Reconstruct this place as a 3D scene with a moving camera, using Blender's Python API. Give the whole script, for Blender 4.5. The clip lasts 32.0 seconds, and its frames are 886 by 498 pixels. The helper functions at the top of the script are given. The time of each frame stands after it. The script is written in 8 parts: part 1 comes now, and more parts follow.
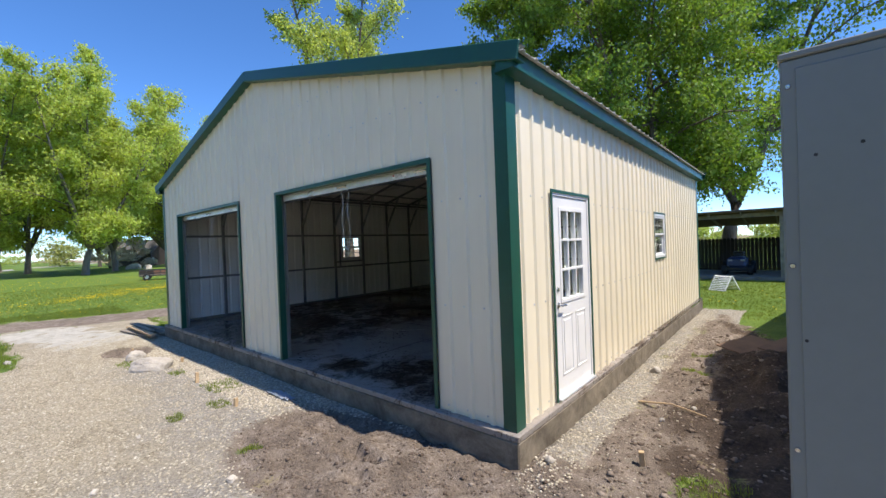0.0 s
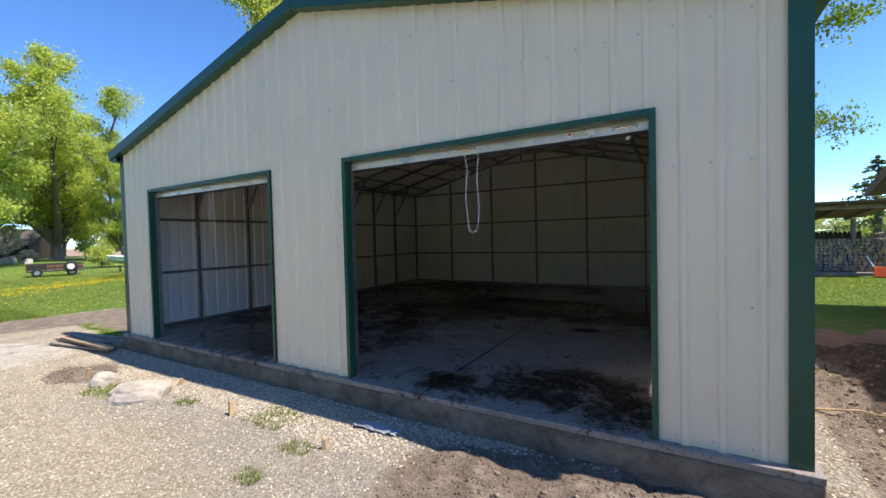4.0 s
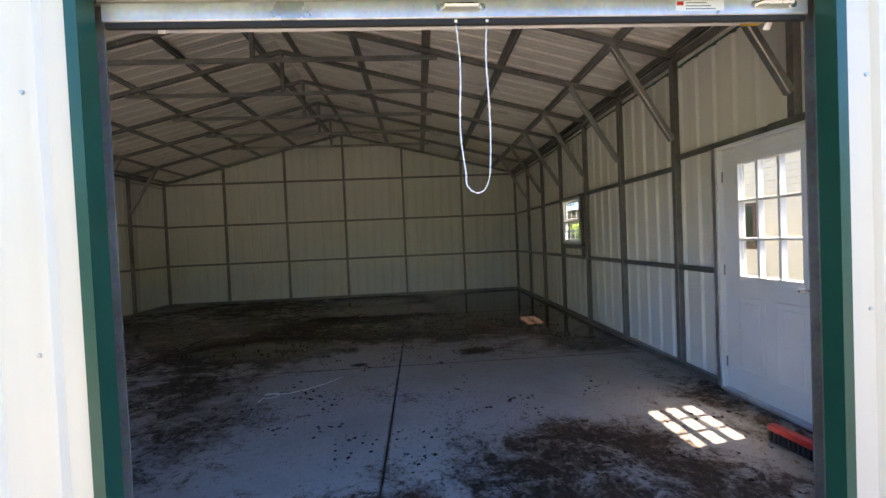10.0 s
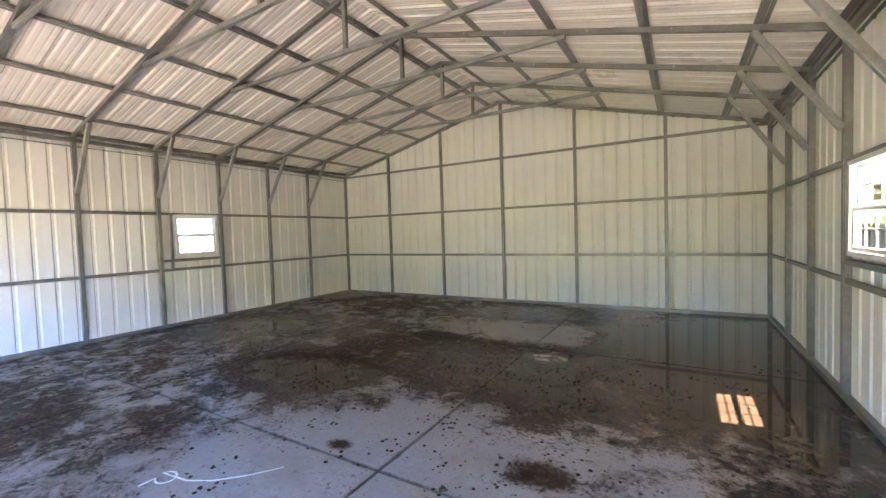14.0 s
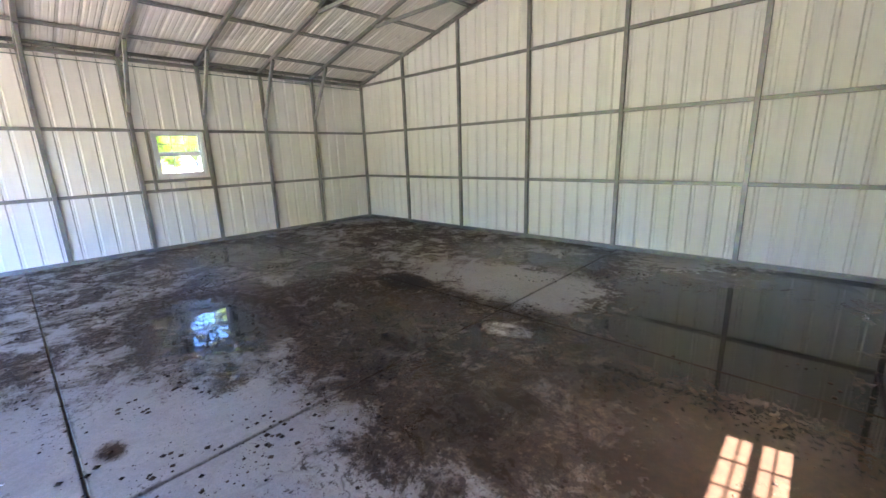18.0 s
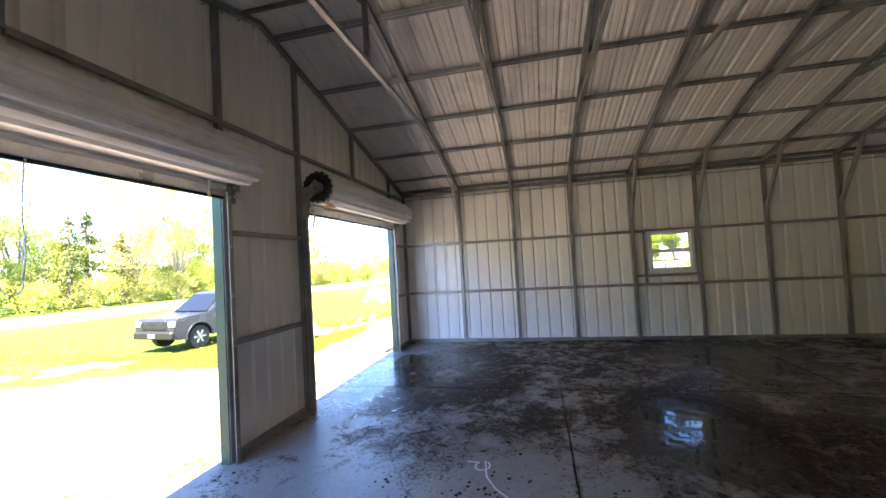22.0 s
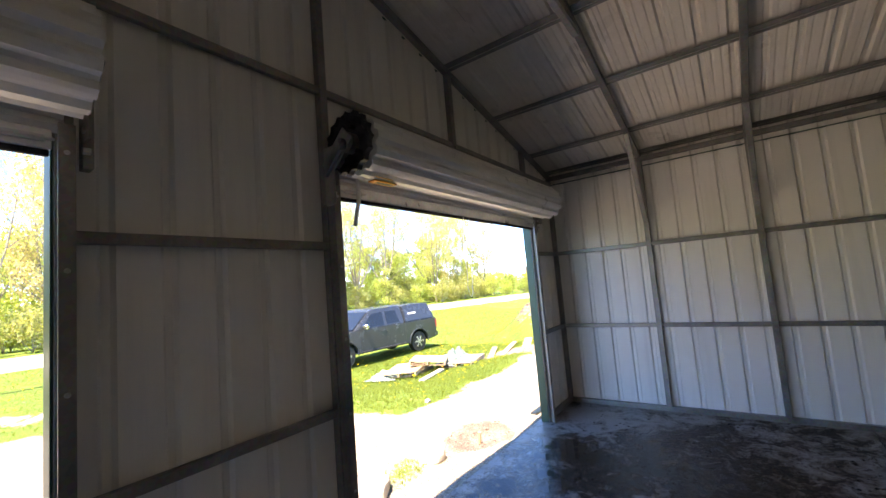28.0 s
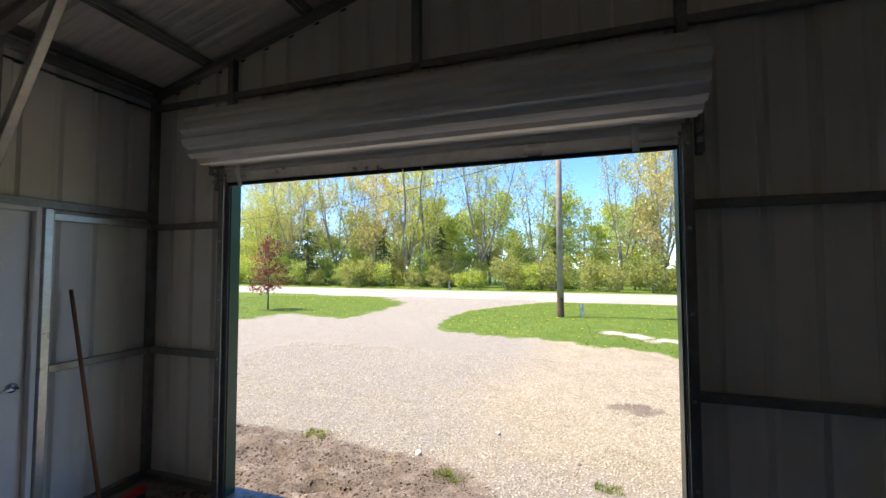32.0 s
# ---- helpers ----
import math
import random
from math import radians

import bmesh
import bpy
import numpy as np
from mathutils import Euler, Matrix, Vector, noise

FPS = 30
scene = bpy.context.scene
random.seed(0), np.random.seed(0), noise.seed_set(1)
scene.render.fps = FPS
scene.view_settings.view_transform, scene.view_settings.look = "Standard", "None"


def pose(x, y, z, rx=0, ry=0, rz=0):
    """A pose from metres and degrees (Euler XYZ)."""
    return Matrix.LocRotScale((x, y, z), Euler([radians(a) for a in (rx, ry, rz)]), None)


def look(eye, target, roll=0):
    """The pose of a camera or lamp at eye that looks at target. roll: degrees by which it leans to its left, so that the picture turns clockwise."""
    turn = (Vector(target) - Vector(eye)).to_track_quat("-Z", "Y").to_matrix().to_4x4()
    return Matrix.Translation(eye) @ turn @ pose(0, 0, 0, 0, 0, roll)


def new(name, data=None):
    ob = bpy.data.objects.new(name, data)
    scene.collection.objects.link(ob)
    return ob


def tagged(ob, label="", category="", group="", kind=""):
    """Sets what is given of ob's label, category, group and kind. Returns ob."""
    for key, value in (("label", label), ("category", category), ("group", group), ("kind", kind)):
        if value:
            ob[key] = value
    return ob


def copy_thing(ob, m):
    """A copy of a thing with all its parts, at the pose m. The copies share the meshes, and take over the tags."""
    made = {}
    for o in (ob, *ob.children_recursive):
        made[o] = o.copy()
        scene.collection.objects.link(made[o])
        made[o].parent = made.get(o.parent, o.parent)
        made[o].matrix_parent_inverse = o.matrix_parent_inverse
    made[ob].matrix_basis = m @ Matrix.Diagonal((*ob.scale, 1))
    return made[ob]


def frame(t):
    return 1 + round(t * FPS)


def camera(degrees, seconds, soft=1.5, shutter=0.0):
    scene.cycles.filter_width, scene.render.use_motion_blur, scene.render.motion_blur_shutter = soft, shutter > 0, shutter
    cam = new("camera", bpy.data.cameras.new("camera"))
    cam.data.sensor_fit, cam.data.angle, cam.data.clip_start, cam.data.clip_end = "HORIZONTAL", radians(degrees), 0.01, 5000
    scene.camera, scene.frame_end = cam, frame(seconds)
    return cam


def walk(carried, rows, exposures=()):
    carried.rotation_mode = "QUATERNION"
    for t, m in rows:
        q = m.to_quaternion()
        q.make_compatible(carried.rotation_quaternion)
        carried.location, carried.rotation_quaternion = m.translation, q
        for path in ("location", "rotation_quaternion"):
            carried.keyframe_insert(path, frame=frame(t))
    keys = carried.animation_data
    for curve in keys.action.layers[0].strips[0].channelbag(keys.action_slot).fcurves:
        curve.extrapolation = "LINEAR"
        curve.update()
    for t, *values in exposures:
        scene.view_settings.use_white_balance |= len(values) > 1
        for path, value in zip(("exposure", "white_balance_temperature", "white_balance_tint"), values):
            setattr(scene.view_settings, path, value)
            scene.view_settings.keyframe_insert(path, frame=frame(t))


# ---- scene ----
cam = camera(95.2, 32.0)
PATH = [
    (0, (1.811, -2.989, 1.62), (0.511, -1.469, 1.6), -2.1),
    (0.5, (1.607, -3.086, 1.643), (0.326, -1.551, 1.6), -2.2),
    (1, (1.361, -3.174, 1.628), (0.107, -1.617, 1.585), -2.1),
    (1.5, (1.059, -3.153, 1.613), (-0.171, -1.577, 1.575), -1.7),
    (2, (0.763, -3.147, 1.619), (-0.437, -1.548, 1.588), -1.3),
    (2.5, (0.407, -3.23, 1.611), (-0.754, -1.601, 1.584), -0.9),
    (3, (0.056, -3.286, 1.583), (-1.061, -1.627, 1.549), -1.0),
    (3.5, (-0.337, -3.315, 1.558), (-1.398, -1.619, 1.526), -1.0),
    (4, (-0.725, -3.417, 1.56), (-1.727, -1.687, 1.507), -1.4),
    (4.5, (-1.074, -3.489, 1.564), (-1.991, -1.713, 1.501), -1.7),
    (6.5, (-2.35, -3.597, 1.528), (-2.824, -1.654, 1.497), -2.6),
    (7, (-2.612, -3.546, 1.514), (-2.988, -1.581, 1.491), -2.7),
    (7.5, (-2.87, -3.521, 1.507), (-3.154, -1.541, 1.483), -2.7),
    (8, (-2.976, -3.339, 1.489), (-3.177, -1.349, 1.449), -2.6),
    (8.5, (-2.979, -2.95, 1.474), (-3.097, -0.955, 1.419), -2.6),
    (9, (-2.993, -2.546, 1.42), (-3.02, -0.548, 1.356), -2.7),
    (9.5, (-2.89, -2.116, 1.42), (-2.832, -0.118, 1.36), -2.5),
    (10, (-2.688, -1.644, 1.412), (-2.572, 0.352, 1.369), -2.5),
    (10.5, (-2.613, -1.221, 1.39), (-2.505, 0.776, 1.369), -2.6),
    (11, (-2.485, -0.849, 1.41), (-2.468, 1.151, 1.411), -2.7),
    (11.5, (-2.248, -0.456, 1.447), (-2.395, 1.539, 1.441), -2.6),
    (12, (-2.083, -0.022, 1.411), (-2.453, 1.943, 1.382), -2.7),
    (12.5, (-1.899, 0.316, 1.503), (-2.464, 2.235, 1.479), -2.5),
    (13, (-1.575, 0.496, 1.561), (-2.344, 2.342, 1.521), -2.4),
    (13.5, (-1.383, 0.669, 1.568), (-2.295, 2.448, 1.513), -2.2),
    (14, (-1.237, 0.976, 1.549), (-2.257, 2.694, 1.47), -1.8),
    (14.5, (-1.106, 1.232, 1.543), (-2.271, 2.854, 1.436), -1.4),
    (15, (-0.94, 1.528, 1.573), (-2.102, 3.146, 1.391), -1.2),
    (15.5, (-0.901, 1.787, 1.497), (-1.642, 3.612, 1.145), -0.4),
    (17.5, (-0.788, 2.795, 1.505), (-1.801, 4.45, 1.021), -1.5),
    (18, (-0.796, 2.974, 1.534), (-2.126, 4.393, 1.071), -1.8),
    (18.5, (-0.765, 3.033, 1.577), (-2.341, 4.203, 1.194), -2.2),
    (19, (-0.751, 3.009, 1.653), (-2.516, 3.921, 1.428), -2.4),
    (19.5, (-0.756, 2.902, 1.72), (-2.644, 3.557, 1.662), -2.3),
    (20, (-0.758, 2.806, 1.746), (-2.697, 3.296, 1.783), -2.1),
    (20.5, (-0.746, 2.791, 1.729), (-2.712, 3.146, 1.817), -1.9),
    (21, (-0.734, 2.832, 1.702), (-2.721, 3.042, 1.803), -2.0),
    (21.5, (-0.752, 2.78, 1.672), (-2.749, 2.711, 1.761), -2.5),
    (22, (-0.874, 2.775, 1.659), (-2.822, 2.328, 1.727), -3.2),
    (22.5, (-1.016, 2.823, 1.676), (-2.822, 1.968, 1.747), -3.9),
    (23, (-1.14, 2.739, 1.663), (-2.751, 1.558, 1.763), -4.3),
    (23.5, (-1.313, 2.587, 1.695), (-2.739, 1.19, 1.83), -4.0),
    (24, (-1.459, 2.522, 1.726), (-2.747, 1.003, 1.905), -3.9),
    (24.5, (-1.697, 2.556, 1.758), (-2.939, 1.002, 1.965), -3.9),
    (25, (-1.941, 2.558, 1.732), (-3.263, 1.07, 1.925), -4.0),
    (25.5, (-2.202, 2.432, 1.719), (-3.632, 1.045, 1.893), -4.4),
    (26, (-2.45, 2.337, 1.726), (-3.958, 1.035, 1.896), -4.9),
    (26.5, (-2.768, 2.278, 1.734), (-4.317, 1.026, 1.91), -5.0),
    (28.5, (-3.717, 2.033, 1.751), (-5.347, 0.887, 1.923), -4.7),
    (29, (-3.77, 2.003, 1.748), (-5.364, 0.809, 1.926), -4.4),
    (29.5, (-3.747, 1.95, 1.737), (-5.253, 0.647, 1.915), -3.8),
    (30, (-3.675, 1.9, 1.713), (-4.869, 0.302, 1.855), -3.6),
    (30.5, (-3.6, 2.024, 1.701), (-4.076, 0.085, 1.811), -3.2),
    (31, (-3.506, 2.183, 1.72), (-3.329, 0.194, 1.83), -2.6),
    (31.5, (-3.421, 2.385, 1.719), (-2.914, 0.454, 1.824), -1.1),
    (32, (-3.41, 2.493, 1.713), (-2.787, 0.595, 1.802), -0.1),
]
EXPOSURES = [(0.0, 1.06, 7100, 12), (4.5, 1.36, 7500, 14), (8.0, 2.06, 8100, 17), (9.0, 2.25, 8100, 17), (10.0, 2.95, 7900, 18), (11.0, 4.35, 8200, 20), (12.0, 4.95, 8500, 21), (13.0, 5.20, 8150, 23), (15.0, 5.45, 7850, 24), (18.0, 5.65, 7050, 24), (19.0, 5.50, 7250, 25), (20.5, 5.10, 8000, 24), (21.5, 4.55, 8300, 24), (22.2, 3.60, 8300, 24), (23.0, 2.35, 7800, 23), (24.5, 1.65, 7400, 22), (26.5, 2.00, 7500, 22), (28.5, 3.25, 8700, 22), (29.5, 3.10, 8600, 21), (30.0, 2.40, 8200, 20), (30.5, 1.70, 7900, 17), (31.0, 1.53, 7800, 15), (32.0, 1.72, 7600, 14)]
walk(cam, [(t, look(eye, target, roll)) for t, eye, target, roll in PATH], EXPOSURES)

# ---- world and sun ----
SUN_DIR = Vector((0.51, 0.085, 1.0)).normalized()
world = bpy.data.worlds.new("sky_world")
scene.world = world
world.use_nodes = True
wn, wl = world.node_tree.nodes, world.node_tree.links
wn.clear()
sky = wn.new("ShaderNodeTexSky")
sky.sky_type, sky.sun_disc = "NISHITA", False
sky.sun_elevation = math.asin(SUN_DIR.z)
sky.sun_rotation = math.atan2(SUN_DIR.x, SUN_DIR.y)
sky.air_density, sky.dust_density, sky.ozone_density, sky.altitude = 0.55, 0.0, 4.0, 0
bg = wn.new("ShaderNodeBackground")
bg.inputs["Strength"].default_value = 0.15
wo = wn.new("ShaderNodeOutputWorld")
tone = wn.new("ShaderNodeHueSaturation")
tone.inputs["Saturation"].default_value = 1.17
wl.new(sky.outputs[0], tone.inputs["Color"])
deep = wn.new("ShaderNodeMix")
deep.data_type, deep.blend_type = "RGBA", "MULTIPLY"
deep.inputs[0].default_value = 1.0
deep.inputs[7].default_value = (0.91, 1.0, 1.10, 1.0)
wl.new(tone.outputs[0], deep.inputs[6])
wl.new(deep.outputs[2], bg.inputs[0])
wl.new(bg.outputs[0], wo.inputs[0])
sun = new("sun", bpy.data.lights.new("sun", "SUN"))
sun.data.energy, sun.data.angle, sun.data.color = 3.25, radians(0.55), (1.0, 0.965, 0.91)
sun.matrix_world = look(SUN_DIR * 60, (0, 0, 0))


# ---- material helpers ----
def mat(name, rough=0.5, metal=0.0, spec=0.5):
    m = bpy.data.materials.new(name)
    m.use_nodes = True
    b = m.node_tree.nodes["Principled BSDF"]
    b.inputs["Roughness"].default_value, b.inputs["Metallic"].default_value = rough, metal
    b.inputs["Specular IOR Level"].default_value = spec
    return m, m.node_tree.nodes, m.node_tree.links, b


def col(c):
    return (*c, 1.0)


def noise_node(n, l, scale, detail=4.0, rough=0.55, vec=None, dist=0.0):
    t = n.new("ShaderNodeTexNoise")
    t.inputs["Scale"].default_value, t.inputs["Detail"].default_value = scale, detail
    t.inputs["Roughness"].default_value, t.inputs["Distortion"].default_value = rough, dist
    if vec is not None:
        l.new(vec, t.inputs["Vector"])
    return t.outputs["Fac"]


def ramp(n, l, fac, stops):
    r = n.new("ShaderNodeValToRGB")
    while len(r.color_ramp.elements) < len(stops):
        r.color_ramp.elements.new(0.5)
    for e, (p, c) in zip(r.color_ramp.elements, stops):
        e.position, e.color = p, (col(c) if isinstance(c, tuple) else (c, c, c, 1))
    l.new(fac, r.inputs[0])
    return r.outputs[0]


def mixc(n, l, fac, a, b, kind="MIX"):
    x = n.new("ShaderNodeMix")
    x.data_type, x.blend_type = "RGBA", kind
    for sock, v in ((x.inputs[0], fac), (x.inputs[6], a), (x.inputs[7], b)):
        if isinstance(v, tuple):
            sock.default_value = col(v)
        elif isinstance(v, (int, float)):
            sock.default_value = v
        else:
            l.new(v, sock)
    return x.outputs[2]


def math_node(n, l, op, a, b=0.0, clamp=False):
    x = n.new("ShaderNodeMath")
    x.operation, x.use_clamp = op, clamp
    for sock, v in zip(x.inputs, (a, b)):
        if isinstance(v, (int, float)):
            sock.default_value = v
        else:
            l.new(v, sock)
    return x.outputs[0]


def bump(n, l, b, height, strength=0.3, dist=0.01):
    x = n.new("ShaderNodeBump")
    x.inputs["Strength"].default_value, x.inputs["Distance"].default_value = strength, dist
    l.new(height, x.inputs["Height"])
    l.new(x.outputs[0], b.inputs["Normal"])
    return x


def coords(n):
    return n.new("ShaderNodeTexCoord").outputs["Object"]


def world_pos(n):
    return n.new("ShaderNodeNewGeometry").outputs["Position"]


def plain(name, c, rough=0.5, metal=0.0, var=0.12, scale=6.0, fine=60.0, bump_s=0.08, spec=0.5):
    """A surface of one colour with large blotches, fine grain and slight relief, in world scale."""
    m, n, l, b = mat(name, rough, metal, spec)
    p = world_pos(n)
    big = noise_node(n, l, scale, 4, 0.6, p)
    small = noise_node(n, l, fine, 3, 0.6, p)
    lo = tuple(v * (1 - var) for v in c)
    hi = tuple(min(1, v * (1 + var)) for v in c)
    base = ramp(n, l, big, [(0.3, lo), (0.7, hi)])
    g = ramp(n, l, small, [(0.3, 1 - var * 0.6), (0.7, 1.0)])
    l.new(mixc(n, l, 1.0, base, g, "MULTIPLY"), b.inputs["Base Color"])
    rr = ramp(n, l, big, [(0.3, max(0.02, rough - 0.08)), (0.7, min(1, rough + 0.08))])
    l.new(rr, b.inputs["Roughness"])
    if bump_s:
        bump(n, l, b, small, bump_s, 0.004)
    return m


def panel_paint(name, c, rough, grime):
    """Painted sheet steel: slight oil-canning, faint vertical run marks."""
    m, n, l, b = mat(name, rough)
    p = world_pos(n)
    mp = n.new("ShaderNodeMapping")
    mp.inputs["Scale"].default_value = (9, 9, 0.5)
    l.new(p, mp.inputs[0])
    runs = noise_node(n, l, 1.0, 5, 0.6, mp.outputs[0])
    big = noise_node(n, l, 1.1, 4, 0.6, p)
    fine = noise_node(n, l, 35, 3, 0.6, p)
    rnd = n.new("ShaderNodeObjectInfo").outputs["Random"]
    base = ramp(n, l, big, [(0.3, tuple(v * 0.94 for v in c)), (0.7, c)])
    base = mixc(n, l, math_node(n, l, "MULTIPLY", ramp(n, l, runs, [(0.5, 0.0), (0.75, 1.0)]), grime), base, tuple(v * 0.62 for v in c))
    tone = ramp(n, l, rnd, [(0.0, 0.96), (1.0, 1.0)])
    base = mixc(n, l, 1.0, base, tone, "MULTIPLY")
    spots = ramp(n, l, fine, [(0.68, 0.0), (0.76, 1.0)])
    base = mixc(n, l, math_node(n, l, "MULTIPLY", spots, grime * 0.6), base, tuple(v * 0.5 for v in c))
    l.new(base, b.inputs["Base Color"])
    l.new(ramp(n, l, big, [(0.3, rough - 0.06), (0.7, rough + 0.1)]), b.inputs["Roughness"])
    bump(n, l, b, noise_node(n, l, 2.6, 2, 0.5, p), 0.16, 0.02)
    return m


def steel(name, c, rough, metal):
    """Galvanised tube: zinc blotches and streaks."""
    m, n, l, b = mat(name, rough, metal)
    p = world_pos(n)
    v = n.new("ShaderNodeTexVoronoi")
    v.inputs["Scale"].default_value = 55
    l.new(p, v.inputs["Vector"])
    big = noise_node(n, l, 3.5, 5, 0.65, p)
    base = ramp(n, l, big, [(0.28, tuple(x * 0.62 for x in c)), (0.72, tuple(x * 1.15 for x in c))])
    base = mixc(n, l, 0.18, base, v.outputs["Color"], "SOFT_LIGHT")
    l.new(base, b.inputs["Base Color"])
    l.new(ramp(n, l, big, [(0.3, rough - 0.1), (0.75, rough + 0.14)]), b.inputs["Roughness"])
    bump(n, l, b, noise_node(n, l, 40, 3, 0.6, p), 0.08, 0.003)
    return m


CREAM = panel_paint("cream_paint", (0.835, 0.75, 0.575), 0.42, 0.10)
INNER = panel_paint("inner_backer_coat", (0.89, 0.865, 0.815), 0.40, 0.3)
ROOF_IN = panel_paint("roof_underside", (0.83, 0.785, 0.73), 0.30, 0.2)
ROOF_OUT = panel_paint("roof_outside", (0.44, 0.42, 0.38), 0.4, 0.2)
GREEN = plain("green_trim_paint", (0.007, 0.078, 0.050), 0.36, 0.0, 0.15, 3, 40, 0.05)
GALV = steel("galvanised_steel", (0.30, 0.295, 0.28), 0.42, 0.6)
GALV_MID = steel("light_galvanised_steel", (0.42, 0.415, 0.40), 0.38, 0.65)
GALV_BRIGHT = steel("bright_zinc", (0.62, 0.63, 0.64), 0.36, 0.85)
WHITE = plain("white_paint", (0.80, 0.80, 0.80), 0.38, 0.0, 0.04, 3, 50, 0.03)
VINYL = plain("white_vinyl", (0.78, 0.79, 0.80), 0.35, 0.0, 0.03, 3, 50, 0.02)
DARK_STEEL = plain("black_steel", (0.045, 0.045, 0.048), 0.5, 0.4, 0.3, 8, 60, 0.1)
RUBBER = plain("black_rubber", (0.018, 0.018, 0.02), 0.75, 0.0, 0.3, 8, 80, 0.15)
CURTAIN = plain("roll_curtain_paint", (0.78, 0.78, 0.765), 0.33, 0.0, 0.06, 4, 60, 0.04)
BARE_ALU = steel("mill_aluminium", (0.74, 0.75, 0.75), 0.34, 0.55)
CHROME = plain("satin_nickel", (0.62, 0.61, 0.59), 0.22, 1.0, 0.1, 8, 60, 0.02)
ROPE = plain("white_rope", (0.88, 0.86, 0.83), 0.85, 0.0, 0.15, 30, 400, 0.6)


def glass_mat():
    m, n, l, b = mat("window_glass", 0.02)
    g = n.new("ShaderNodeBsdfGlass")
    g.inputs["Roughness"].default_value, g.inputs["IOR"].default_value = 0.0, 1.45
    g.inputs["Color"].default_value = (0.96, 0.98, 0.97, 1)
    l.new(g.outputs[0], n["Material Output"].inputs["Surface"])
    return m


GLASS = glass_mat()


def concrete(name, c, wet=False):
    m, n, l, b = mat(name, 0.85)
    p = world_pos(n)
    big = noise_node(n, l, 0.9, 6, 0.62, p)
    mid = noise_node(n, l, 6, 5, 0.65, p)
    fine = noise_node(n, l, 90, 3, 0.6, p)
    base = ramp(n, l, big, [(0.3, tuple(v * 0.72 for v in c)), (0.7, tuple(v * 1.15 for v in c))])
    base = mixc(n, l, 0.5, base, ramp(n, l, mid, [(0.3, 0.72), (0.7, 1.1)]), "MULTIPLY")
    base = mixc(n, l, 0.35, base, ramp(n, l, fine, [(0.35, 0.6), (0.65, 1.1)]), "MULTIPLY")
    mp = n.new("ShaderNodeMapping")
    mp.inputs["Scale"].default_value = (4, 4, 5)
    l.new(p, mp.inputs[0])
    runs = noise_node(n, l, 1.0, 7, 0.7, mp.outputs[0], 0.4)
    base = mixc(n, l, 0.8, base, ramp(n, l, runs, [(0.36, (0.45, 0.40, 0.36)), (0.5, (0.9, 0.88, 0.86)), (0.66, (1.35, 1.32, 1.28))]), "MULTIPLY")
    height = math_node(n, l, "ADD", math_node(n, l, "MULTIPLY", mid, 0.5), math_node(n, l, "MULTIPLY", fine, 0.5))
    l.new(base, b.inputs["Base Color"])
    bump(n, l, b, height, 0.35, 0.006)
    return m


FOOTING = concrete("foundation_concrete", (0.225, 0.192, 0.147))


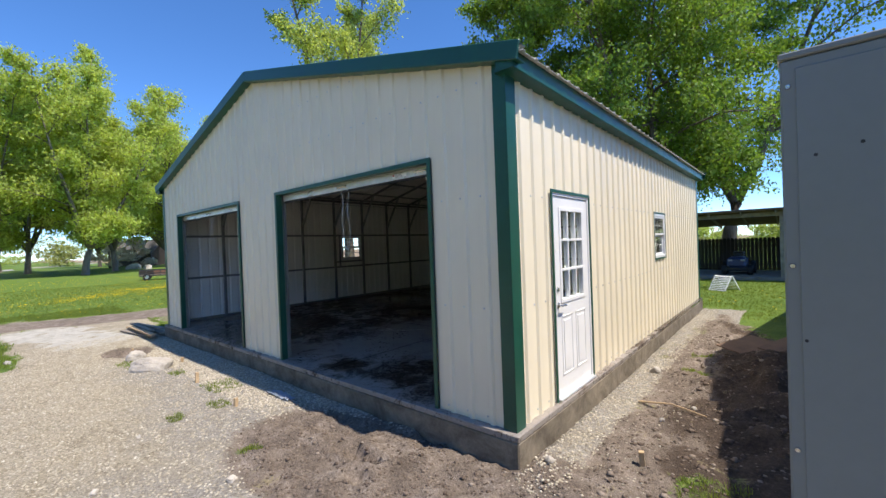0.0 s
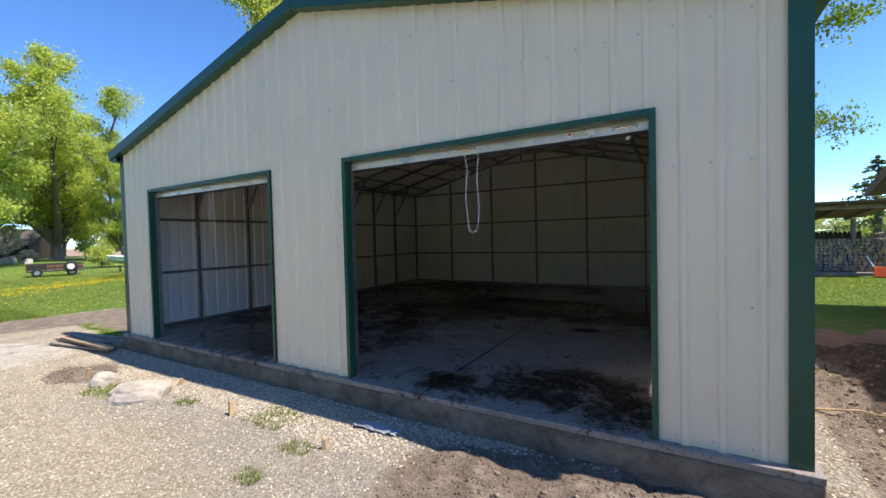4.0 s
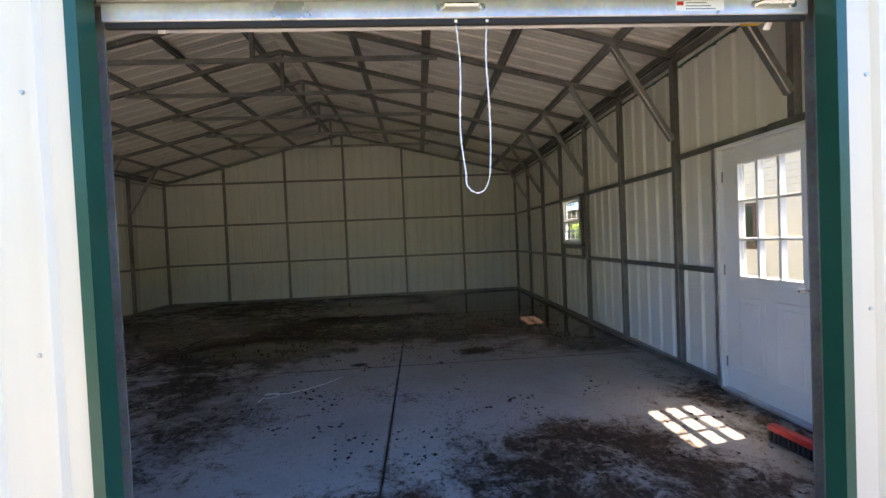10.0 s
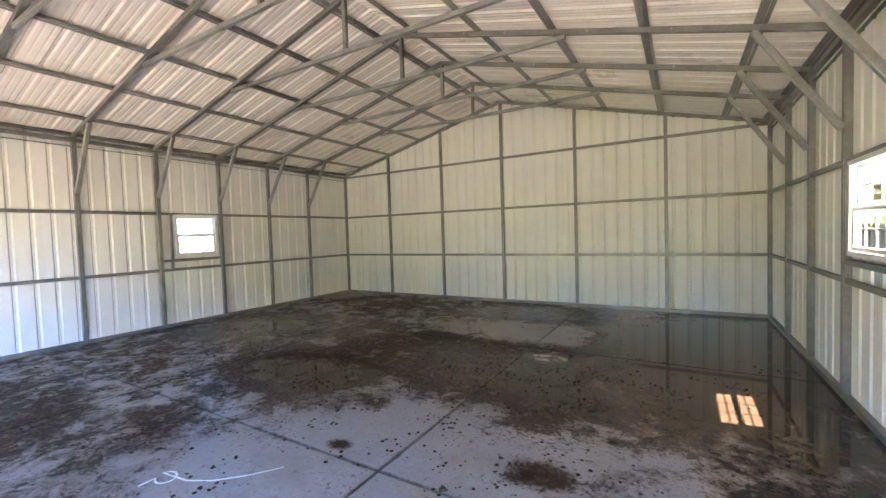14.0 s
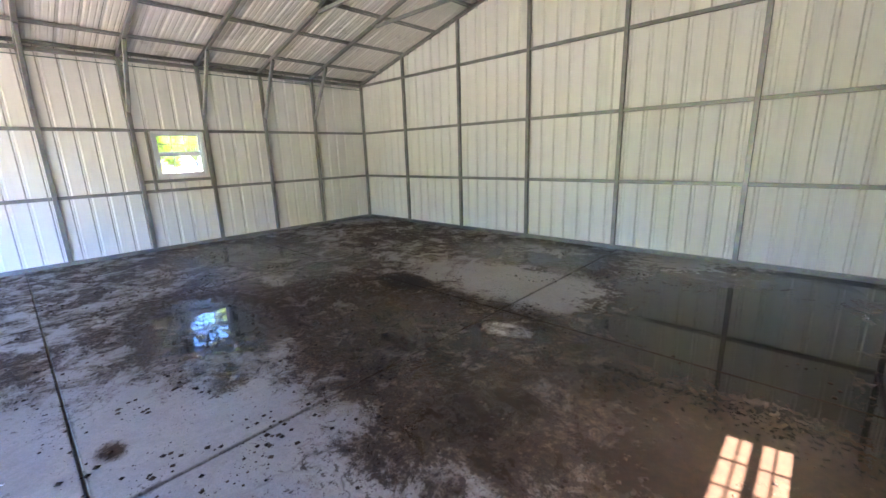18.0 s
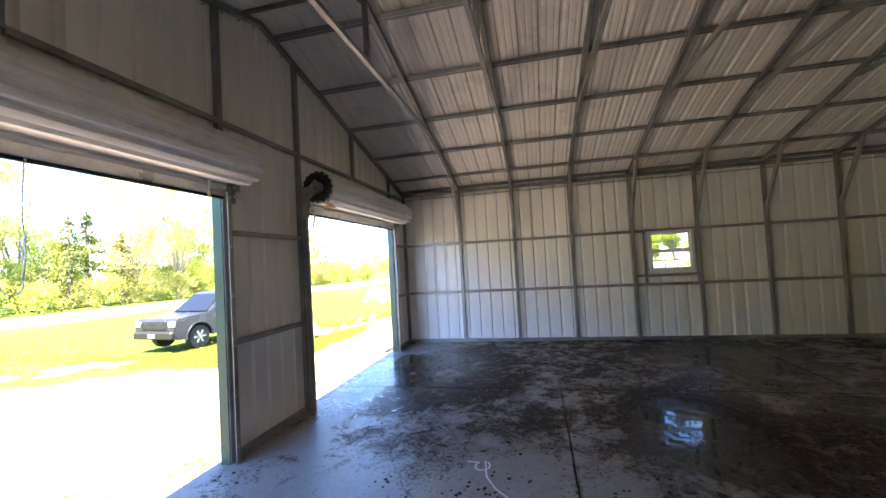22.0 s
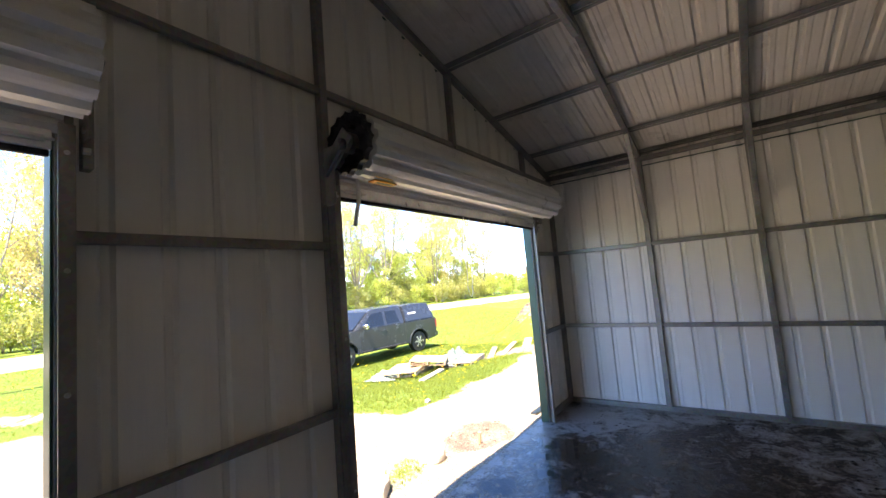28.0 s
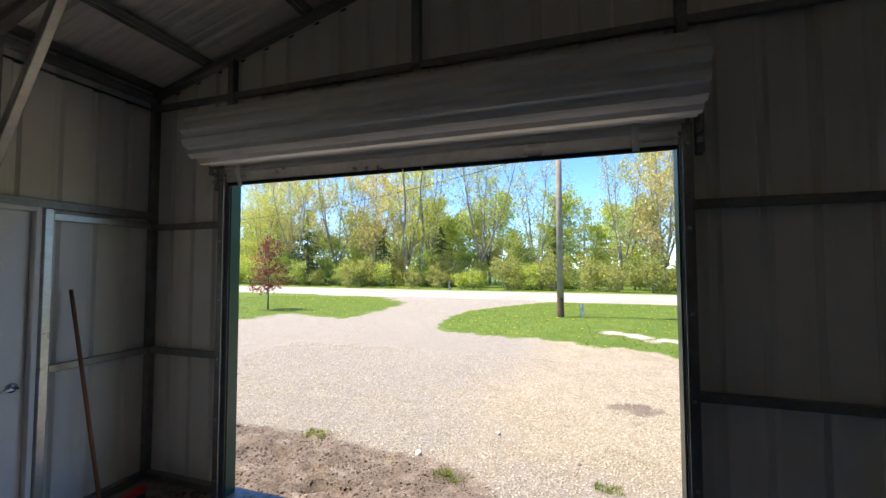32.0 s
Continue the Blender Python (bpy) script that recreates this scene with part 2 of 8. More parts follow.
def floor_material():
    """Power-floated slab: dry pale patches, brown mud film and standing water."""
    m, n, l, b = mat("wet_muddy_concrete", 0.7)
    p = world_pos(n)

    def blob(x, y, rx, ry, gain=0.5, top=3.0):
        mp = n.new("ShaderNodeMapping")
        mp.vector_type = "TEXTURE"
        mp.inputs["Location"].default_value = (x, y, 0)
        mp.inputs["Scale"].default_value = (rx, ry, 1e4)
        l.new(p, mp.inputs[0])
        ln = n.new("ShaderNodeVectorMath")
        ln.operation = "LENGTH"
        l.new(mp.outputs[0], ln.inputs[0])
        v = math_node(n, l, "MULTIPLY", math_node(n, l, "SUBTRACT", 1.0, ln.outputs["Value"], False), gain)
        return math_node(n, l, "MINIMUM", v, top)

    def most(*v):
        out = v[0]
        for w in v[1:]:
            out = math_node(n, l, "MAXIMUM", out, w)
        return out

    low = noise_node(n, l, 0.8, 7, 0.62, p, 0.4)
    n2 = noise_node(n, l, 3.6, 9, 0.70, p, 0.8)
    clump = noise_node(n, l, 10.5, 10, 0.76, p, 0.35)
    n3 = noise_node(n, l, 24, 6, 0.7, p, 0.4)
    fine = noise_node(n, l, 95, 4, 0.65, p)

    def centred(v, k):
        return math_node(n, l, "MULTIPLY", math_node(n, l, "SUBTRACT", v, 0.5), k)

    def add(*v):
        out = v[0]
        for w in v[1:]:
            out = math_node(n, l, "ADD", out, w)
        return out

    mud = most(blob(-3.1, 5.3, 3.3, 1.45, 3.0, 1.15), blob(-5.0, 4.2, 1.6, 1.3, 2.5, 1.2), blob(-1.0, 6.2, 2.0, 2.6, 3.0, 1.6), blob(-5.6, 7.4, 4.6, 2.8, 2.0, 0.62), blob(-7.6, 4.4, 2.6, 3.4, 2.0, 0.72),
               blob(-6.9, 1.5, 2.4, 2.0, 2.0, 0.9), blob(-1.62, 0.75, 1.15, 0.8, 1.3, 0.62), blob(-2.9, 0.45, 0.5, 0.35, 1.0), blob(-0.5, 3.6, 0.8, 0.9, 1.4, 0.8),
               blob(-2.1, 3.4, 0.35, 0.2, 1.6), blob(-3.45, 3.1, 0.14, 0.10, 2.4), blob(-5.0, 2.2, 1.2, 1.6, 1.2, 0.62), blob(-0.3, 1.4, 0.4, 1.1, 0.9), blob(-4.42, 6.1, 0.6, 0.4, 3.5), blob(-0.6, 8.9, 1.4, 0.7, 1.4))
    pale = most(blob(-3.3, 6.95, 1.4, 0.95, 2.0, 1.1), blob(-2.66, 5.74, 0.36, 0.17, 3.0), blob(-2.9, 2.3, 1.9, 1.3, 1.0, 0.5), blob(-1.4, 2.5, 1.3, 0.9, 1.0, 0.5))
    pale = math_node(n, l, "MULTIPLY", math_node(n, l, "MAXIMUM", add(pale, centred(n2, 2.5)), 0.0), 0.75, True)
    mud = add(math_node(n, l, "MAXIMUM", mud, 0.0), centred(low, 3.2), centred(n2, 3.6), 0.10)
    mud = math_node(n, l, "SUBTRACT", mud, pale)
    film = math_node(n, l, "MULTIPLY", add(mud, centred(n3, 1.6), -0.12), 1.3, True)
    cover = math_node(n, l, "MULTIPLY", add(mud, centred(clump, 6.0), -0.72), 2.6, True)
    black = math_node(n, l, "MULTIPLY", add(blob(-4.42, 6.1, 0.5, 0.24, 1.8), centred(clump, 6.0), centred(n2, 4.0)), 1.5, True)
    water = most(blob(-0.8, 6.9, 1.9, 3.0, 2.0, 1.2), blob(-2.6, 5.2, 2.0, 1.0, 0.9, 0.5), blob(-4.7, 4.0, 1.1, 0.6, 1.2, 0.62), blob(-7.2, 5.5, 2.0, 1.2, 0.7, 0.4), blob(-0.5, 4.6, 0.7, 1.6, 1.2, 0.8),
                 blob(-3.9, 8.2, 1.2, 0.8, 0.8, 0.4), blob(-7.2, 0.9, 1.7, 1.1, 1.0, 0.45), blob(-6.6, 0.35, 1.7, 0.55, 1.0, 0.5))
    water = math_node(n, l, "MAXIMUM", water, -0.35)
    wet = math_node(n, l, "MULTIPLY", add(water, centred(low, 1.8), centred(n2, 2.6), centred(clump, 2.2), -0.02), 1.6, True)
    dry_c = ramp(n, l, low, [(0.30, (0.25, 0.222, 0.202)), (0.68, (0.41, 0.370, 0.338))])
    dry_c = mixc(n, l, 0.55, dry_c, ramp(n, l, n2, [(0.32, 0.62), (0.66, 1.15)]), "MULTIPLY")
    dry_c = mixc(n, l, 0.45, dry_c, ramp(n, l, n3, [(0.3, 0.62), (0.62, 1.1)]), "MULTIPLY")
    dry_c = mixc(n, l, 0.35, dry_c, ramp(n, l, fine, [(0.35, 0.6), (0.6, 1.1)]), "MULTIPLY")
    film_c = ramp(n, l, n3, [(0.3, (0.042, 0.024, 0.014)), (0.55, (0.095, 0.060, 0.038)), (0.75, (0.21, 0.16, 0.125))])
    cover_c = ramp(n, l, n3, [(0.35, (0.012, 0.0065, 0.004)), (0.7, (0.054, 0.026, 0.014))])
    # fine cracks, and trodden crumbs of mud
    crack = n.new("ShaderNodeTexVoronoi")
    crack.feature = "DISTANCE_TO_EDGE"
    crack.inputs["Scale"].default_value = 0.62
    warp = n.new("ShaderNodeVectorMath")
    warp.operation = "MULTIPLY_ADD"
    warp.inputs[1].default_value = (0.55, 0.55, 0.0)
    rough3 = n.new("ShaderNodeTexNoise")
    rough3.inputs["Scale"].default_value, rough3.inputs["Detail"].default_value = 2.6, 7
    l.new(p, rough3.inputs["Vector"])
    l.new(rough3.outputs["Color"], warp.inputs[0])
    l.new(p, warp.inputs[2])
    l.new(warp.outputs[0], crack.inputs["Vector"])
    hair = math_node(n, l, "MULTIPLY", ramp(n, l, crack.outputs["Distance"], [(0.0, 1.0), (0.006, 0.0)]), ramp(n, l, low, [(0.46, 0.0), (0.58, 0.8)]))
    specks = noise_node(n, l, 30, 5, 0.72, p, 0.3)
    crumb = math_node(n, l, "MULTIPLY", add(math_node(n, l, "MULTIPLY", math_node(n, l, "MAXIMUM", mud, -0.6), 0.10), centred(specks, 1.0), centred(low, 0.35), -0.085), 14.0, True)
    seam = None
    for axis, at in (("X", -6.17), ("X", -2.97), ("Y", 2.97), ("Y", 6.10)):
        sp = n.new("ShaderNodeSeparateXYZ")
        l.new(p, sp.inputs[0])
        d = math_node(n, l, "ABSOLUTE", math_node(n, l, "SUBTRACT", sp.outputs[axis], at))
        d = math_node(n, l, "MULTIPLY", math_node(n, l, "SUBTRACT", 0.022, add(d, centred(n3, -0.05), centred(n2, -0.05))), 60.0, True)
        seam = d if seam is None else math_node(n, l, "MAXIMUM", seam, d)
    base = mixc(n, l, math_node(n, l, "MULTIPLY", film, 0.90), dry_c, film_c)
    base = mixc(n, l, math_node(n, l, "MULTIPLY", seam, 0.75), base, (0.05, 0.036, 0.028))
    base = mixc(n, l, hair, base, (0.05, 0.04, 0.035))
    base = mixc(n, l, math_node(n, l, "MULTIPLY", crumb, 0.85), base, (0.035, 0.02, 0.012))
    base = mixc(n, l, math_node(n, l, "MULTIPLY", cover, 0.9), base, cover_c)
    base = mixc(n, l, math_node(n, l, "MULTIPLY", black, 0.9), base, (0.012, 0.010, 0.008))
    base = mixc(n, l, math_node(n, l, "MULTIPLY", wet, 0.5), base, (0.033, 0.024, 0.019))
    l.new(base, b.inputs["Base Color"])
    r = ramp(n, l, n2, [(0.3, 0.26), (0.7, 0.52)])
    r = mixc(n, l, film, r, ramp(n, l, n2, [(0.3, 0.36), (0.7, 0.64)]))
    r = mixc(n, l, cover, r, (0.62, 0.62, 0.62))
    r = mixc(n, l, wet, r, (0.045, 0.045, 0.045))
    l.new(r, b.inputs["Roughness"])
    gloss = mixc(n, l, math_node(n, l, "MAXIMUM", film, cover), (0.36, 0.36, 0.36), (0.14, 0.14, 0.14))
    l.new(mixc(n, l, wet, gloss, (0.26, 0.26, 0.26)), b.inputs["Specular IOR Level"])
    h = add(math_node(n, l, "MULTIPLY", n3, 0.6), math_node(n, l, "MULTIPLY", fine, 0.3), math_node(n, l, "MULTIPLY", cover, 0.6))
    h = math_node(n, l, "MULTIPLY", h, math_node(n, l, "SUBTRACT", 1.0, wet))
    bump(n, l, b, h, 0.3, 0.006)
    return m


FLOOR = floor_material()


# ---- mesh helpers ----
def box(bm, x0, x1, y0, y1, z0, z1, bevel=0.0):
    r = bmesh.ops.create_cube(bm, size=1.0, matrix=Matrix.LocRotScale(((x0 + x1) / 2, (y0 + y1) / 2, (z0 + z1) / 2), None, (x1 - x0, y1 - y0, z1 - z0)))
    if bevel:
        es = list({e for v in r["verts"] for e in v.link_edges})
        bmesh.ops.bevel(bm, geom=es, offset=bevel, segments=1, affect="EDGES")
    return bm


def beam(bm, p, q, w, h, up=(0, 0, 1), bevel=0.004):
    """A square tube from p to q, w across and h along up."""
    p, q = Vector(p), Vector(q)
    d = (q - p).normalized()
    s = d.cross(Vector(up)).normalized()
    u = s.cross(d).normalized()
    m = Matrix((s, d, u)).transposed().to_4x4()
    m.translation = (p + q) / 2
    r = bmesh.ops.create_cube(bm, size=1.0, matrix=m @ Matrix.Diagonal((w, (q - p).length, h, 1)))
    if bevel:
        es = list({e for v in r["verts"] for e in v.link_edges})
        bmesh.ops.bevel(bm, geom=es, offset=bevel, segments=1, affect="EDGES")
    return bm


def rod(bm, p, q, r0, r1=None, seg=8, caps=True):
    p, q = Vector(p), Vector(q)
    m = (q - p).to_track_quat("Z", "Y").to_matrix().to_4x4()
    m.translation = (p + q) / 2
    bmesh.ops.create_cone(bm, cap_ends=caps, segments=seg, radius1=r0, radius2=r0 if r1 is None else r1, depth=(q - p).length, matrix=m)
    return bm


def chain(bm, pts, radii, seg=6):
    """A bent tapering tube through pts."""
    pts = [Vector(p) for p in pts]
    rings = []
    for i, p in enumerate(pts):
        d = (pts[min(i + 1, len(pts) - 1)] - pts[max(i - 1, 0)]).normalized()
        s = d.cross(Vector((0, 0, 1)) if abs(d.z) < 0.95 else Vector((1, 0, 0))).normalized()
        u = s.cross(d)
        rings.append([bm.verts.new(p + radii[i] * (math.cos(a) * s + math.sin(a) * u)) for a in (2 * math.pi * k / seg for k in range(seg))])
    for a, b in zip(rings, rings[1:]):
        for k in range(seg):
            bm.faces.new((a[k], a[(k + 1) % seg], b[(k + 1) % seg], b[k]))
    bm.faces.new(rings[0][::-1])
    bm.faces.new(rings[-1])
    return bm


def mesh_of(name, bm, *mats, smooth=False):
    me = bpy.data.meshes.new(name)
    bmesh.ops.recalc_face_normals(bm, faces=bm.faces)
    bm.to_mesh(me)
    bm.free()
    for x in mats:
        me.materials.append(x)
    if smooth:
        me.polygons.foreach_set("use_smooth", [True] * len(me.polygons))
    return me


def part(name, bm, material, parent, label="", smooth=False):
    ob = new(name, mesh_of(name, bm, material, smooth=smooth) if not isinstance(bm, bpy.types.Mesh) else bm)
    ob.parent = parent
    ob.matrix_parent_inverse = parent.matrix_basis.inverted()
    return tagged(ob, label)


def thing(name, label, category, group="", kind="", at=(0, 0, 0)):
    ob = new(name)
    ob.empty_display_size = 0.1
    ob.matrix_basis = Matrix.Translation(at)
    return tagged(ob, label, category, group, kind)


B = bmesh.new


# ---- the metal building: x to 0 on its door side, y from 0 at the front, slab top at z 0 ----
XL, XR, YF, YB = -9.24, 0.0, 0.0, 9.28
XC, SLOPE, Z_RAF = (XL + XR) / 2, 0.2525, 4.30
POST_Y = [1.245 + 1.115 * k for k in range(7)]
GIRT = (1.035, 2.045, 3.055)
RIB = 0.2286
DOOR_R, DOOR_L, DOOR_TOP = (-3.935, -0.90), (-8.30, -5.265), 2.44
WALK = (0.80, 1.76, 2.11)
WIN = (4.83, 5.62, 1.25, 2.04)


def z_roof(x):
    """Underside of the rafters."""
    return Z_RAF - SLOPE * abs(x - XC)


def z_sheet(x):
    """Underside of the roof sheets."""
    return z_roof(x) + 0.088


def ribbed(u0, u1, lo, hi, put, side, thick=0.004, beads=False):
    """A ribbed steel sheet from u0 to u1, standing from lo to hi(u); put(u, d, z) lays it, d outwards. Outer faces take slot 0, inner slot 1."""
    us = {u0, u1}
    k = math.floor(u0 / RIB) - 1
    prof = []
    while k * RIB < u1 + RIB:
        c = k * RIB
        prof += [(c - 0.032, 0.0), (c - 0.015, 0.022), (c + 0.015, 0.022), (c + 0.032, 0.0)]
        for m in (c + RIB / 3, c + RIB * 2 / 3) if beads else ():
            prof += [(m - 0.014, 0.0), (m - 0.006, 0.0045), (m + 0.006, 0.0045), (m + 0.014, 0.0)]
        k += 1
    pu, pd = [p[0] for p in prof], [p[1] for p in prof]
    for u in pu:
        if u0 < u < u1:
            us.add(u)
    if u0 < XC < u1 and side == "gable":
        us.add(XC)
    us = sorted(us)
    bm = B()
    rows = []
    for u in us:
        d = float(np.interp(u, pu, pd))
        rows.append([bm.verts.new(put(u, d + o, z)) for o in (0.0, -thick) for z in (lo, hi(u))])
    for a, b in zip(rows, rows[1:]):
        bm.faces.new((a[0], b[0], b[1], a[1])).material_index = 0
        bm.faces.new((b[2], a[2], a[3], b[3])).material_index = 1
        bm.faces.new((a[1], b[1], b[3], a[3])).material_index = 0
        bm.faces.new((b[0], a[0], a[2], b[2])).material_index = 0
    for a in (rows[0], rows[-1]):
        bm.faces.new((a[0], a[1], a[3], a[2])).material_index = 0
    return bm


def sheet_wall(name, label, spans, put, side, outer, inner, screw_z=()):
    w = thing(name, label, "wall", kind="structure")
    screws = B()
    for u0, u1, lo, hi in spans:
        u = u0
        while u < u1 - 1e-4:
            v = min((math.floor(u / (4 * RIB) + 1e-6) + 1) * 4 * RIB, u1)
            if u1 - v < 0.06:
                v = u1
            ob = part("wall_panel", mesh_of("wall_panel", ribbed(u, v, lo, hi, put, side), outer, inner), None, w)
            u = v
        k = math.ceil((u0 + 0.03) / RIB)
        while k * RIB < u1 - 0.03:
            for z in screw_z:
                uu = k * RIB - 0.055
                if lo < z < hi(uu) - 0.04 and uu > u0:
                    a, b = Vector(put(uu, 0.0, z)), Vector(put(uu, 0.006, z))
                    rod(screws, a, b, 0.010, 0.008, 6)
            k += 1
    if len(screws.verts):
        tagged(part("panel_screws", screws, GALV_BRIGHT, w), kind="stuff")
    else:
        screws.free()
    return w


top = lambda x: z_sheet(x) - 0.004
flat = lambda z: (lambda u: z)
T = 0.045
sheet_wall("wall_front", "cream ribbed steel gable wall with two roll-up door openings",
           [(XL, DOOR_L[0] - T, 0.0, top), (DOOR_L[1] + T, DOOR_R[0] - T, 0.0, top), (DOOR_R[1] + T, XR, 0.0, top),
            (DOOR_L[0] - T, DOOR_L[1] + T, DOOR_TOP + T, top), (DOOR_R[0] - T, DOOR_R[1] + T, DOOR_TOP + T, top)],
           lambda u, d, z: (u, YF - d, z), "gable", CREAM, INNER, (0.06, 1.035, 2.045, 3.055, 3.6))
sheet_wall("wall_back", "cream ribbed steel gable wall closing the rear", [(XL, XR, 0.0, top)],
           lambda u, d, z: (u, YB + d, z), "gable", CREAM, INNER)
eave = z_sheet(XR) - 0.01
sheet_wall("wall_right", "cream ribbed steel side wall with a white door and a window",
           [(YF, WALK[0], 0.0, flat(eave)), (WALK[0], WALK[1], WALK[2], flat(eave)), (WALK[1], WIN[0], 0.0, flat(eave)),
            (WIN[0], WIN[1], 0.0, flat(WIN[2])), (WIN[0], WIN[1], WIN[3], flat(eave)), (WIN[1], YB, 0.0, flat(eave))],
           lambda u, d, z: (XR + d, u, z), "side", CREAM, INNER, (0.06, 1.035, 2.045))
sheet_wall("wall_left", "cream ribbed steel side wall with one window",
           [(YF, WIN[0], 0.0, flat(eave)), (WIN[0], WIN[1], 0.0, flat(WIN[2])), (WIN[0], WIN[1], WIN[3], flat(eave)), (WIN[1], YB, 0.0, flat(eave))],
           lambda u, d, z: (XL - d, u, z), "side", CREAM, INNER)


def roof():
    r = thing("roof", "low gable roof of ribbed steel sheets on hat purlins", "roof", kind="structure")
    over, front, back = 0.20, -0.10, YB + 0.10
    run = (XR - XL) / 2 + over
    cos = 1 / math.sqrt(1 + SLOPE * SLOPE)
    for s in (-1, 1):
        def put(u, d, z):
            x = XC + s * (run - z)
            return (x, u, z_sheet(x) + 0.004 + d * cos)
        u = front
        while u < back - 1e-4:
            v = min((math.floor(u / (4 * RIB) + 1e-6) + 1) * 4 * RIB, back)
            if back - v < 0.1:
                v = back
            part("roof_panel", mesh_of("roof_panel", ribbed(u, v, 0.0, flat(run), put, "side", beads=True), ROOF_OUT, ROOF_IN), None, r)
            u = v
        for off in (0.25, 1.20, 2.12, 3.06, 4.0, 4.55):
            x = XC + s * off
            z = z_roof(x) + 0.06
            bm = B()
            up = Vector((s * SLOPE, 0, 1)).normalized()
            # hat channel: crown and two flanges
            beam(bm, (x, YF + 0.02, z + 0.014), (x, YB - 0.02, z + 0.014), 0.036, 0.024, up, 0.003)
            for e in (-0.035, 0.035):
                beam(bm, (x + e, YF + 0.02, z + 0.0015 - s * e * SLOPE), (x + e, YB - 0.02, z + 0.0015 - s * e * SLOPE), 0.034, 0.003, up, 0)
            part("purlin", bm, GALV, r)
    bm = B()
    for s in (-1, 1):
        beam(bm, (XC + s * 0.09, front - 0.012, z_sheet(XC) + 0.012), (XC + s * 0.09, back + 0.012, z_sheet(XC) + 0.012), 0.20, 0.006, (s * SLOPE, 0, 1), 0)
    part("ridge_cap", bm, GREEN, r, "green steel ridge cap")
    for s in (-1, 1):
        for y, nm in ((front, "rake_trim"), (back, "rake_trim")):
            bm = B()
            a, b = Vector((XC, y, z_sheet(XC) - 0.02)), Vector((XC + s * (run + 0.01), y, z_sheet(XC + s * run) - 0.02))
            o = -1 if y < 1 else 1
            beam(bm, a + Vector((0, 0.012 * o, 0)), b + Vector((0, 0.012 * o, 0)), 0.024, 0.155, (0, 0, 1), 0.006)
            beam(bm, a + Vector((0, -o * 0.05, 0.066)), b + Vector((0, -o * 0.05, 0.066)), 0.14, 0.006, (s * SLOPE, 0, 1), 0)
            beam(bm, a + Vector((0, -o * 0.045, -0.075)), b + Vector((0, -o * 0.045, -0.075)), 0.10, 0.006, (s * SLOPE, 0, 1), 0)
            part(nm, bm, GREEN, r, "dark green steel rake trim")
        bm = B()
        x = XC + s * (run - 0.06)
        z = z_sheet(XC + s * run)
        beam(bm, (x, front, z - 0.055), (x, back, z - 0.055), 0.02, 0.15, (0, 0, 1), 0.005)
        beam(bm, (x - s * 0.09, front, z - 0.128), (x - s * 0.09, back, z - 0.128), 0.17, 0.006, (0, 0, 1), 0)
        for y in (front + 0.006, back - 0.006):
            beam(bm, (x - s * 0.16, y, z - 0.055), (x + s * 0.012, y, z - 0.055), 0.012, 0.15, (0, 0, 1), 0.003)
        part("eave_trim", bm, GREEN, r, "dark green eave fascia")


roof()

# corner trims and base trims
def l_trim(name, label, x, y, sx, sy, z1):
    t = tagged(new(name), label, "trim", "corner trims", "structure")
    bm = B()
    box(bm, min(x, x - sx * 0.10), max(x, x - sx * 0.10), min(y + sy * 0.024, y + sy * 0.029), max(y + sy * 0.024, y + sy * 0.029), 0.0, z1)
    box(bm, min(x + sx * 0.024, x + sx * 0.029), max(x + sx * 0.024, x + sx * 0.029), min(y + sy * 0.029, y - sy * 0.13), max(y + sy * 0.029, y - sy * 0.13), 0.0, z1)
    box(bm, min(x, x + sx * 0.029), max(x, x + sx * 0.029), min(y + sy * 0.0245, y + sy * 0.0285), max(y + sy * 0.0245, y + sy * 0.0285), 0.0, z1)
    part("corner_flashing", bm, GREEN, t)


for x, y, sx, sy in ((XR, YF, 1, -1), (XL, YF, -1, -1), (XR, YB, 1, 1), (XL, YB, -1, 1)):
    l_trim("corner_trim", "dark green folded steel corner trim", x, y, sx, sy, eave - 0.02)

# slab, nine cast bays on a footing
footing = tagged(new("foundation", mesh_of("foundation", box(B(), XL - 0.075, XR + 0.075, YF - 0.085, YB + 0.075, -0.60, -0.055, 0.012), FOOTING)), "weathered grey concrete footing under the walls", "foundation", kind="structure")
floor = thing("floor", "stained wet concrete slab with saw-cut joints", "floor", kind="structure")
jx, jy = [XL - 0.075, -6.17, -2.97, XR + 0.075], [YF - 0.085, 2.97, 6.10, YB + 0.075]
for i in range(3):
    for j in range(3):
        bm = B()
        box(bm, jx[i] + (0.005 if i else 0), jx[i + 1] - (0.005 if i < 2 else 0), jy[j] + (0.005 if j else 0), jy[j + 1] - (0.005 if j < 2 else 0), -0.054, 0.0, 0.006)
        part("slab_bay", bm, FLOOR, floor)

# galvanised frame: base rails, wall girts and gable posts
frame_walls = thing("wall_framing", "galvanised square-tube posts, girts and base rails", "framing", kind="structure")


def member(name, p, q, w=0.057, h=0.057, up=(0, 0, 1), m=GALV):
    part(name, beam(B(), p, q, w, h, up), m, frame_walls)


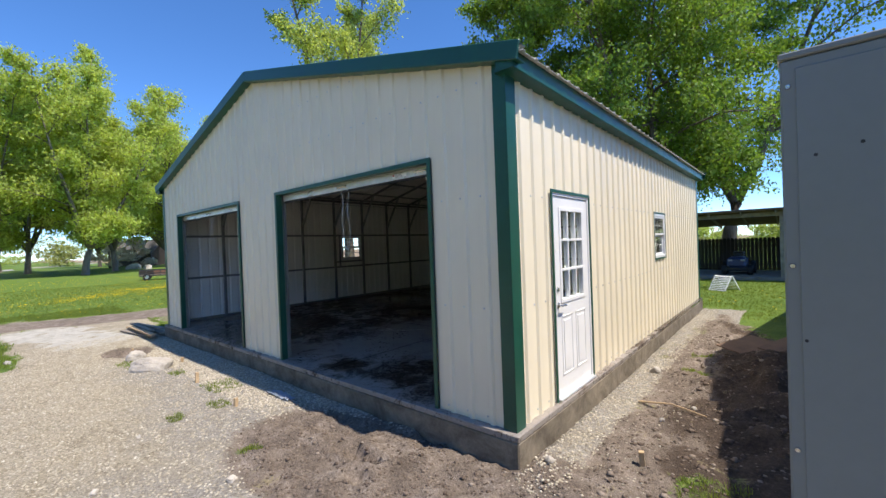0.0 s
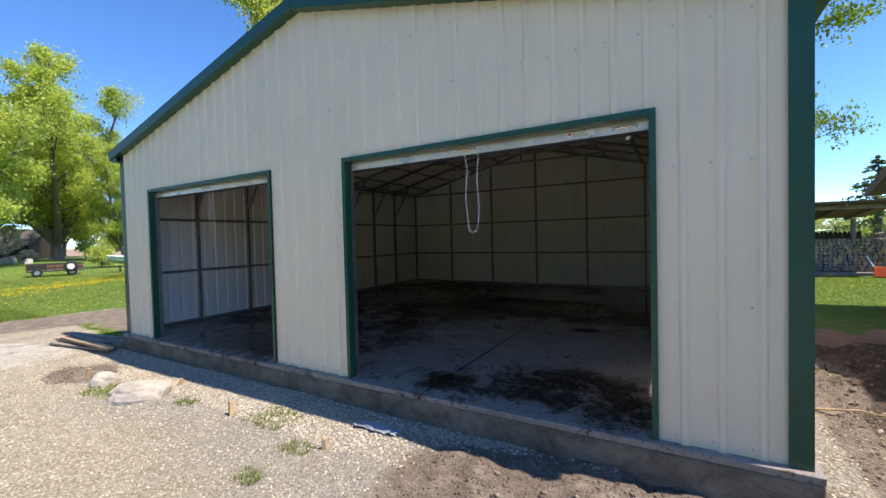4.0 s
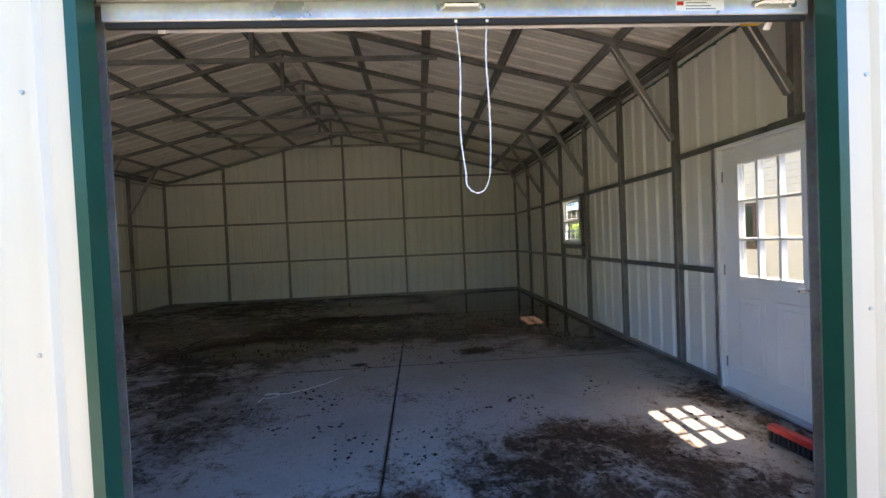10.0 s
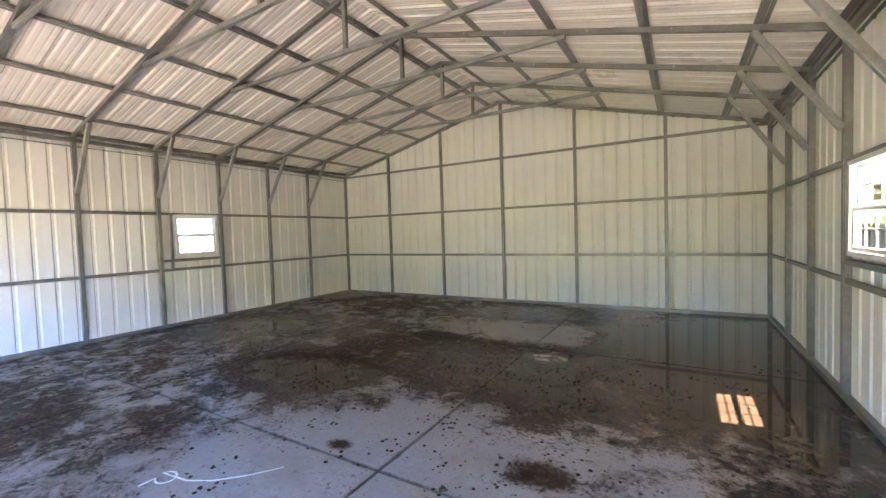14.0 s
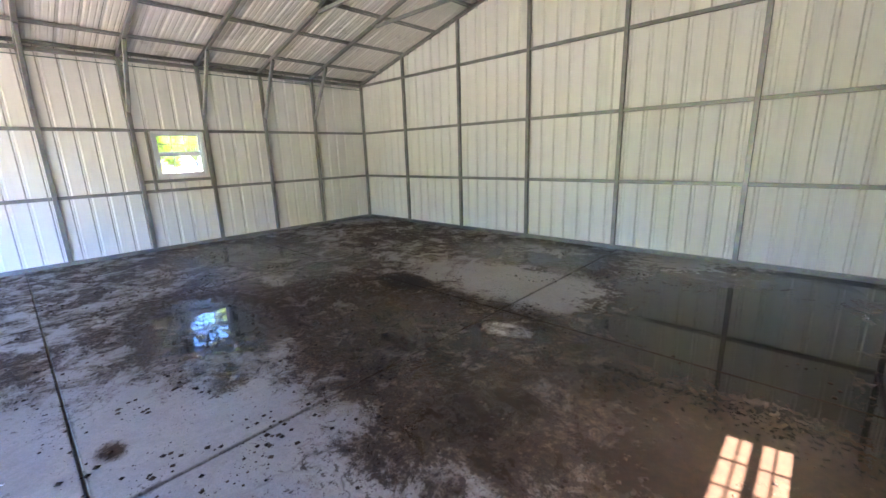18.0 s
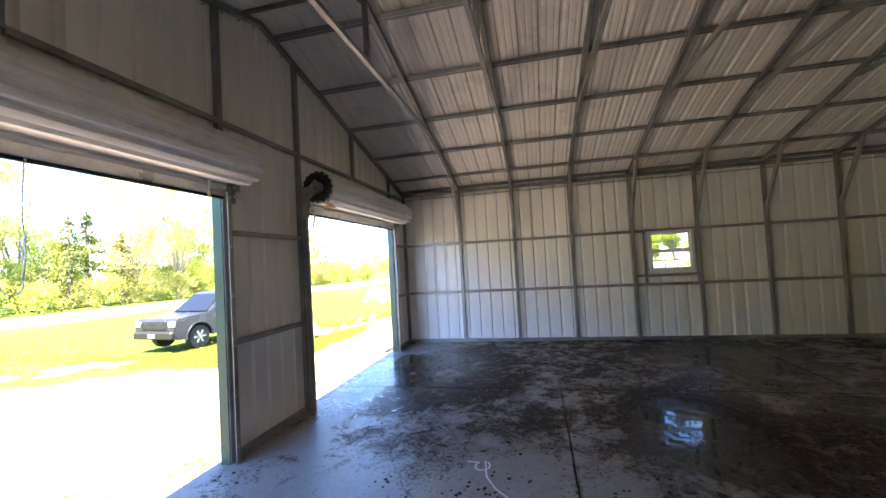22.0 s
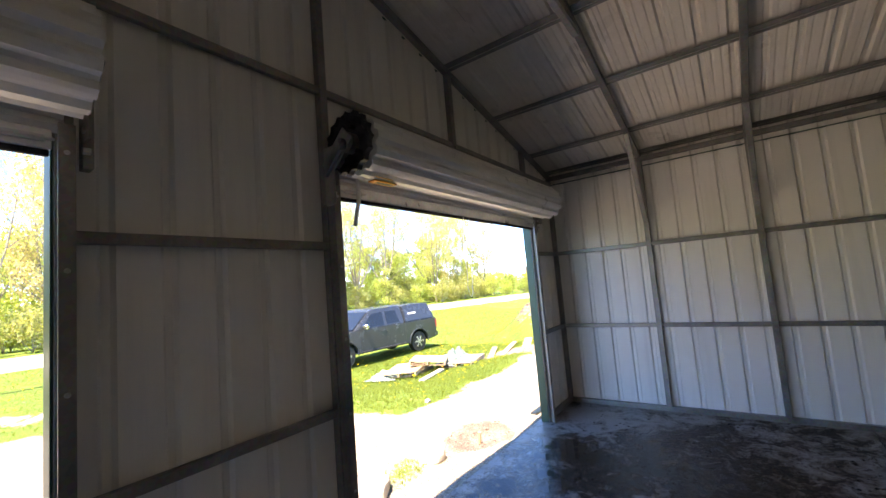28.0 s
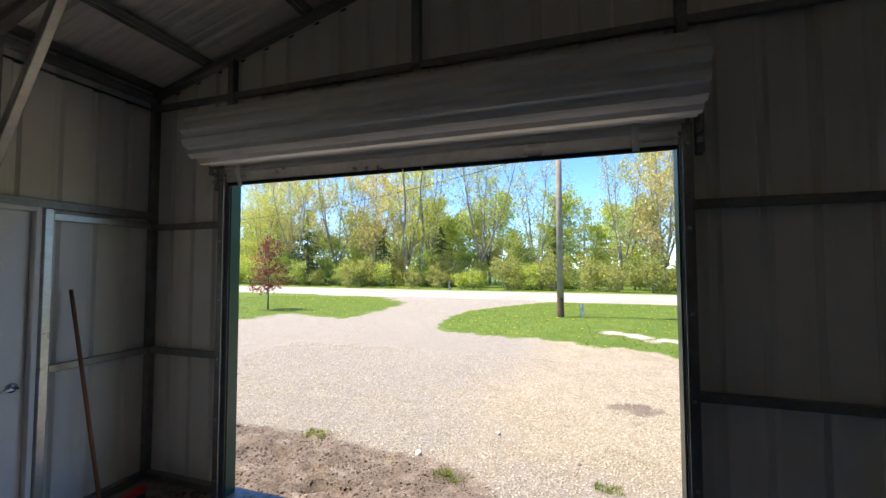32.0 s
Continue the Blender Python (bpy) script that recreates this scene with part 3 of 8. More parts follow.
IN = 0.032
fx0, fx1, fy0, fy1 = XL + IN, XR - IN, YF + IN, YB - IN
member("base_rail", (fx0, fy0 + 0.03, 0.03), (fx0, fy1, 0.03))
member("base_rail", (fx1, WALK[1] + 0.07, 0.03), (fx1, fy1, 0.03))
member("base_rail", (fx1, fy0 + 0.03, 0.03), (fx1, WALK[0] - 0.06, 0.03))
member("base_rail", (fx0, fy1, 0.03), (fx1, fy1, 0.03))
for a, b in ((fx0, DOOR_L[0] - 0.05), (DOOR_L[1] + 0.05, DOOR_R[0] - 0.05), (DOOR_R[1] + 0.05, fx1)):
    member("base_rail", (a, fy0, 0.03), (b, fy0, 0.03))
for x in (fx0, fx1):
    member("eave_rail", (x, fy0, z_roof(x) - 0.01), (x, fy1, z_roof(x) - 0.01))
ys = [fy0] + POST_Y + [fy1]
for z in GIRT[:2]:
    for a, b in zip(ys, ys[1:]):
        member("girt", (fx0 + 0.004, a + 0.029, z), (fx0 + 0.004, b - 0.029, z), 0.036, 0.05)
        if b < 1.3:
            if z < 2:
                member("girt", (fx1 - 0.004, a + 0.029, z), (fx1 - 0.004, WALK[0] - 0.08, z), 0.036, 0.05, m=GALV_MID)
                member("girt", (fx1 - 0.004, a + 0.029, 2.06), (fx1 - 0.004, WALK[0] - 0.08, 2.06), 0.036, 0.05, m=GALV_BRIGHT)
            else:
                member("girt", (fx1 - 0.004, a + 0.029, 2.14), (fx1 - 0.004, b, 2.14), 0.05, 0.06)
        elif a < 1.3 and z < 2:
            member("girt", (fx1 - 0.004, WALK[1] + 0.08, z), (fx1 - 0.004, b - 0.029, z), 0.036, 0.05)
        else:
            member("girt", (fx1 - 0.004, a + 0.029, z if a > 1.3 else 2.14), (fx1 - 0.004, b - 0.029, z if a > 1.3 else 2.14), 0.036, 0.05)
for x in (fx0 + 0.004, fx1 - 0.004):
    member("girt", (x, POST_Y[3] + 0.029, WIN[2] - 0.05), (x, POST_Y[4] - 0.029, WIN[2] - 0.05), 0.045, 0.05)
    for y in (WIN[0] - 0.055, WIN[1] + 0.055):
        member("window_stud", (x, y, GIRT[0]), (x, y, GIRT[1]), 0.045, 0.045, (0, 1, 0))
# door studs on the walk-door side
for y in (WALK[0] - 0.055, WALK[1] + 0.055):
    member("door_stud", (fx1, y, 0.0), (fx1, y, 2.11), 0.05, 0.05, (0, 1, 0), GALV_BRIGHT)
# corner posts
for x in (fx0, fx1):
    for y in (fy0, fy1):
        member("corner_post", (x, y, 0.0), (x, y, z_roof(x)), 0.057, 0.057, (0, 1, 0))
# gable posts and girts
back_x = [-7.70, -6.135, XC + 0.01, -3.06, -1.49]
for x in back_x:
    member("gable_post", (x, fy1, 0.0), (x, fy1, z_roof(x)), 0.057, 0.057, (0, 1, 0))
xs = [fx0] + back_x + [fx1]
for z in (1.035, 2.045, 3.13):
    for a, b in zip(xs, xs[1:]):
        member("girt", (a + 0.029, fy1 + 0.004, z), (b - 0.029, fy1 + 0.004, z), 0.036, 0.05)
for s in (-1, 1):
    for y in (fy0, fy1):
        member("gable_rafter", (XC, y, Z_RAF + 0.03), (XC + s * (XC - XL - 0.03), y, z_roof(XL) + 0.03))
jambs = [DOOR_L[0] - 0.04, DOOR_L[1] + 0.04, DOOR_R[0] - 0.04, DOOR_R[1] + 0.04]
for x in jambs + [-6.75, -2.42]:
    member("gable_post", (x, fy0, 0.0 if x in jambs else GIRT[2]), (x, fy0, z_roof(x)), 0.057, 0.057, (0, 1, 0))
fr = sorted(jambs + [-6.75, -2.42, fx0, fx1])
for a, b in zip(fr, fr[1:]):
    member("girt", (a + 0.029, fy0 + 0.004, GIRT[2]), (b - 0.029, fy0 + 0.004, GIRT[2]), 0.036, 0.05)
for a, b in ((fx0, jambs[0]), (jambs[1], jambs[2]), (jambs[3], fx1)):
    for z in GIRT[:2]:
        member("girt", (a + 0.029, fy0 + 0.004, z), (b - 0.029, fy0 + 0.004, z), 0.036, 0.05)
for d in (DOOR_L, DOOR_R):
    member("door_header", (d[0] - 0.01, fy0, DOOR_TOP + 0.05), (d[1] + 0.01, fy0, DOOR_TOP + 0.05))


# roof bents: two posts, rafters, tie, king post, knee braces
def bent(y, door=False, skew=0.0):
    t = thing("roof_truss", "galvanised square-tube portal frame with collar tie and knee braces", "truss", "portal frames", at=(XC, y, 0))
    rx = (XC - XL) - 0.032
    for s in (-1, 1):
        x = XC + s * rx
        yc = y
        y = yc + (skew if s > 0 else 0.0)
        part("post", beam(B(), (x - s * 0.002, y, 2.17 if door and s > 0 else 0.06), (x - s * 0.002, y, z_roof(x)), 0.06, 0.06, (0, 1, 0)), GALV, t)
        part("rafter", beam(B(), (XC, yc, Z_RAF + 0.03), (XC + s * (rx + 0.03), y, z_roof(XL) + 0.03), 0.057, 0.057), GALV, t)
        xb = XC + s * (rx - 0.64)
        bm = B()
        beam(bm, (x - s * 0.035, y, 2.33), (xb, y, z_roof(xb) + 0.0), 0.056, 0.056, (0, 1, 0), 0.006)
        part("knee_brace", bm, GALV_MID, t)
        for off in (1.0, 1.55, 2.5, 3.3):
            xx = XC + s * off
            part("bolt", rod(B(), (xx, y - 0.034, z_roof(xx) + 0.032), (xx, y + 0.034, z_roof(xx) + 0.032), 0.010, None, 6), GALV_BRIGHT, t)
        y = yc
    xt = 2.26
    part("collar_tie", beam(B(), (XC - xt, y, z_roof(XC + xt) - 0.02), (XC + xt, y, z_roof(XC + xt) - 0.02), 0.05, 0.05), GALV_MID, t)
    part("king_post", beam(B(), (XC, y, z_roof(XC + xt)), (XC, y, Z_RAF + 0.01), 0.05, 0.05, (0, 1, 0)), GALV, t)
    return t


bent(POST_Y[0], True, -0.2)
second = bent(POST_Y[1])
for y in POST_Y[2:]:
    copy_thing(second, Matrix.Translation((XC, y, 0)))


# ---- roll-up doors ----
RED = plain("red_print", (0.55, 0.03, 0.03), 0.5)
LABEL_ORANGE = plain("orange_label", (0.75, 0.30, 0.02), 0.45)
GREY_INK = plain("grey_print", (0.25, 0.26, 0.28), 0.6)
def roll_door(name, x0, x1, sprocket_at):
    t = thing(name, "white steel roll-up door wound up on its drum", "roll-up door", "roll-up doors", "structure", ((x0 + x1) / 2, YF, 0))
    cy, cz, r = 0.30, 2.635, 0.185
    a0, a1 = x0 - 0.055, x1 + 0.015
    bm = B()
    seg = 60
    rings = []
    for x in (a0, a1):
        ring = []
        for k in range(seg):
            a = 2 * math.pi * k / seg
            rr = r + 0.011 * (1 if (k % 5) in (0, 1, 2) else -1) - 0.004 * ((k // 5) % 2)
            ring.append(bm.verts.new((x, cy + rr * math.cos(a), cz + rr * math.sin(a))))
        rings.append(ring)
    for k in range(seg):
        bm.faces.new((rings[0][k], rings[0][(k + 1) % seg], rings[1][(k + 1) % seg], rings[1][k]))
    bm.faces.new(rings[0])
    bm.faces.new(rings[1][::-1])
    part("drum_curtain", bm, CURTAIN, t)
    bm = B()
    # unrolled strip of curtain down to the bottom bar
    zs = np.linspace(2.425, 2.62, 8)
    y0 = 0.105
    prev = None
    for i, z in enumerate(zs):
        d = 0.014 if i % 2 else -0.006
        cur = [bm.verts.new((x, y0 + d + o, z)) for x in (x0 - 0.03, x1 + 0.03) for o in (0, 0.004)]
        if prev:
            bm.faces.new((prev[0], prev[2], cur[2], cur[0]))
            bm.faces.new((prev[3], prev[1], cur[1], cur[3]))
        prev = cur
    part("hanging_curtain", bm, CURTAIN, t)
    bm = box(B(), x0 + 0.004, x1 - 0.004, 0.086, 0.118, 2.355, 2.43, 0.004)
    part("bottom_bar", bm, BARE_ALU, t, "pale aluminium bottom bar with lift handles")
    part("bottom_seal", box(B(), x0 + 0.01, x1 - 0.01, 0.092, 0.112, 2.33, 2.355, 0.004), RUBBER, t)
    for hx in ((x0 + x1) / 2 - 0.05, x1 - 0.17):
        bm = B()
        chain(bm, [(hx - 0.085, 0.085, 2.395), (hx - 0.07, 0.062, 2.395), (hx + 0.07, 0.062, 2.395), (hx + 0.085, 0.085, 2.395)], [0.009] * 4)
        for e in (-0.09, 0.09):
            rod(bm, (hx + e, 0.087, 2.395), (hx + e, 0.080, 2.395), 0.016, None, 10)
        part("lift_handle", bm, CHROME, t)
    for hx in (x0 + 0.10, x1 - 0.10):
        bm = box(B(), hx - 0.075, hx + 0.075, 0.119, 0.133, 2.378, 2.402, 0.003)
        rod(bm, (hx - 0.10, 0.129, 2.39), (hx + 0.10, 0.129, 2.39), 0.006, None, 8)
        part("slide_bolt", bm, GALV_BRIGHT, t, "zinc slide bolt on the bottom bar")
    bm = box(B(), x1 - 0.62, x1 - 0.40, 0.0845, 0.0862, 2.372, 2.416)
    lab = part("label_strip", bm, WHITE, t, "white printed warning label")
    part("label_mark", box(B(), x1 - 0.615, x1 - 0.585, 0.0838, 0.0846, 2.395, 2.412), RED, lab, "red label mark")
    bars = B()
    for k in range(3):
        box(bars, x1 - 0.575, x1 - 0.44 - 0.02 * k, 0.0838, 0.0846, 2.377 + 0.013 * k, 2.382 + 0.013 * k)
    part("label_text", bars, GREY_INK, lab, "grey unreadable print")
    for x, s in ((x0 - 0.035, -1), (x1 + 0.035, 1)):
        bm = B()
        box(bm, x - 0.025, x + 0.025, 0.064, 0.072, 0.0, 2.46)
        box(bm, x - 0.025, x + 0.025, 0.122, 0.128, 0.0, 2.46)
        box(bm, x + s * 0.022 - 0.003, x + s * 0.022 + 0.003, 0.072, 0.122, 0.0, 2.46)
        g = part("track_guide", bm, GALV, t)
        bo = B()
        for z in np.arange(0.15, 2.4, 0.44):
            rod(bo, (x, 0.126, z), (x, 0.134, z), 0.011, 0.008, 8)
        part("guide_bolts", bo, GALV_BRIGHT, g)
    for x, s in ((x0 - 0.085, -1), (x1 + 0.075, 1)):
        bm = B()
        box(bm, x - 0.03 if s < 0 else x - 0.004, x + 0.004 if s < 0 else x + 0.03, 0.066, 0.125, 2.30, 2.66, 0.003)
        beam(bm, (x, 0.12, 2.48), (x, 0.34, 2.66), 0.006, 0.09, (0, -0.6, 1), 0)
        box(bm, x - 0.004, x + 0.004, 0.12, 0.20, 2.40, 2.62)
        br = part("drum_bracket", bm, GALV, t, "bolted steel drum bracket")
        bo = B()
        for z in (2.36, 2.44, 2.53, 2.62):
            rod(bo, (x - 0.012, 0.15, z), (x + 0.012, 0.15, z), 0.014, None, 6)
        part("bracket_bolts", bo, GALV_BRIGHT, br)
    if sprocket_at:
        x = sprocket_at
        bm = B()
        prof = []
        for k in range(48):
            a = 2 * math.pi * k / 48
            rr = 0.182 + 0.012 * math.cos(a * 16)
            prof.append((cy + rr * math.cos(a), cz + rr * math.sin(a)))
        # a pressed disc, dished towards the rim, whose edge waves
        rings = []
        for off, k_r in ((-0.014, 0.0), (-0.014, 0.70), (0.010, 0.80), (0.010, 0.93), (0.030, 0.95), (0.030, 1.0), (-0.006, 1.0), (-0.006, 0.80), (-0.024, 0.72), (-0.024, 0.0)):
            rings.append([bm.verts.new((x + off, cy + (y - cy) * max(k_r, 0.02), cz + (z - cz) * max(k_r, 0.02))) for y, z in prof])
        for a0, a1 in zip(rings, rings[1:]):
            for k in range(48):
                bm.faces.new((a0[k], a0[(k + 1) % 48], a1[(k + 1) % 48], a1[k]))
        bm.faces.new(rings[0])
        bm.faces.new(rings[-1][::-1])
        w = part("tension_wheel", bm, DARK_STEEL, t, "black toothed tension wheel")
        lab = part("warning_label", box(B(), x1 - 0.30, x1 - 0.10, cy - 0.03, cy + 0.03, cz - r - 0.022, cz - r - 0.013), LABEL_ORANGE, t, "orange warning label")
        part("label_bars", box(B(), x1 - 0.28, x1 - 0.14, cy - 0.015, cy + 0.012, cz - r - 0.0235, cz - r - 0.0215), DARK_STEEL, lab, "black unreadable print")
        arm = B()
        beam(arm, (x + 0.05, 0.13, 2.50), (x + 0.05, cy + 0.03, cz + 0.05), 0.008, 0.115, (0, -0.6, 1), 0.002)
        beam(arm, (x + 0.062, 0.14, 2.455), (x + 0.062, cy, cz - 0.02), 0.026, 0.006, (0, -0.6, 1), 0.001)
        box(arm, x + 0.046, x + 0.054, 0.11, 0.20, 2.28, 2.64, 0.002)
        part("wheel_arm", arm, GALV_MID, t, "galvanised bracket arm carrying the wheel")
        hub = B()
        rod(hub, (x - 0.04, cy, cz), (x + 0.04, cy, cz), 0.062, None, 20)
        rod(hub, (x - 0.01, cy, cz), (x + 0.085, cy, cz), 0.016, None, 10)
        box(hub, x + 0.05, x + 0.075, cy - 0.02, cy + 0.02, cz - 0.05, cz, 0.004)
        part("hub", hub, GALV, w)
        hole = B()
        for k in range(6):
            a = k * math.pi / 3 + 0.3
            rod(hole, (x - 0.0235, cy + 0.10 * math.cos(a), cz + 0.10 * math.sin(a)), (x + 0.0235, cy + 0.10 * math.cos(a), cz + 0.10 * math.sin(a)), 0.014, None, 10)
        part("wheel_holes", hole, RUBBER, w)
    # folded green jamb and header linings
    bm = B()
    for x, s in ((x0, -1), (x1, 1)):
        box(bm, min(x, x + s * T), max(x, x + s * T), YF - 0.030, YF - 0.023, 0.0, DOOR_TOP + T)
        box(bm, min(x, x + s * 0.006), max(x, x + s * 0.006), YF - 0.023, YF + 0.062, 0.0, DOOR_TOP)
    box(bm, x0, x1, YF - 0.030, YF - 0.023, DOOR_TOP, DOOR_TOP + T)
    box(bm, x0, x1, YF - 0.023, YF + 0.062, DOOR_TOP, DOOR_TOP + 0.006)
    part("door_trim", bm, GREEN, t, "dark green folded steel opening trim")
    return t



roll_door("roll_door", DOOR_R[0], DOOR_R[1], 0)
roll_door("roll_door", DOOR_L[0], DOOR_L[1], DOOR_L[1] + 0.055)


# ---- windows ----
def sash_window(name, x, s, label):
    """A white single-hung vinyl window in a side wall; s is the outward side."""
    w = thing(name, label, "window", "side windows", "structure", (x, (WIN[0] + WIN[1]) / 2, WIN[2]))
    y0, y1, z0, z1 = WIN
    def fr(a0, a1, b0, b1, d0, d1, bev=0.003, bm=None):
        bm = bm or B()
        return box(bm, min(x + s * d0, x + s * d1), max(x + s * d0, x + s * d1), a0, a1, b0, b1, bev)
    bm = B()
    for a0, a1, b0, b1 in ((y0, y0 + 0.045, z0, z1), (y1 - 0.045, y1, z0, z1), (y0 + 0.045, y1 - 0.045, z0, z0 + 0.05), (y0 + 0.045, y1 - 0.045, z1 - 0.045, z1)):
        fr(a0, a1, b0, b1, -0.055, 0.024, 0.003, bm)
    part("window_frame", bm, VINYL, w)
    bm = B()
    e = 0.028
    for a0, a1, b0, b1 in ((y0 - e, y0, z0 - e, z1 + e), (y1, y1 + e, z0 - e, z1 + e), (y0, y1, z0 - e, z0), (y0, y1, z1, z1 + e)):
        fr(a0, a1, b0, b1, 0.019, 0.03, 0.002, bm)
    part("window_trim", bm, GREEN, w, "green steel flashing round the window")
    zm = (z0 + z1) / 2 + 0.01
    for k, (b0, b1, d) in enumerate(((zm, z1 - 0.045, 0.004), (z0 + 0.05, zm, -0.024))):
        sash = B()
        for a0, a1, c0, c1 in ((y0 + 0.045, y0 + 0.08, b0, b1), (y1 - 0.08, y1 - 0.045, b0, b1), (y0 + 0.08, y1 - 0.08, b0, b0 + 0.035), (y0 + 0.08, y1 - 0.08, b1 - 0.035, b1)):
            fr(a0, a1, c0, c1, d - 0.012, d + 0.012, 0.002, sash)
        sh = part("sash", sash, VINYL, w)
        g = B()
        for j in (1, 2):
            yy = y0 + 0.08 + (y1 - y0 - 0.16) * j / 3
            fr(yy - 0.008, yy + 0.008, b0 + 0.035, b1 - 0.035, d - 0.003, d + 0.003, 0, g)
        zz = (b0 + b1) / 2
        fr(y0 + 0.08, y1 - 0.08, zz - 0.008, zz + 0.008, d - 0.0026, d + 0.0026, 0, g)
        part("muntins", g, VINYL, sh)
        p = part("pane", fr(y0 + 0.075, y1 - 0.075, b0 + 0.03, b1 - 0.03, d + 0.004, d + 0.008, 0), GLASS, w)
        p.visible_shadow = False
    return w


sash_window("window_1", XR, 1, "white vinyl single-hung window with colonial grids")
sash_window("window_2", XL, -1, "white vinyl single-hung window with colonial grids")


# ---- walk door ----
def walk_door():
    y0, y1, z1 = WALK
    d = thing("door_1", "closed white steel entry door with nine glass lites", "door", kind="structure", at=(XR, (y0 + y1) / 2, 0))
    bm = B()
    for a0, a1, b0, b1 in ((y0, y0 + 0.03, 0.005, z1), (y1 - 0.03, y1, 0.005, z1), (y0 + 0.03, y1 - 0.03, z1 - 0.03, z1)):
        box(bm, -0.085, 0.02, a0, a1, b0, b1, 0.003)
    part("door_frame", bm, WHITE, d)
    bm = B()
    for a0, a1, b0, b1 in ((y0 - 0.03, y0, 0.0, z1 + 0.03), (y1, y1 + 0.03, 0.0, z1 + 0.03), (y0, y1, z1, z1 + 0.03)):
        box(bm, 0.019, 0.032, a0, a1, b0, b1, 0.002)
    part("door_trim", bm, GREEN, d, "green steel flashing round the door")
    part("threshold", box(B(), -0.09, 0.06, y0 + 0.005, y1 - 0.005, 0.001, 0.028, 0.006), BARE_ALU, d)
    a, b, lo, hi = y0 + 0.033, y1 - 0.033, 0.03, z1 - 0.033
    g0, g1, h0, h1 = a + 0.16, b - 0.16, 1.00, 1.94
    bm = B()
    for c0, c1, e0, e1 in ((a, g0, lo, hi), (g1, b, lo, hi), (g0, g1, lo, h0), (g0, g1, h1, hi)):
        box(bm, -0.035, 0.008, c0, c1, e0, e1)
    leaf = part("door_leaf", bm, WHITE, d)
    mould = B()
    for x0, x1 in ((0.008, 0.018), (-0.045, -0.035)):
        for c0, c1, e0, e1 in ((g0 - 0.03, g0 + 0.012, h0 - 0.03, h1 + 0.03), (g1 - 0.012, g1 + 0.03, h0 - 0.03, h1 + 0.03), (g0 + 0.012, g1 - 0.012, h0 - 0.03, h0 + 0.012), (g0 + 0.012, g1 - 0.012, h1 - 0.012, h1 + 0.03)):
            box(mould, x0, x1, c0, c1, e0, e1, 0.004)
    part("lite_frame", mould, WHITE, leaf)
    mu = B()
    for j in (1, 2):
        yy = g0 + (g1 - g0) * j / 3
        box(mu, -0.040, 0.013, yy - 0.012, yy + 0.012, h0, h1, 0.003)
        zz = h0 + (h1 - h0) * j / 3
        box(mu, -0.039, 0.012, g0, g1, zz - 0.012, zz + 0.012, 0.003)
    part("muntins", mu, WHITE, leaf)
    gl = part("pane", box(B(), -0.016, -0.012, g0, g1, h0, h1), GLASS, leaf)
    gl.visible_shadow = False
    for c0, c1 in ((a + 0.13, (a + b) / 2 - 0.045), ((a + b) / 2 + 0.045, b - 0.13)):
        pm = B()
        for x0, x1 in ((0.008, 0.014), (-0.041, -0.035)):
            for f0, f1, e0, e1 in ((c0, c0 + 0.018, 0.22, 0.84), (c1 - 0.018, c1, 0.22, 0.84), (c0, c1, 0.22, 0.238), (c0, c1, 0.822, 0.84)):
                box(pm, x0, x1, f0, f1, e0, e1, 0.003)
            box(pm, x0 - 0.001 if x0 < 0 else x0, x1 if x0 < 0 else x1 + 0.001, c0 + 0.05, c1 - 0.05, 0.27, 0.79, 0.004)
        part("embossed_panel", pm, WHITE, leaf)
    kn = B()
    for s in (-1, 1):
        x = 0.008 if s > 0 else -0.035
        rod(kn, (x, a + 0.06, 0.96), (x + s * 0.01, a + 0.06, 0.96), 0.032, 0.028, 18)
        rod(kn, (x, a + 0.06, 0.96), (x + s * 0.05, a + 0.06, 0.96), 0.011, None, 12)
        chain(kn, [(x + s * 0.05, a + 0.052, 0.96), (x + s * 0.054, a + 0.09, 0.962), (x + s * 0.052, a + 0.135, 0.958), (x + s * 0.046, a + 0.17, 0.95)], [0.011, 0.011, 0.0095, 0.008], 8)
    part("door_lever", kn, CHROME, leaf, "satin nickel lever handle", True)
    dl = B()
    rod(dl, (0.008, a + 0.06, 1.12), (0.022, a + 0.06, 1.12), 0.026, 0.022, 18)
    part("deadbolt", dl, CHROME, leaf, "satin nickel deadbolt")
    hg = B()
    for z in (0.25, 1.05, 1.85):
        rod(hg, (-0.04, b + 0.005, z - 0.045), (-0.04, b + 0.005, z + 0.045), 0.009, None, 8)
    part("hinges", hg, CHROME, leaf)


walk_door()


# ---- ground: one sheet to the horizon ----
def smooth(a, b, v):
    t = np.clip((v - a) / (b - a), 0, 1)
    return t * t * (3 - 2 * t)


ROAD_X = [-400, -140, -100, -60, -43, -30, -20, -8, 10, 26, 60, 140, 400]
ROAD_Y = [95, 8, -2, -14.0, -19.0, -22.6, -24.6, -25.6, -26.6, -28.0, -31, -38, -62]


def road_near(x):
    return np.interp(x, ROAD_X, ROAD_Y)


ROAD_W = 8.0


def wob(x, y, s, k=0.0):
    return np.array([noise.noise((a * s + k, b * s, 7.3 + k)) for a, b in zip(x.ravel(), y.ravel())]).reshape(x.shape)


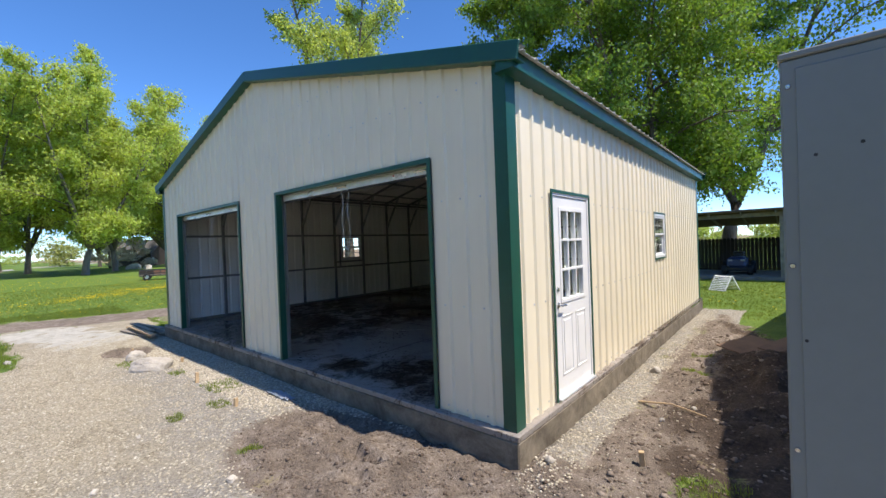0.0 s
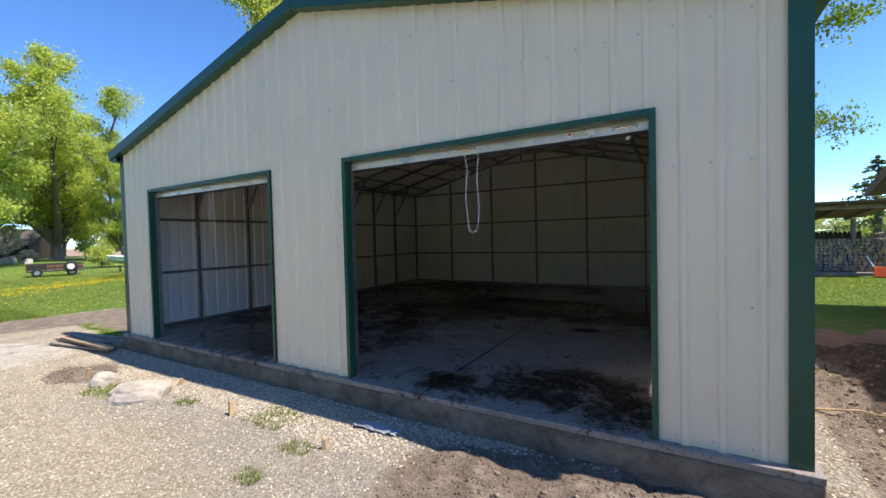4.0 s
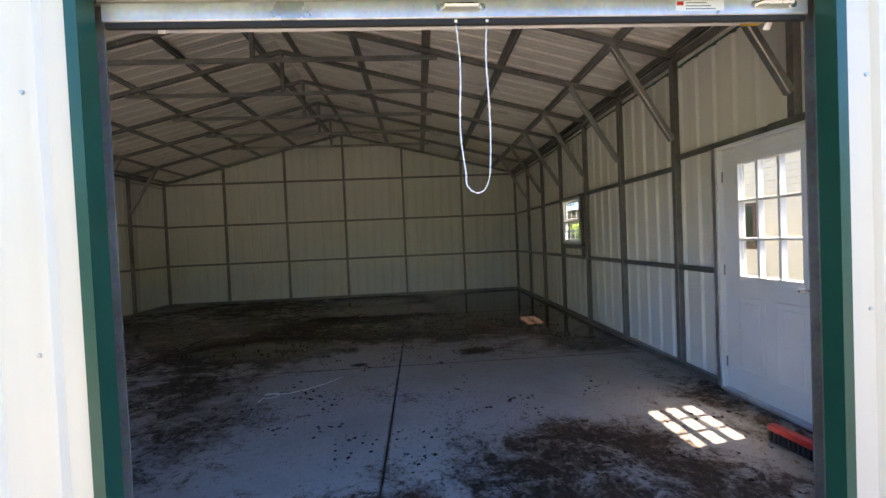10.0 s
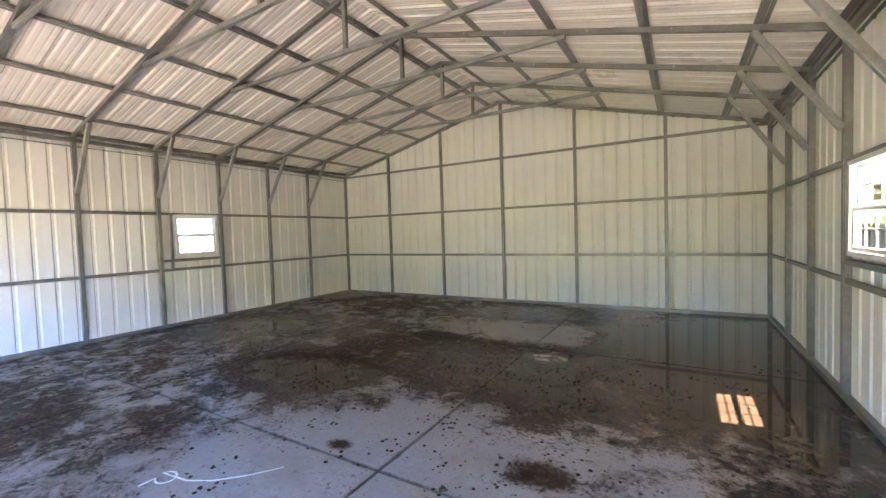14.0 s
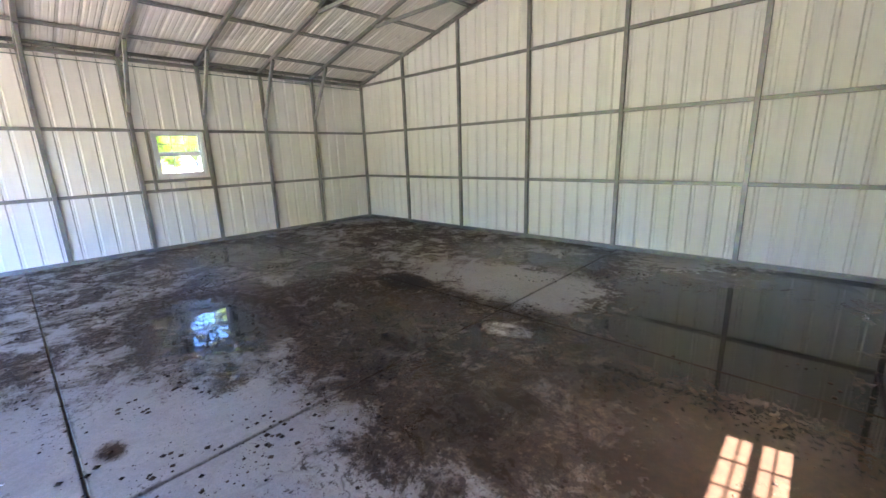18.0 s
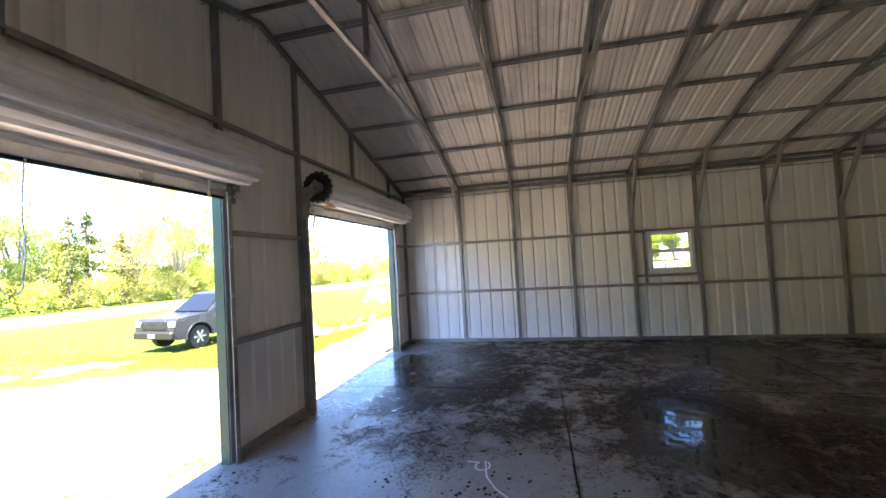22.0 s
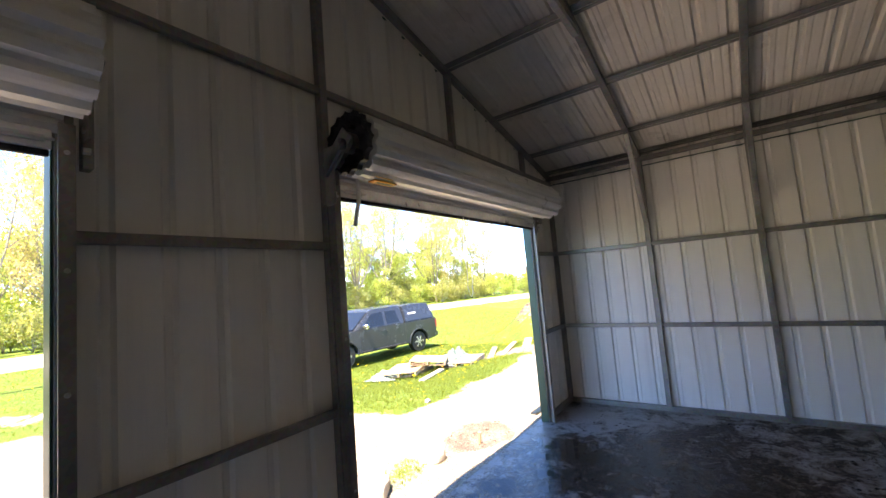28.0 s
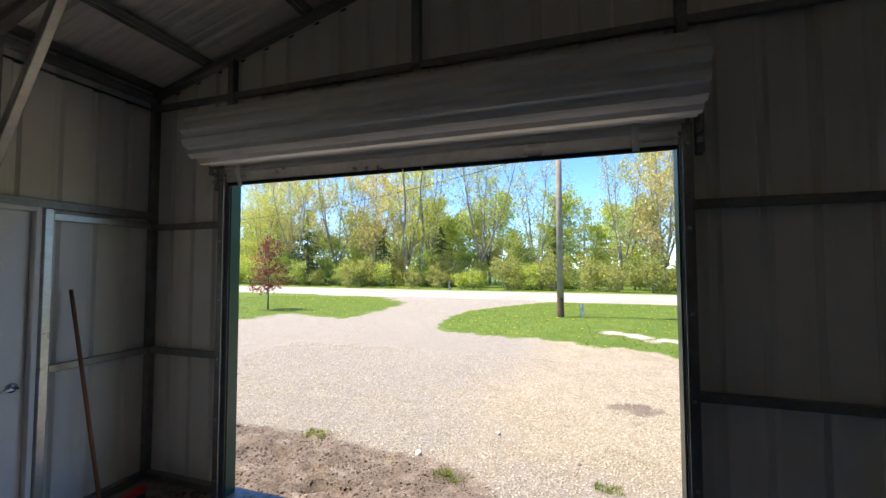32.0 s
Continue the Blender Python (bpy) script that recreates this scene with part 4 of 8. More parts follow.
def gravel_edge(x, y):
    """Positive inside the gravel yard and drive."""
    yard = np.minimum(np.minimum(x + 9.6 + 0.35 * y, 9.5 - x), np.minimum(y + 10.3 + 0.35 * x, 1.2 - y))
    yard = np.maximum(yard, np.minimum(np.minimum(x + 13.6, -8.0 - x), np.minimum(y + 2.6 - 0.0 * x, 0.6 - y)))
    half = 2.2 + 0.055 * np.maximum(0, -y - 15.5) ** 1.9 + 0.35 * np.maximum(0, y + 13.0)
    drive = np.minimum(half - np.abs(x - 3.8), np.minimum(-y - 4, y + 27))
    return np.maximum(yard, drive)


def height(x, y):
    z = np.full(x.shape, -0.27)
    z -= 0.012 * np.clip(-y, 0, 24)
    z -= 0.48 * smooth(-8.6, -12.0, x) * smooth(-2.0, -6.0, y) * smooth(-60, -30, x) * smooth(-21, -13, y)
    z += 0.10 * smooth(2, 8, x) * smooth(-3, 3, y)
    return z


GRASS_SPOTS = ((-6.98, -1.15, 0.32), (-2.2, -1.3, 0.12), (-4.4, -0.72, 0.28), (-3.66, -1.03, 0.15), (-3.66, -1.49, 0.12), (-5.67, -0.89, 0.14), (-0.4, -1.75, 0.16), (1.35, 0.5, 0.22), (1.05, -0.55, 0.3), (0.8, 3.4, 0.15), (0.75, 4.4, 0.15))
HOLES = ((-0.32, -1.27, 0.26, 0.10), (-1.30, -0.72, 0.24, 0.12), (-0.95, -0.95, 0.14, 0.08))


def build_ground():
    def axis(bands):
        out = []
        for a, b, step in bands:
            out += list(np.arange(a, b, step))
        return np.array(out + [bands[-1][1]])
    xs = axis([(-600, -120, 40), (-120, -40, 5), (-40, -16, 1.2), (-16, -11, 0.3), (-11, -2.6, 0.13), (-2.6, 1.2, 0.06), (1.2, 3.5, 0.12), (3.5, 12, 0.5), (12, 40, 2), (40, 120, 8), (120, 600, 40)])
    ys = axis([(-600, -120, 40), (-120, -40, 6), (-40, -20, 1.2), (-20, -8, 0.45), (-8, -2.2, 0.13), (-2.2, 0.0, 0.06), (0.0, 8.4, 0.12), (8.4, 10, 0.4), (10, 24, 1), (24, 60, 4), (60, 600, 45)])
    X, Y = np.meshgrid(xs, ys)
    Z = height(X, Y)
    fine = (X > -14) & (X < 4) & (Y > -9) & (Y < 10)
    w1, w2, w3 = wob(X, Y, 0.5), wob(X, Y, 1.7, 3), wob(X, Y, 5.0, 5)
    Z += np.where(fine, 0.02 * w1 + 0.012 * w2 + 0.006 * w3, 0.03 * w1)
    ge = gravel_edge(X, Y) + 0.5 * w1 + 0.35 * w2
    grass = 1 - smooth(-0.15, 0.35, ge)
    # dirt round the slab
    dirt = np.maximum(smooth(0.5, 0.0, np.hypot((X + 0.35) / 2.0, (Y + 0.85) / 0.68) - 1 + 0.3 * w1 + 0.2 * w2), smooth(0.3, -0.3, np.abs(X - 1.6) - 1.5 + 0.5 * w1) * smooth(-2.2, -1.0, Y) * smooth(0.7, -0.5, Y - 9.9 + 2.35 * np.clip(X, 0, 2.6) + 0.8 * w2))
    dirt *= 1 - 0.9 * smooth(0.58, 0.30, X + 0.2 * w2) * smooth(0.1, 0.5, Y) * (X > -0.2)
    dirt = np.maximum(dirt, smooth(0.35, 0, np.hypot((X + 8.3) / 0.55, (Y + 1.0) / 0.33) - 1 + 0.4 * w2) * 0.95)
    dirt = np.maximum(dirt, smooth(0.3, 0, np.hypot((X + 4.2) / 0.35, (Y + 3.9) / 0.2) - 1 + 0.4 * w3) * 0.8)
    dirt = np.maximum(dirt, smooth(0.5, -0.2, np.abs(X + 14.6 - 0.3 * (Y + 1)) - 1.0 + 0.6 * w1) * smooth(-6, -4, Y) * smooth(16, 12, Y))
    dirt = np.maximum(dirt, smooth(0.5, 0, np.abs(X + 10.6) - 1.6 + 0.4 * w1) * smooth(0.2, 0.9, Y) * smooth(12, 10, Y))
    grass = np.where(dirt > 0.3, np.minimum(grass, 1 - dirt), grass)
    grass = np.where((X > -0.2) & (X < 0.95) & (Y > -1.2) & (Y < 9.4), np.minimum(grass, 0.12), grass)
    field = smooth(24, 34, Y) * smooth(-10, -16, X)
    # grass islands in the gravel
    for gx, gy, r in GRASS_SPOTS:
        grass = np.maximum(grass, 0.36 * smooth(0.6, -0.5, np.hypot(X - gx, Y - gy) / r - 1 + 1.2 * w2 + 0.8 * w3))
    # mounds of spoil
    Z += 0.27 * np.exp(-((X - 1.75) / 0.6) ** 2 - ((Y - 3.2) / 1.6) ** 2) * (1 + 0.7 * w2 + 0.5 * w3)
    # dark spoil soil; the mask also carries the shade beside the house
    shaded_loam = smooth(0.75, 1.25, X + 0.35 * w2) * smooth(-1.4, -0.6, Y + 0.4 * w1) * dirt
    w4 = wob(X, Y, 11.0, 9)
    Z += dirt * (0.05 * w2 + 0.05 * w3 + 0.035 * w4) * (X > -12)
    # holes dug beside the slab corner
    for hx, hy, rx, ry in HOLES:
        q = np.hypot((X - hx) / rx, (Y - hy) / ry) + 0.5 * w3 + 0.35 * w4
        Z -= 0.13 * smooth(1.0, 0.35, q) - 0.045 * np.exp(-((q - 1.35) / 0.35) ** 2)
    Z += 1.45 * np.exp(-(((X + 21.2) / 1.8) ** 2 + ((Y + 5.2) / 1.5) ** 2) ** 1.2) * (1 + 0.35 * w2)
    dirt = np.maximum(dirt, smooth(1.7, 1.1, np.hypot((X + 21.2) / 1.2, (Y + 5.0) / 1.05) + 0.3 * w2))
    grass = np.minimum(grass, 1 - smooth(1.6, 1.0, np.hypot((X + 21.2) / 1.2, (Y + 5.0) / 1.05) + 0.3 * w2))
    Z -= 0.07 * np.exp(-((X + 8.3) / 0.6) ** 2 - ((Y + 1.0) / 0.35) ** 2)
    # the worn grey drive against the newer yellow stone
    worn = np.maximum(smooth(-3.0, -1.2, X + 0.9 * w1), smooth(-2.1, -1.1, Y + 0.5 * w1) * smooth(-8, -6, X)) * smooth(1, -0.5, Y) * 0.95
    worn = np.where((X > -0.3) & (Y > -0.3), 0.9 + 0.3 * w2, worn)
    pale = smooth(0.35, -0.25, np.abs((X + 6.6) * 0.69 + (Y + 9.7) * 0.72) - 0.35 + 0.9 * w2) * smooth(3.6, 2.6, np.abs((X + 6.6) * 0.72 - (Y + 9.7) * 0.69) + w1)
    pale = np.maximum(pale, smooth(0.5, -0.4, np.abs(Y + 1.6 - 0.25 * (X + 12)) - 0.7 + 0.4 * w2) * smooth(-9.0, -10.5, X) * smooth(-15, -13, X))
    grass *= 1 - pale
    # a rut of road bed
    rn = road_near(X)
    Z = np.where((Y < rn + 0.4) & (Y > rn - ROAD_W - 0.4), np.minimum(Z, -0.62), Z)
    # under the building the ground stays below the slab
    Z = np.where((X > XL - 0.05) & (X < XR + 0.05) & (Y > YF - 0.05) & (Y < YB + 0.05), -0.40, Z)
    h, w = X.shape
    idx = np.arange(h * w).reshape(h, w)
    faces = np.stack([idx[:-1, :-1], idx[:-1, 1:], idx[1:, 1:], idx[1:, :-1]], -1).reshape(-1, 4)
    me = bpy.data.meshes.new("ground")
    me.from_pydata(np.stack([X, Y, Z], -1).reshape(-1, 3).tolist(), [], faces.tolist())
    for nm, a in (("grass", grass), ("dirt", dirt), ("worn", worn), ("pale", pale), ("field", field), ("shaded_loam", shaded_loam)):
        at = me.attributes.new(nm, "FLOAT", "POINT")
        at.data.foreach_set("value", np.clip(a, 0, 1).ravel().astype(np.float32))
    me.polygons.foreach_set("use_smooth", [True] * len(me.polygons))
    me.materials.append(ground_material())
    ob = tagged(new("ground", me), "yard of crushed stone, bare soil and dandelion grass", "ground", kind="structure")
    return ob, (xs, ys, Z, grass, dirt)


def ground_material():
    m, n, l, b = mat("yard_ground", 0.9)
    p = world_pos(n)

    def attr(nm):
        a = n.new("ShaderNodeAttribute")
        a.attribute_name = nm
        return a.outputs["Fac"]

    v = n.new("ShaderNodeTexVoronoi")
    v.inputs["Scale"].default_value = 58
    l.new(p, v.inputs["Vector"])
    v2 = n.new("ShaderNodeTexVoronoi")
    v2.inputs["Scale"].default_value = 90
    l.new(p, v2.inputs["Vector"])
    big = noise_node(n, l, 0.7, 5, 0.6, p)
    mid = noise_node(n, l, 4.5, 6, 0.68, p)
    fine = noise_node(n, l, 45, 4, 0.7, p)
    grit = noise_node(n, l, 130, 4, 0.72, p)
    patch = noise_node(n, l, 1.6, 6, 0.62, p, 0.4)
    sep = n.new("ShaderNodeSeparateColor")
    l.new(v.outputs["Color"], sep.inputs[0])
    stone = ramp(n, l, sep.outputs[0], [(0.0, (0.33, 0.285, 0.205)), (0.5, (0.475, 0.415, 0.31)), (1.0, (0.61, 0.545, 0.425))])
    # shade in the gaps between stones, painted as darker cell edges
    stone = mixc(n, l, 0.55, stone, ramp(n, l, v.outputs["Distance"], [(0.0, 1.1), (0.62, 0.6)]), "MULTIPLY")
    stone = mixc(n, l, 0.5, stone, ramp(n, l, mid, [(0.3, 0.72), (0.7, 1.12)]), "MULTIPLY")
    stone = mixc(n, l, 0.7, stone, ramp(n, l, grit, [(0.3, 0.5), (0.7, 1.4)]), "MULTIPLY")
    stone = mixc(n, l, 0.6, stone, ramp(n, l, fine, [(0.3, 0.6), (0.68, 1.3)]), "MULTIPLY")
    stone = mixc(n, l, 0.6, stone, ramp(n, l, patch, [(0.35, (0.72, 0.70, 0.68)), (0.65, (1.1, 1.08, 1.05))]), "MULTIPLY")
    grey = ramp(n, l, sep.outputs[1], [(0.0, (0.215, 0.197, 0.17)), (1.0, (0.395, 0.367, 0.325))])
    grey = mixc(n, l, 0.5, grey, ramp(n, l, mid, [(0.3, 0.7), (0.7, 1.1)]), "MULTIPLY")
    grey = mixc(n, l, 0.7, grey, ramp(n, l, grit, [(0.3, 0.5), (0.7, 1.45)]), "MULTIPLY")
    grey = mixc(n, l, 0.65, grey, ramp(n, l, fine, [(0.3, 0.55), (0.68, 1.35)]), "MULTIPLY")
    lime = ramp(n, l, mid, [(0.3, (0.34, 0.32, 0.275)), (0.7, (0.54, 0.51, 0.45))])
    soil = ramp(n, l, mid, [(0.3, (0.12, 0.093, 0.073)), (0.55, (0.225, 0.182, 0.148)), (0.75, (0.38, 0.325, 0.275))])
    soil = mixc(n, l, 0.8, soil, ramp(n, l, fine, [(0.3, 0.5), (0.7, 1.35)]), "MULTIPLY")
    soil = mixc(n, l, 0.7, soil, ramp(n, l, grit, [(0.3, 0.5), (0.7, 1.5)]), "MULTIPLY")
    mp = n.new("ShaderNodeMapping")
    mp.inputs["Scale"].default_value = (1, 1, 0.2)
    l.new(p, mp.inputs[0])
    turf = ramp(n, l, fine, [(0.25, (0.052, 0.098, 0.020)), (0.5, (0.106, 0.172, 0.034)), (0.8, (0.185, 0.25, 0.064))])
    turf = mixc(n, l, 0.6, turf, ramp(n, l, patch, [(0.35, (0.62, 0.74, 0.7)), (0.65, (1.3, 1.18, 1.0))]), "MULTIPLY")
    turf = mixc(n, l, 0.6, turf, ramp(n, l, big, [(0.3, (0.75, 0.85, 0.6)), (0.7, (1.15, 1.1, 0.9))]), "MULTIPLY")
    jit = math_node(n, l, "MULTIPLY", math_node(n, l, "SUBTRACT", fine, 0.5), 0.9)
    jit2 = math_node(n, l, "ADD", jit, math_node(n, l, "MULTIPLY", math_node(n, l, "SUBTRACT", mid, 0.5), 1.6))
    jit2 = math_node(n, l, "ADD", jit2, math_node(n, l, "MULTIPLY", math_node(n, l, "SUBTRACT", patch, 0.5), 1.8))

    def mask(nm, gain=3.0):
        a = math_node(n, l, "ADD", attr(nm), jit2)
        return math_node(n, l, "ADD", math_node(n, l, "MULTIPLY", math_node(n, l, "SUBTRACT", a, 0.5), gain), 0.5, True)

    c = mixc(n, l, mask("worn", 1.1), stone, grey)
    c = mixc(n, l, mask("pale", 2.5), c, lime)
    c = mixc(n, l, mask("dirt", 3), c, soil)
    # dark moist soil, its colour deepened for the house's shade on it
    shaded_topsoil = ramp(n, l, mid, [(0.3, (0.045, 0.032, 0.024)), (0.7, (0.115, 0.084, 0.064))])
    shaded_topsoil = mixc(n, l, 0.8, shaded_topsoil, ramp(n, l, fine, [(0.3, 0.45), (0.7, 1.4)]), "MULTIPLY")
    c = mixc(n, l, mask("shaded_loam", 3), c, shaded_topsoil)
    c = mixc(n, l, mask("grass", 4), c, turf)
    tilled = ramp(n, l, mid, [(0.3, (0.24, 0.175, 0.12)), (0.7, (0.36, 0.27, 0.19))])
    c = mixc(n, l, mask("field", 3), c, tilled)
    l.new(c, b.inputs["Base Color"])
    h = math_node(n, l, "ADD", math_node(n, l, "MULTIPLY", grit, 0.5), math_node(n, l, "MULTIPLY", fine, 0.8))
    bump(n, l, b, h, 1.0, 0.024)
    b.inputs["Specular IOR Level"].default_value = 0.2
    return m


ground, GRID = build_ground()


def ground_z(x, y):
    xs, ys, Z = GRID[0], GRID[1], GRID[2]
    i = int(np.clip(np.searchsorted(xs, x) - 1, 0, len(xs) - 2))
    j = int(np.clip(np.searchsorted(ys, y) - 1, 0, len(ys) - 2))
    u = (x - xs[i]) / (xs[i + 1] - xs[i])
    v = (y - ys[j]) / (ys[j + 1] - ys[j])
    return float((Z[j, i] * (1 - u) + Z[j, i + 1] * u) * (1 - v) + (Z[j + 1, i] * (1 - u) + Z[j + 1, i + 1] * u) * v)


def build_road():
    bm = B()
    xs = np.concatenate([np.arange(-380, -60, 10), np.arange(-60, 60, 2.0), np.arange(60, 390, 10)])
    rows = []
    for x in xs:
        y = float(road_near(x))
        z = -0.52
        pts = [(y + 0.9, z - 0.10), (y, z), (y - ROAD_W / 2, z + 0.08), (y - ROAD_W, z), (y - ROAD_W - 0.9, z - 0.12)]
        rows.append([bm.verts.new((x, a, c)) for a, c in pts] + [bm.verts.new((x, a, z - 0.4)) for a, _ in (pts[-1], pts[0])])
    for a, c in zip(rows, rows[1:]):
        for k in range(7):
            bm.faces.new((a[k], c[k], c[(k + 1) % 7], a[(k + 1) % 7]))
    bm.faces.new(rows[0])
    bm.faces.new(rows[-1][::-1])
    ob = tagged(new("road", mesh_of("road", bm, ROADMAT, smooth=False)), "pale sun-bleached two-lane asphalt road", "road", kind="structure")
    return ob


ROADMAT = plain("bleached_asphalt", (0.34, 0.315, 0.285), 0.85, 0, 0.15, 0.6, 25, 0.3)
build_road()


# ---- trees ----
def leaf_material(name, c, trans=0.35, var=0.35):
    m, n, l, b = mat(name, 0.55)
    p = world_pos(n)
    isl = n.new("ShaderNodeNewGeometry").outputs["Random Per Island"]
    big = noise_node(n, l, 0.35, 3, 0.5, p)
    a = ramp(n, l, isl, [(0.0, tuple(v * (1 - var) for v in c)), (1.0, tuple(min(1, v * (1 + var)) for v in c))])
    a = mixc(n, l, 0.5, a, ramp(n, l, big, [(0.3, (0.7, 0.8, 0.7)), (0.7, (1.2, 1.12, 1.0))]), "MULTIPLY")
    l.new(a, b.inputs["Base Color"])
    b.inputs["Specular IOR Level"].default_value = 0.25
    t = n.new("ShaderNodeBsdfTranslucent")
    l.new(mixc(n, l, 1.0, a, (1.25, 1.2, 0.6), "MULTIPLY"), t.inputs["Color"])
    mx = n.new("ShaderNodeMixShader")
    mx.inputs[0].default_value = trans
    l.new(b.outputs[0], mx.inputs[1])
    l.new(t.outputs[0], mx.inputs[2])
    l.new(mx.outputs[0], n["Material Output"].inputs["Surface"])
    return m


def bark_material(name, c):
    m, n, l, b = mat(name, 0.9)
    p = world_pos(n)
    mp = n.new("ShaderNodeMapping")
    mp.inputs["Scale"].default_value = (9, 9, 1.6)
    l.new(p, mp.inputs[0])
    f = noise_node(n, l, 2.0, 6, 0.65, mp.outputs[0])
    l.new(ramp(n, l, f, [(0.3, tuple(v * 0.5 for v in c)), (0.7, tuple(v * 1.3 for v in c))]), b.inputs["Base Color"])
    bump(n, l, b, f, 0.8, 0.03)
    return m


LEAF_MAPLE = leaf_material("maple_leaves", (0.185, 0.295, 0.06), 0.45)
LEAF_FIELD = leaf_material("spring_leaves", (0.42, 0.50, 0.18), 0.55)
LEAF_LAWN = leaf_material("lawn_tree_leaves", (0.43, 0.52, 0.15), 0.55, 0.3)
LEAF_YELLOW = leaf_material("young_yellow_leaves", (0.54, 0.57, 0.24), 0.55)
LEAF_FRESH = leaf_material("fresh_green_leaves", (0.42, 0.50, 0.16), 0.5)
LEAF_BUFF = leaf_material("buff_budding_leaves", (0.60, 0.52, 0.31), 0.5)
LEAF_OLIVE = leaf_material("olive_scrub_leaves", (0.35, 0.375, 0.16), 0.5)
LEAF_PURPLE = leaf_material("purple_leaves", (0.24, 0.09, 0.09), 0.4)
LEAF_WHITE = leaf_material("white_blossom", (0.62, 0.56, 0.55), 0.3, 0.15)
NEEDLES = leaf_material("spruce_needles", (0.14, 0.19, 0.075), 0.3)
BARK = bark_material("grey_brown_bark", (0.16, 0.125, 0.10))
BARK_LAWN = bark_material("brown_grey_bark", (0.19, 0.16, 0.13))
BARK_PALE = bark_material("pale_bark", (0.33, 0.285, 0.23))


def leaf_mesh(name, pts, size, rng, material, droop=0.3, corners=4):
    """Small leaves at pts: four-cornered blades near by, three-cornered ones far off."""
    k = len(pts)
    d = rng.normal(size=(k, 3))
    d /= np.linalg.norm(d, axis=1, keepdims=True)
    d[:, 2] -= droop
    e = np.cross(d, rng.normal(size=(k, 3)))
    e /= np.linalg.norm(e, axis=1, keepdims=True) + 1e-9
    s = (size * rng.uniform(0.6, 1.4, k))[:, None]
    a = pts - d * s * 0.5
    c = pts + d * s * 0.5
    lft, rgt = pts + e * s * 0.42, pts - e * s * 0.42
    v = np.stack([a, lft, c, rgt][:4] if corners == 4 else [a, c + e * s * 0.35, c - e * s * 0.45], 1).reshape(-1, 3)
    me = bpy.data.meshes.new(name)
    me.vertices.add(corners * k)
    me.vertices.foreach_set("co", v.astype(np.float32).ravel())
    me.loops.add(corners * k)
    me.loops.foreach_set("vertex_index", np.arange(corners * k, dtype=np.int32))
    me.polygons.add(k)
    me.polygons.foreach_set("loop_start", np.arange(0, corners * k, corners, dtype=np.int32))
    me.polygons.foreach_set("loop_total", np.full(k, corners, dtype=np.int32))
    me.update(calc_edges=True)
    me.materials.append(material)
    return me


def grow(seed, h, r, base, spread, limbs, subs, per, up=28.0, droop=0.25, fuzz=0.20, leaders=1, flare=20.0, top=0.35, twig=0.010):
    """Trunk bmesh and leaf points of a broadleaf tree: a stem that splits into leaders at base, each with arching limbs and side twigs that carry the leaves."""
    rng = np.random.default_rng(seed)
    bm = B()
    pts = []
    fork = base * 0.85 if leaders > 1 else h * 0.96
    bend = rng.normal(0, 0.012 * h, 2)
    stem = [Vector((bend[0] * f * f, bend[1] * f * f, fork * f)) for f in (0.0, 0.08, 0.35, 0.65, 1.0)]
    end = 0.74 if leaders > 1 else 0.12
    chain(bm, stem, [r * 1.5, r * 1.1, r * 0.96, r * (0.5 + end * 0.5), r * end], 8)
    stems = []
    if leaders == 1:
        stems.append((stem, r, base / fork))
    for k in range(leaders if leaders > 1 else 0):
        az = 6.283 * (k + rng.uniform(-0.2, 0.2)) / leaders
        tilt = radians(flare * rng.uniform(0.45, 1.25)) * (0.35 if k == 0 else 1.0)
        run = (h - fork) * rng.uniform(0.80, 1.0)
        path = [stem[-1] - Vector((0, 0, 0.1 * r))]
        for i in range(1, 7):
            t = tilt * (1.15 - 0.10 * i)
            w = rng.normal(0, 0.05, 2)
            path.append(path[-1] + Vector((math.cos(az) * math.sin(t) + w[0], math.sin(az) * math.sin(t) + w[1], math.cos(t))) * (run / 6))
        lr = r * 0.62
        chain(bm, path, [lr * (1 - 0.15 * i) + 0.01 for i in range(7)], 6)
        stems.append((path, lr, 0.06))
    for path, sr, start in stems:
        n = len(path) - 1
        for k in range(limbs):
            f = start + (0.985 - start) * (k + rng.uniform(0.1, 0.9)) / limbs
            i = min(int(f * n), n - 1)
            p = path[i].lerp(path[i + 1], f * n - i)
            a = k * 2.4 + rng.uniform(-0.6, 0.6)
            g = (f - start) / (1 - start)
            el = radians(rng.uniform(up - 14, up + 14) + 32 * g)
            length = spread * (top + (1 - top) * math.sin(math.pi * min(1.0, 0.22 + 0.72 * g)) ** 0.8) * rng.uniform(0.6, 1.12)
            d = Vector((math.cos(a) * math.cos(el), math.sin(a) * math.cos(el), math.sin(el)))
            arc = [p + d * (length * t) - Vector((0, 0, droop * length * t * t)) for t in (0.0, 0.3, 0.65, 1.0)]
            br = max(twig * 1.6, sr * 0.42 * (1 - 0.55 * g))
            chain(bm, arc, [br, br * 0.75, br * 0.48, twig * 0.7], 4)
            for j in range(subs):
                t = 0.18 + 0.82 * (j + rng.uniform(0, 1)) / subs
                o = p + d * (length * t) - Vector((0, 0, droop * length * t * t))
                side = d.cross(Vector(rng.normal(size=3))).normalized()
                w = (side * rng.uniform(0.5, 1.0) + d * rng.uniform(0.35, 0.9) + Vector((0, 0, 0.15 - droop * 0.9 * t))).normalized()
                sl = (0.35 + length * rng.uniform(0.16, 0.34)) * (1.15 - 0.45 * t)
                e = o + w * sl - Vector((0, 0, droop * 0.3 * sl))
                if twig > 0.01:
                    chain(bm, [o, e], [twig, twig * 0.35], 3)
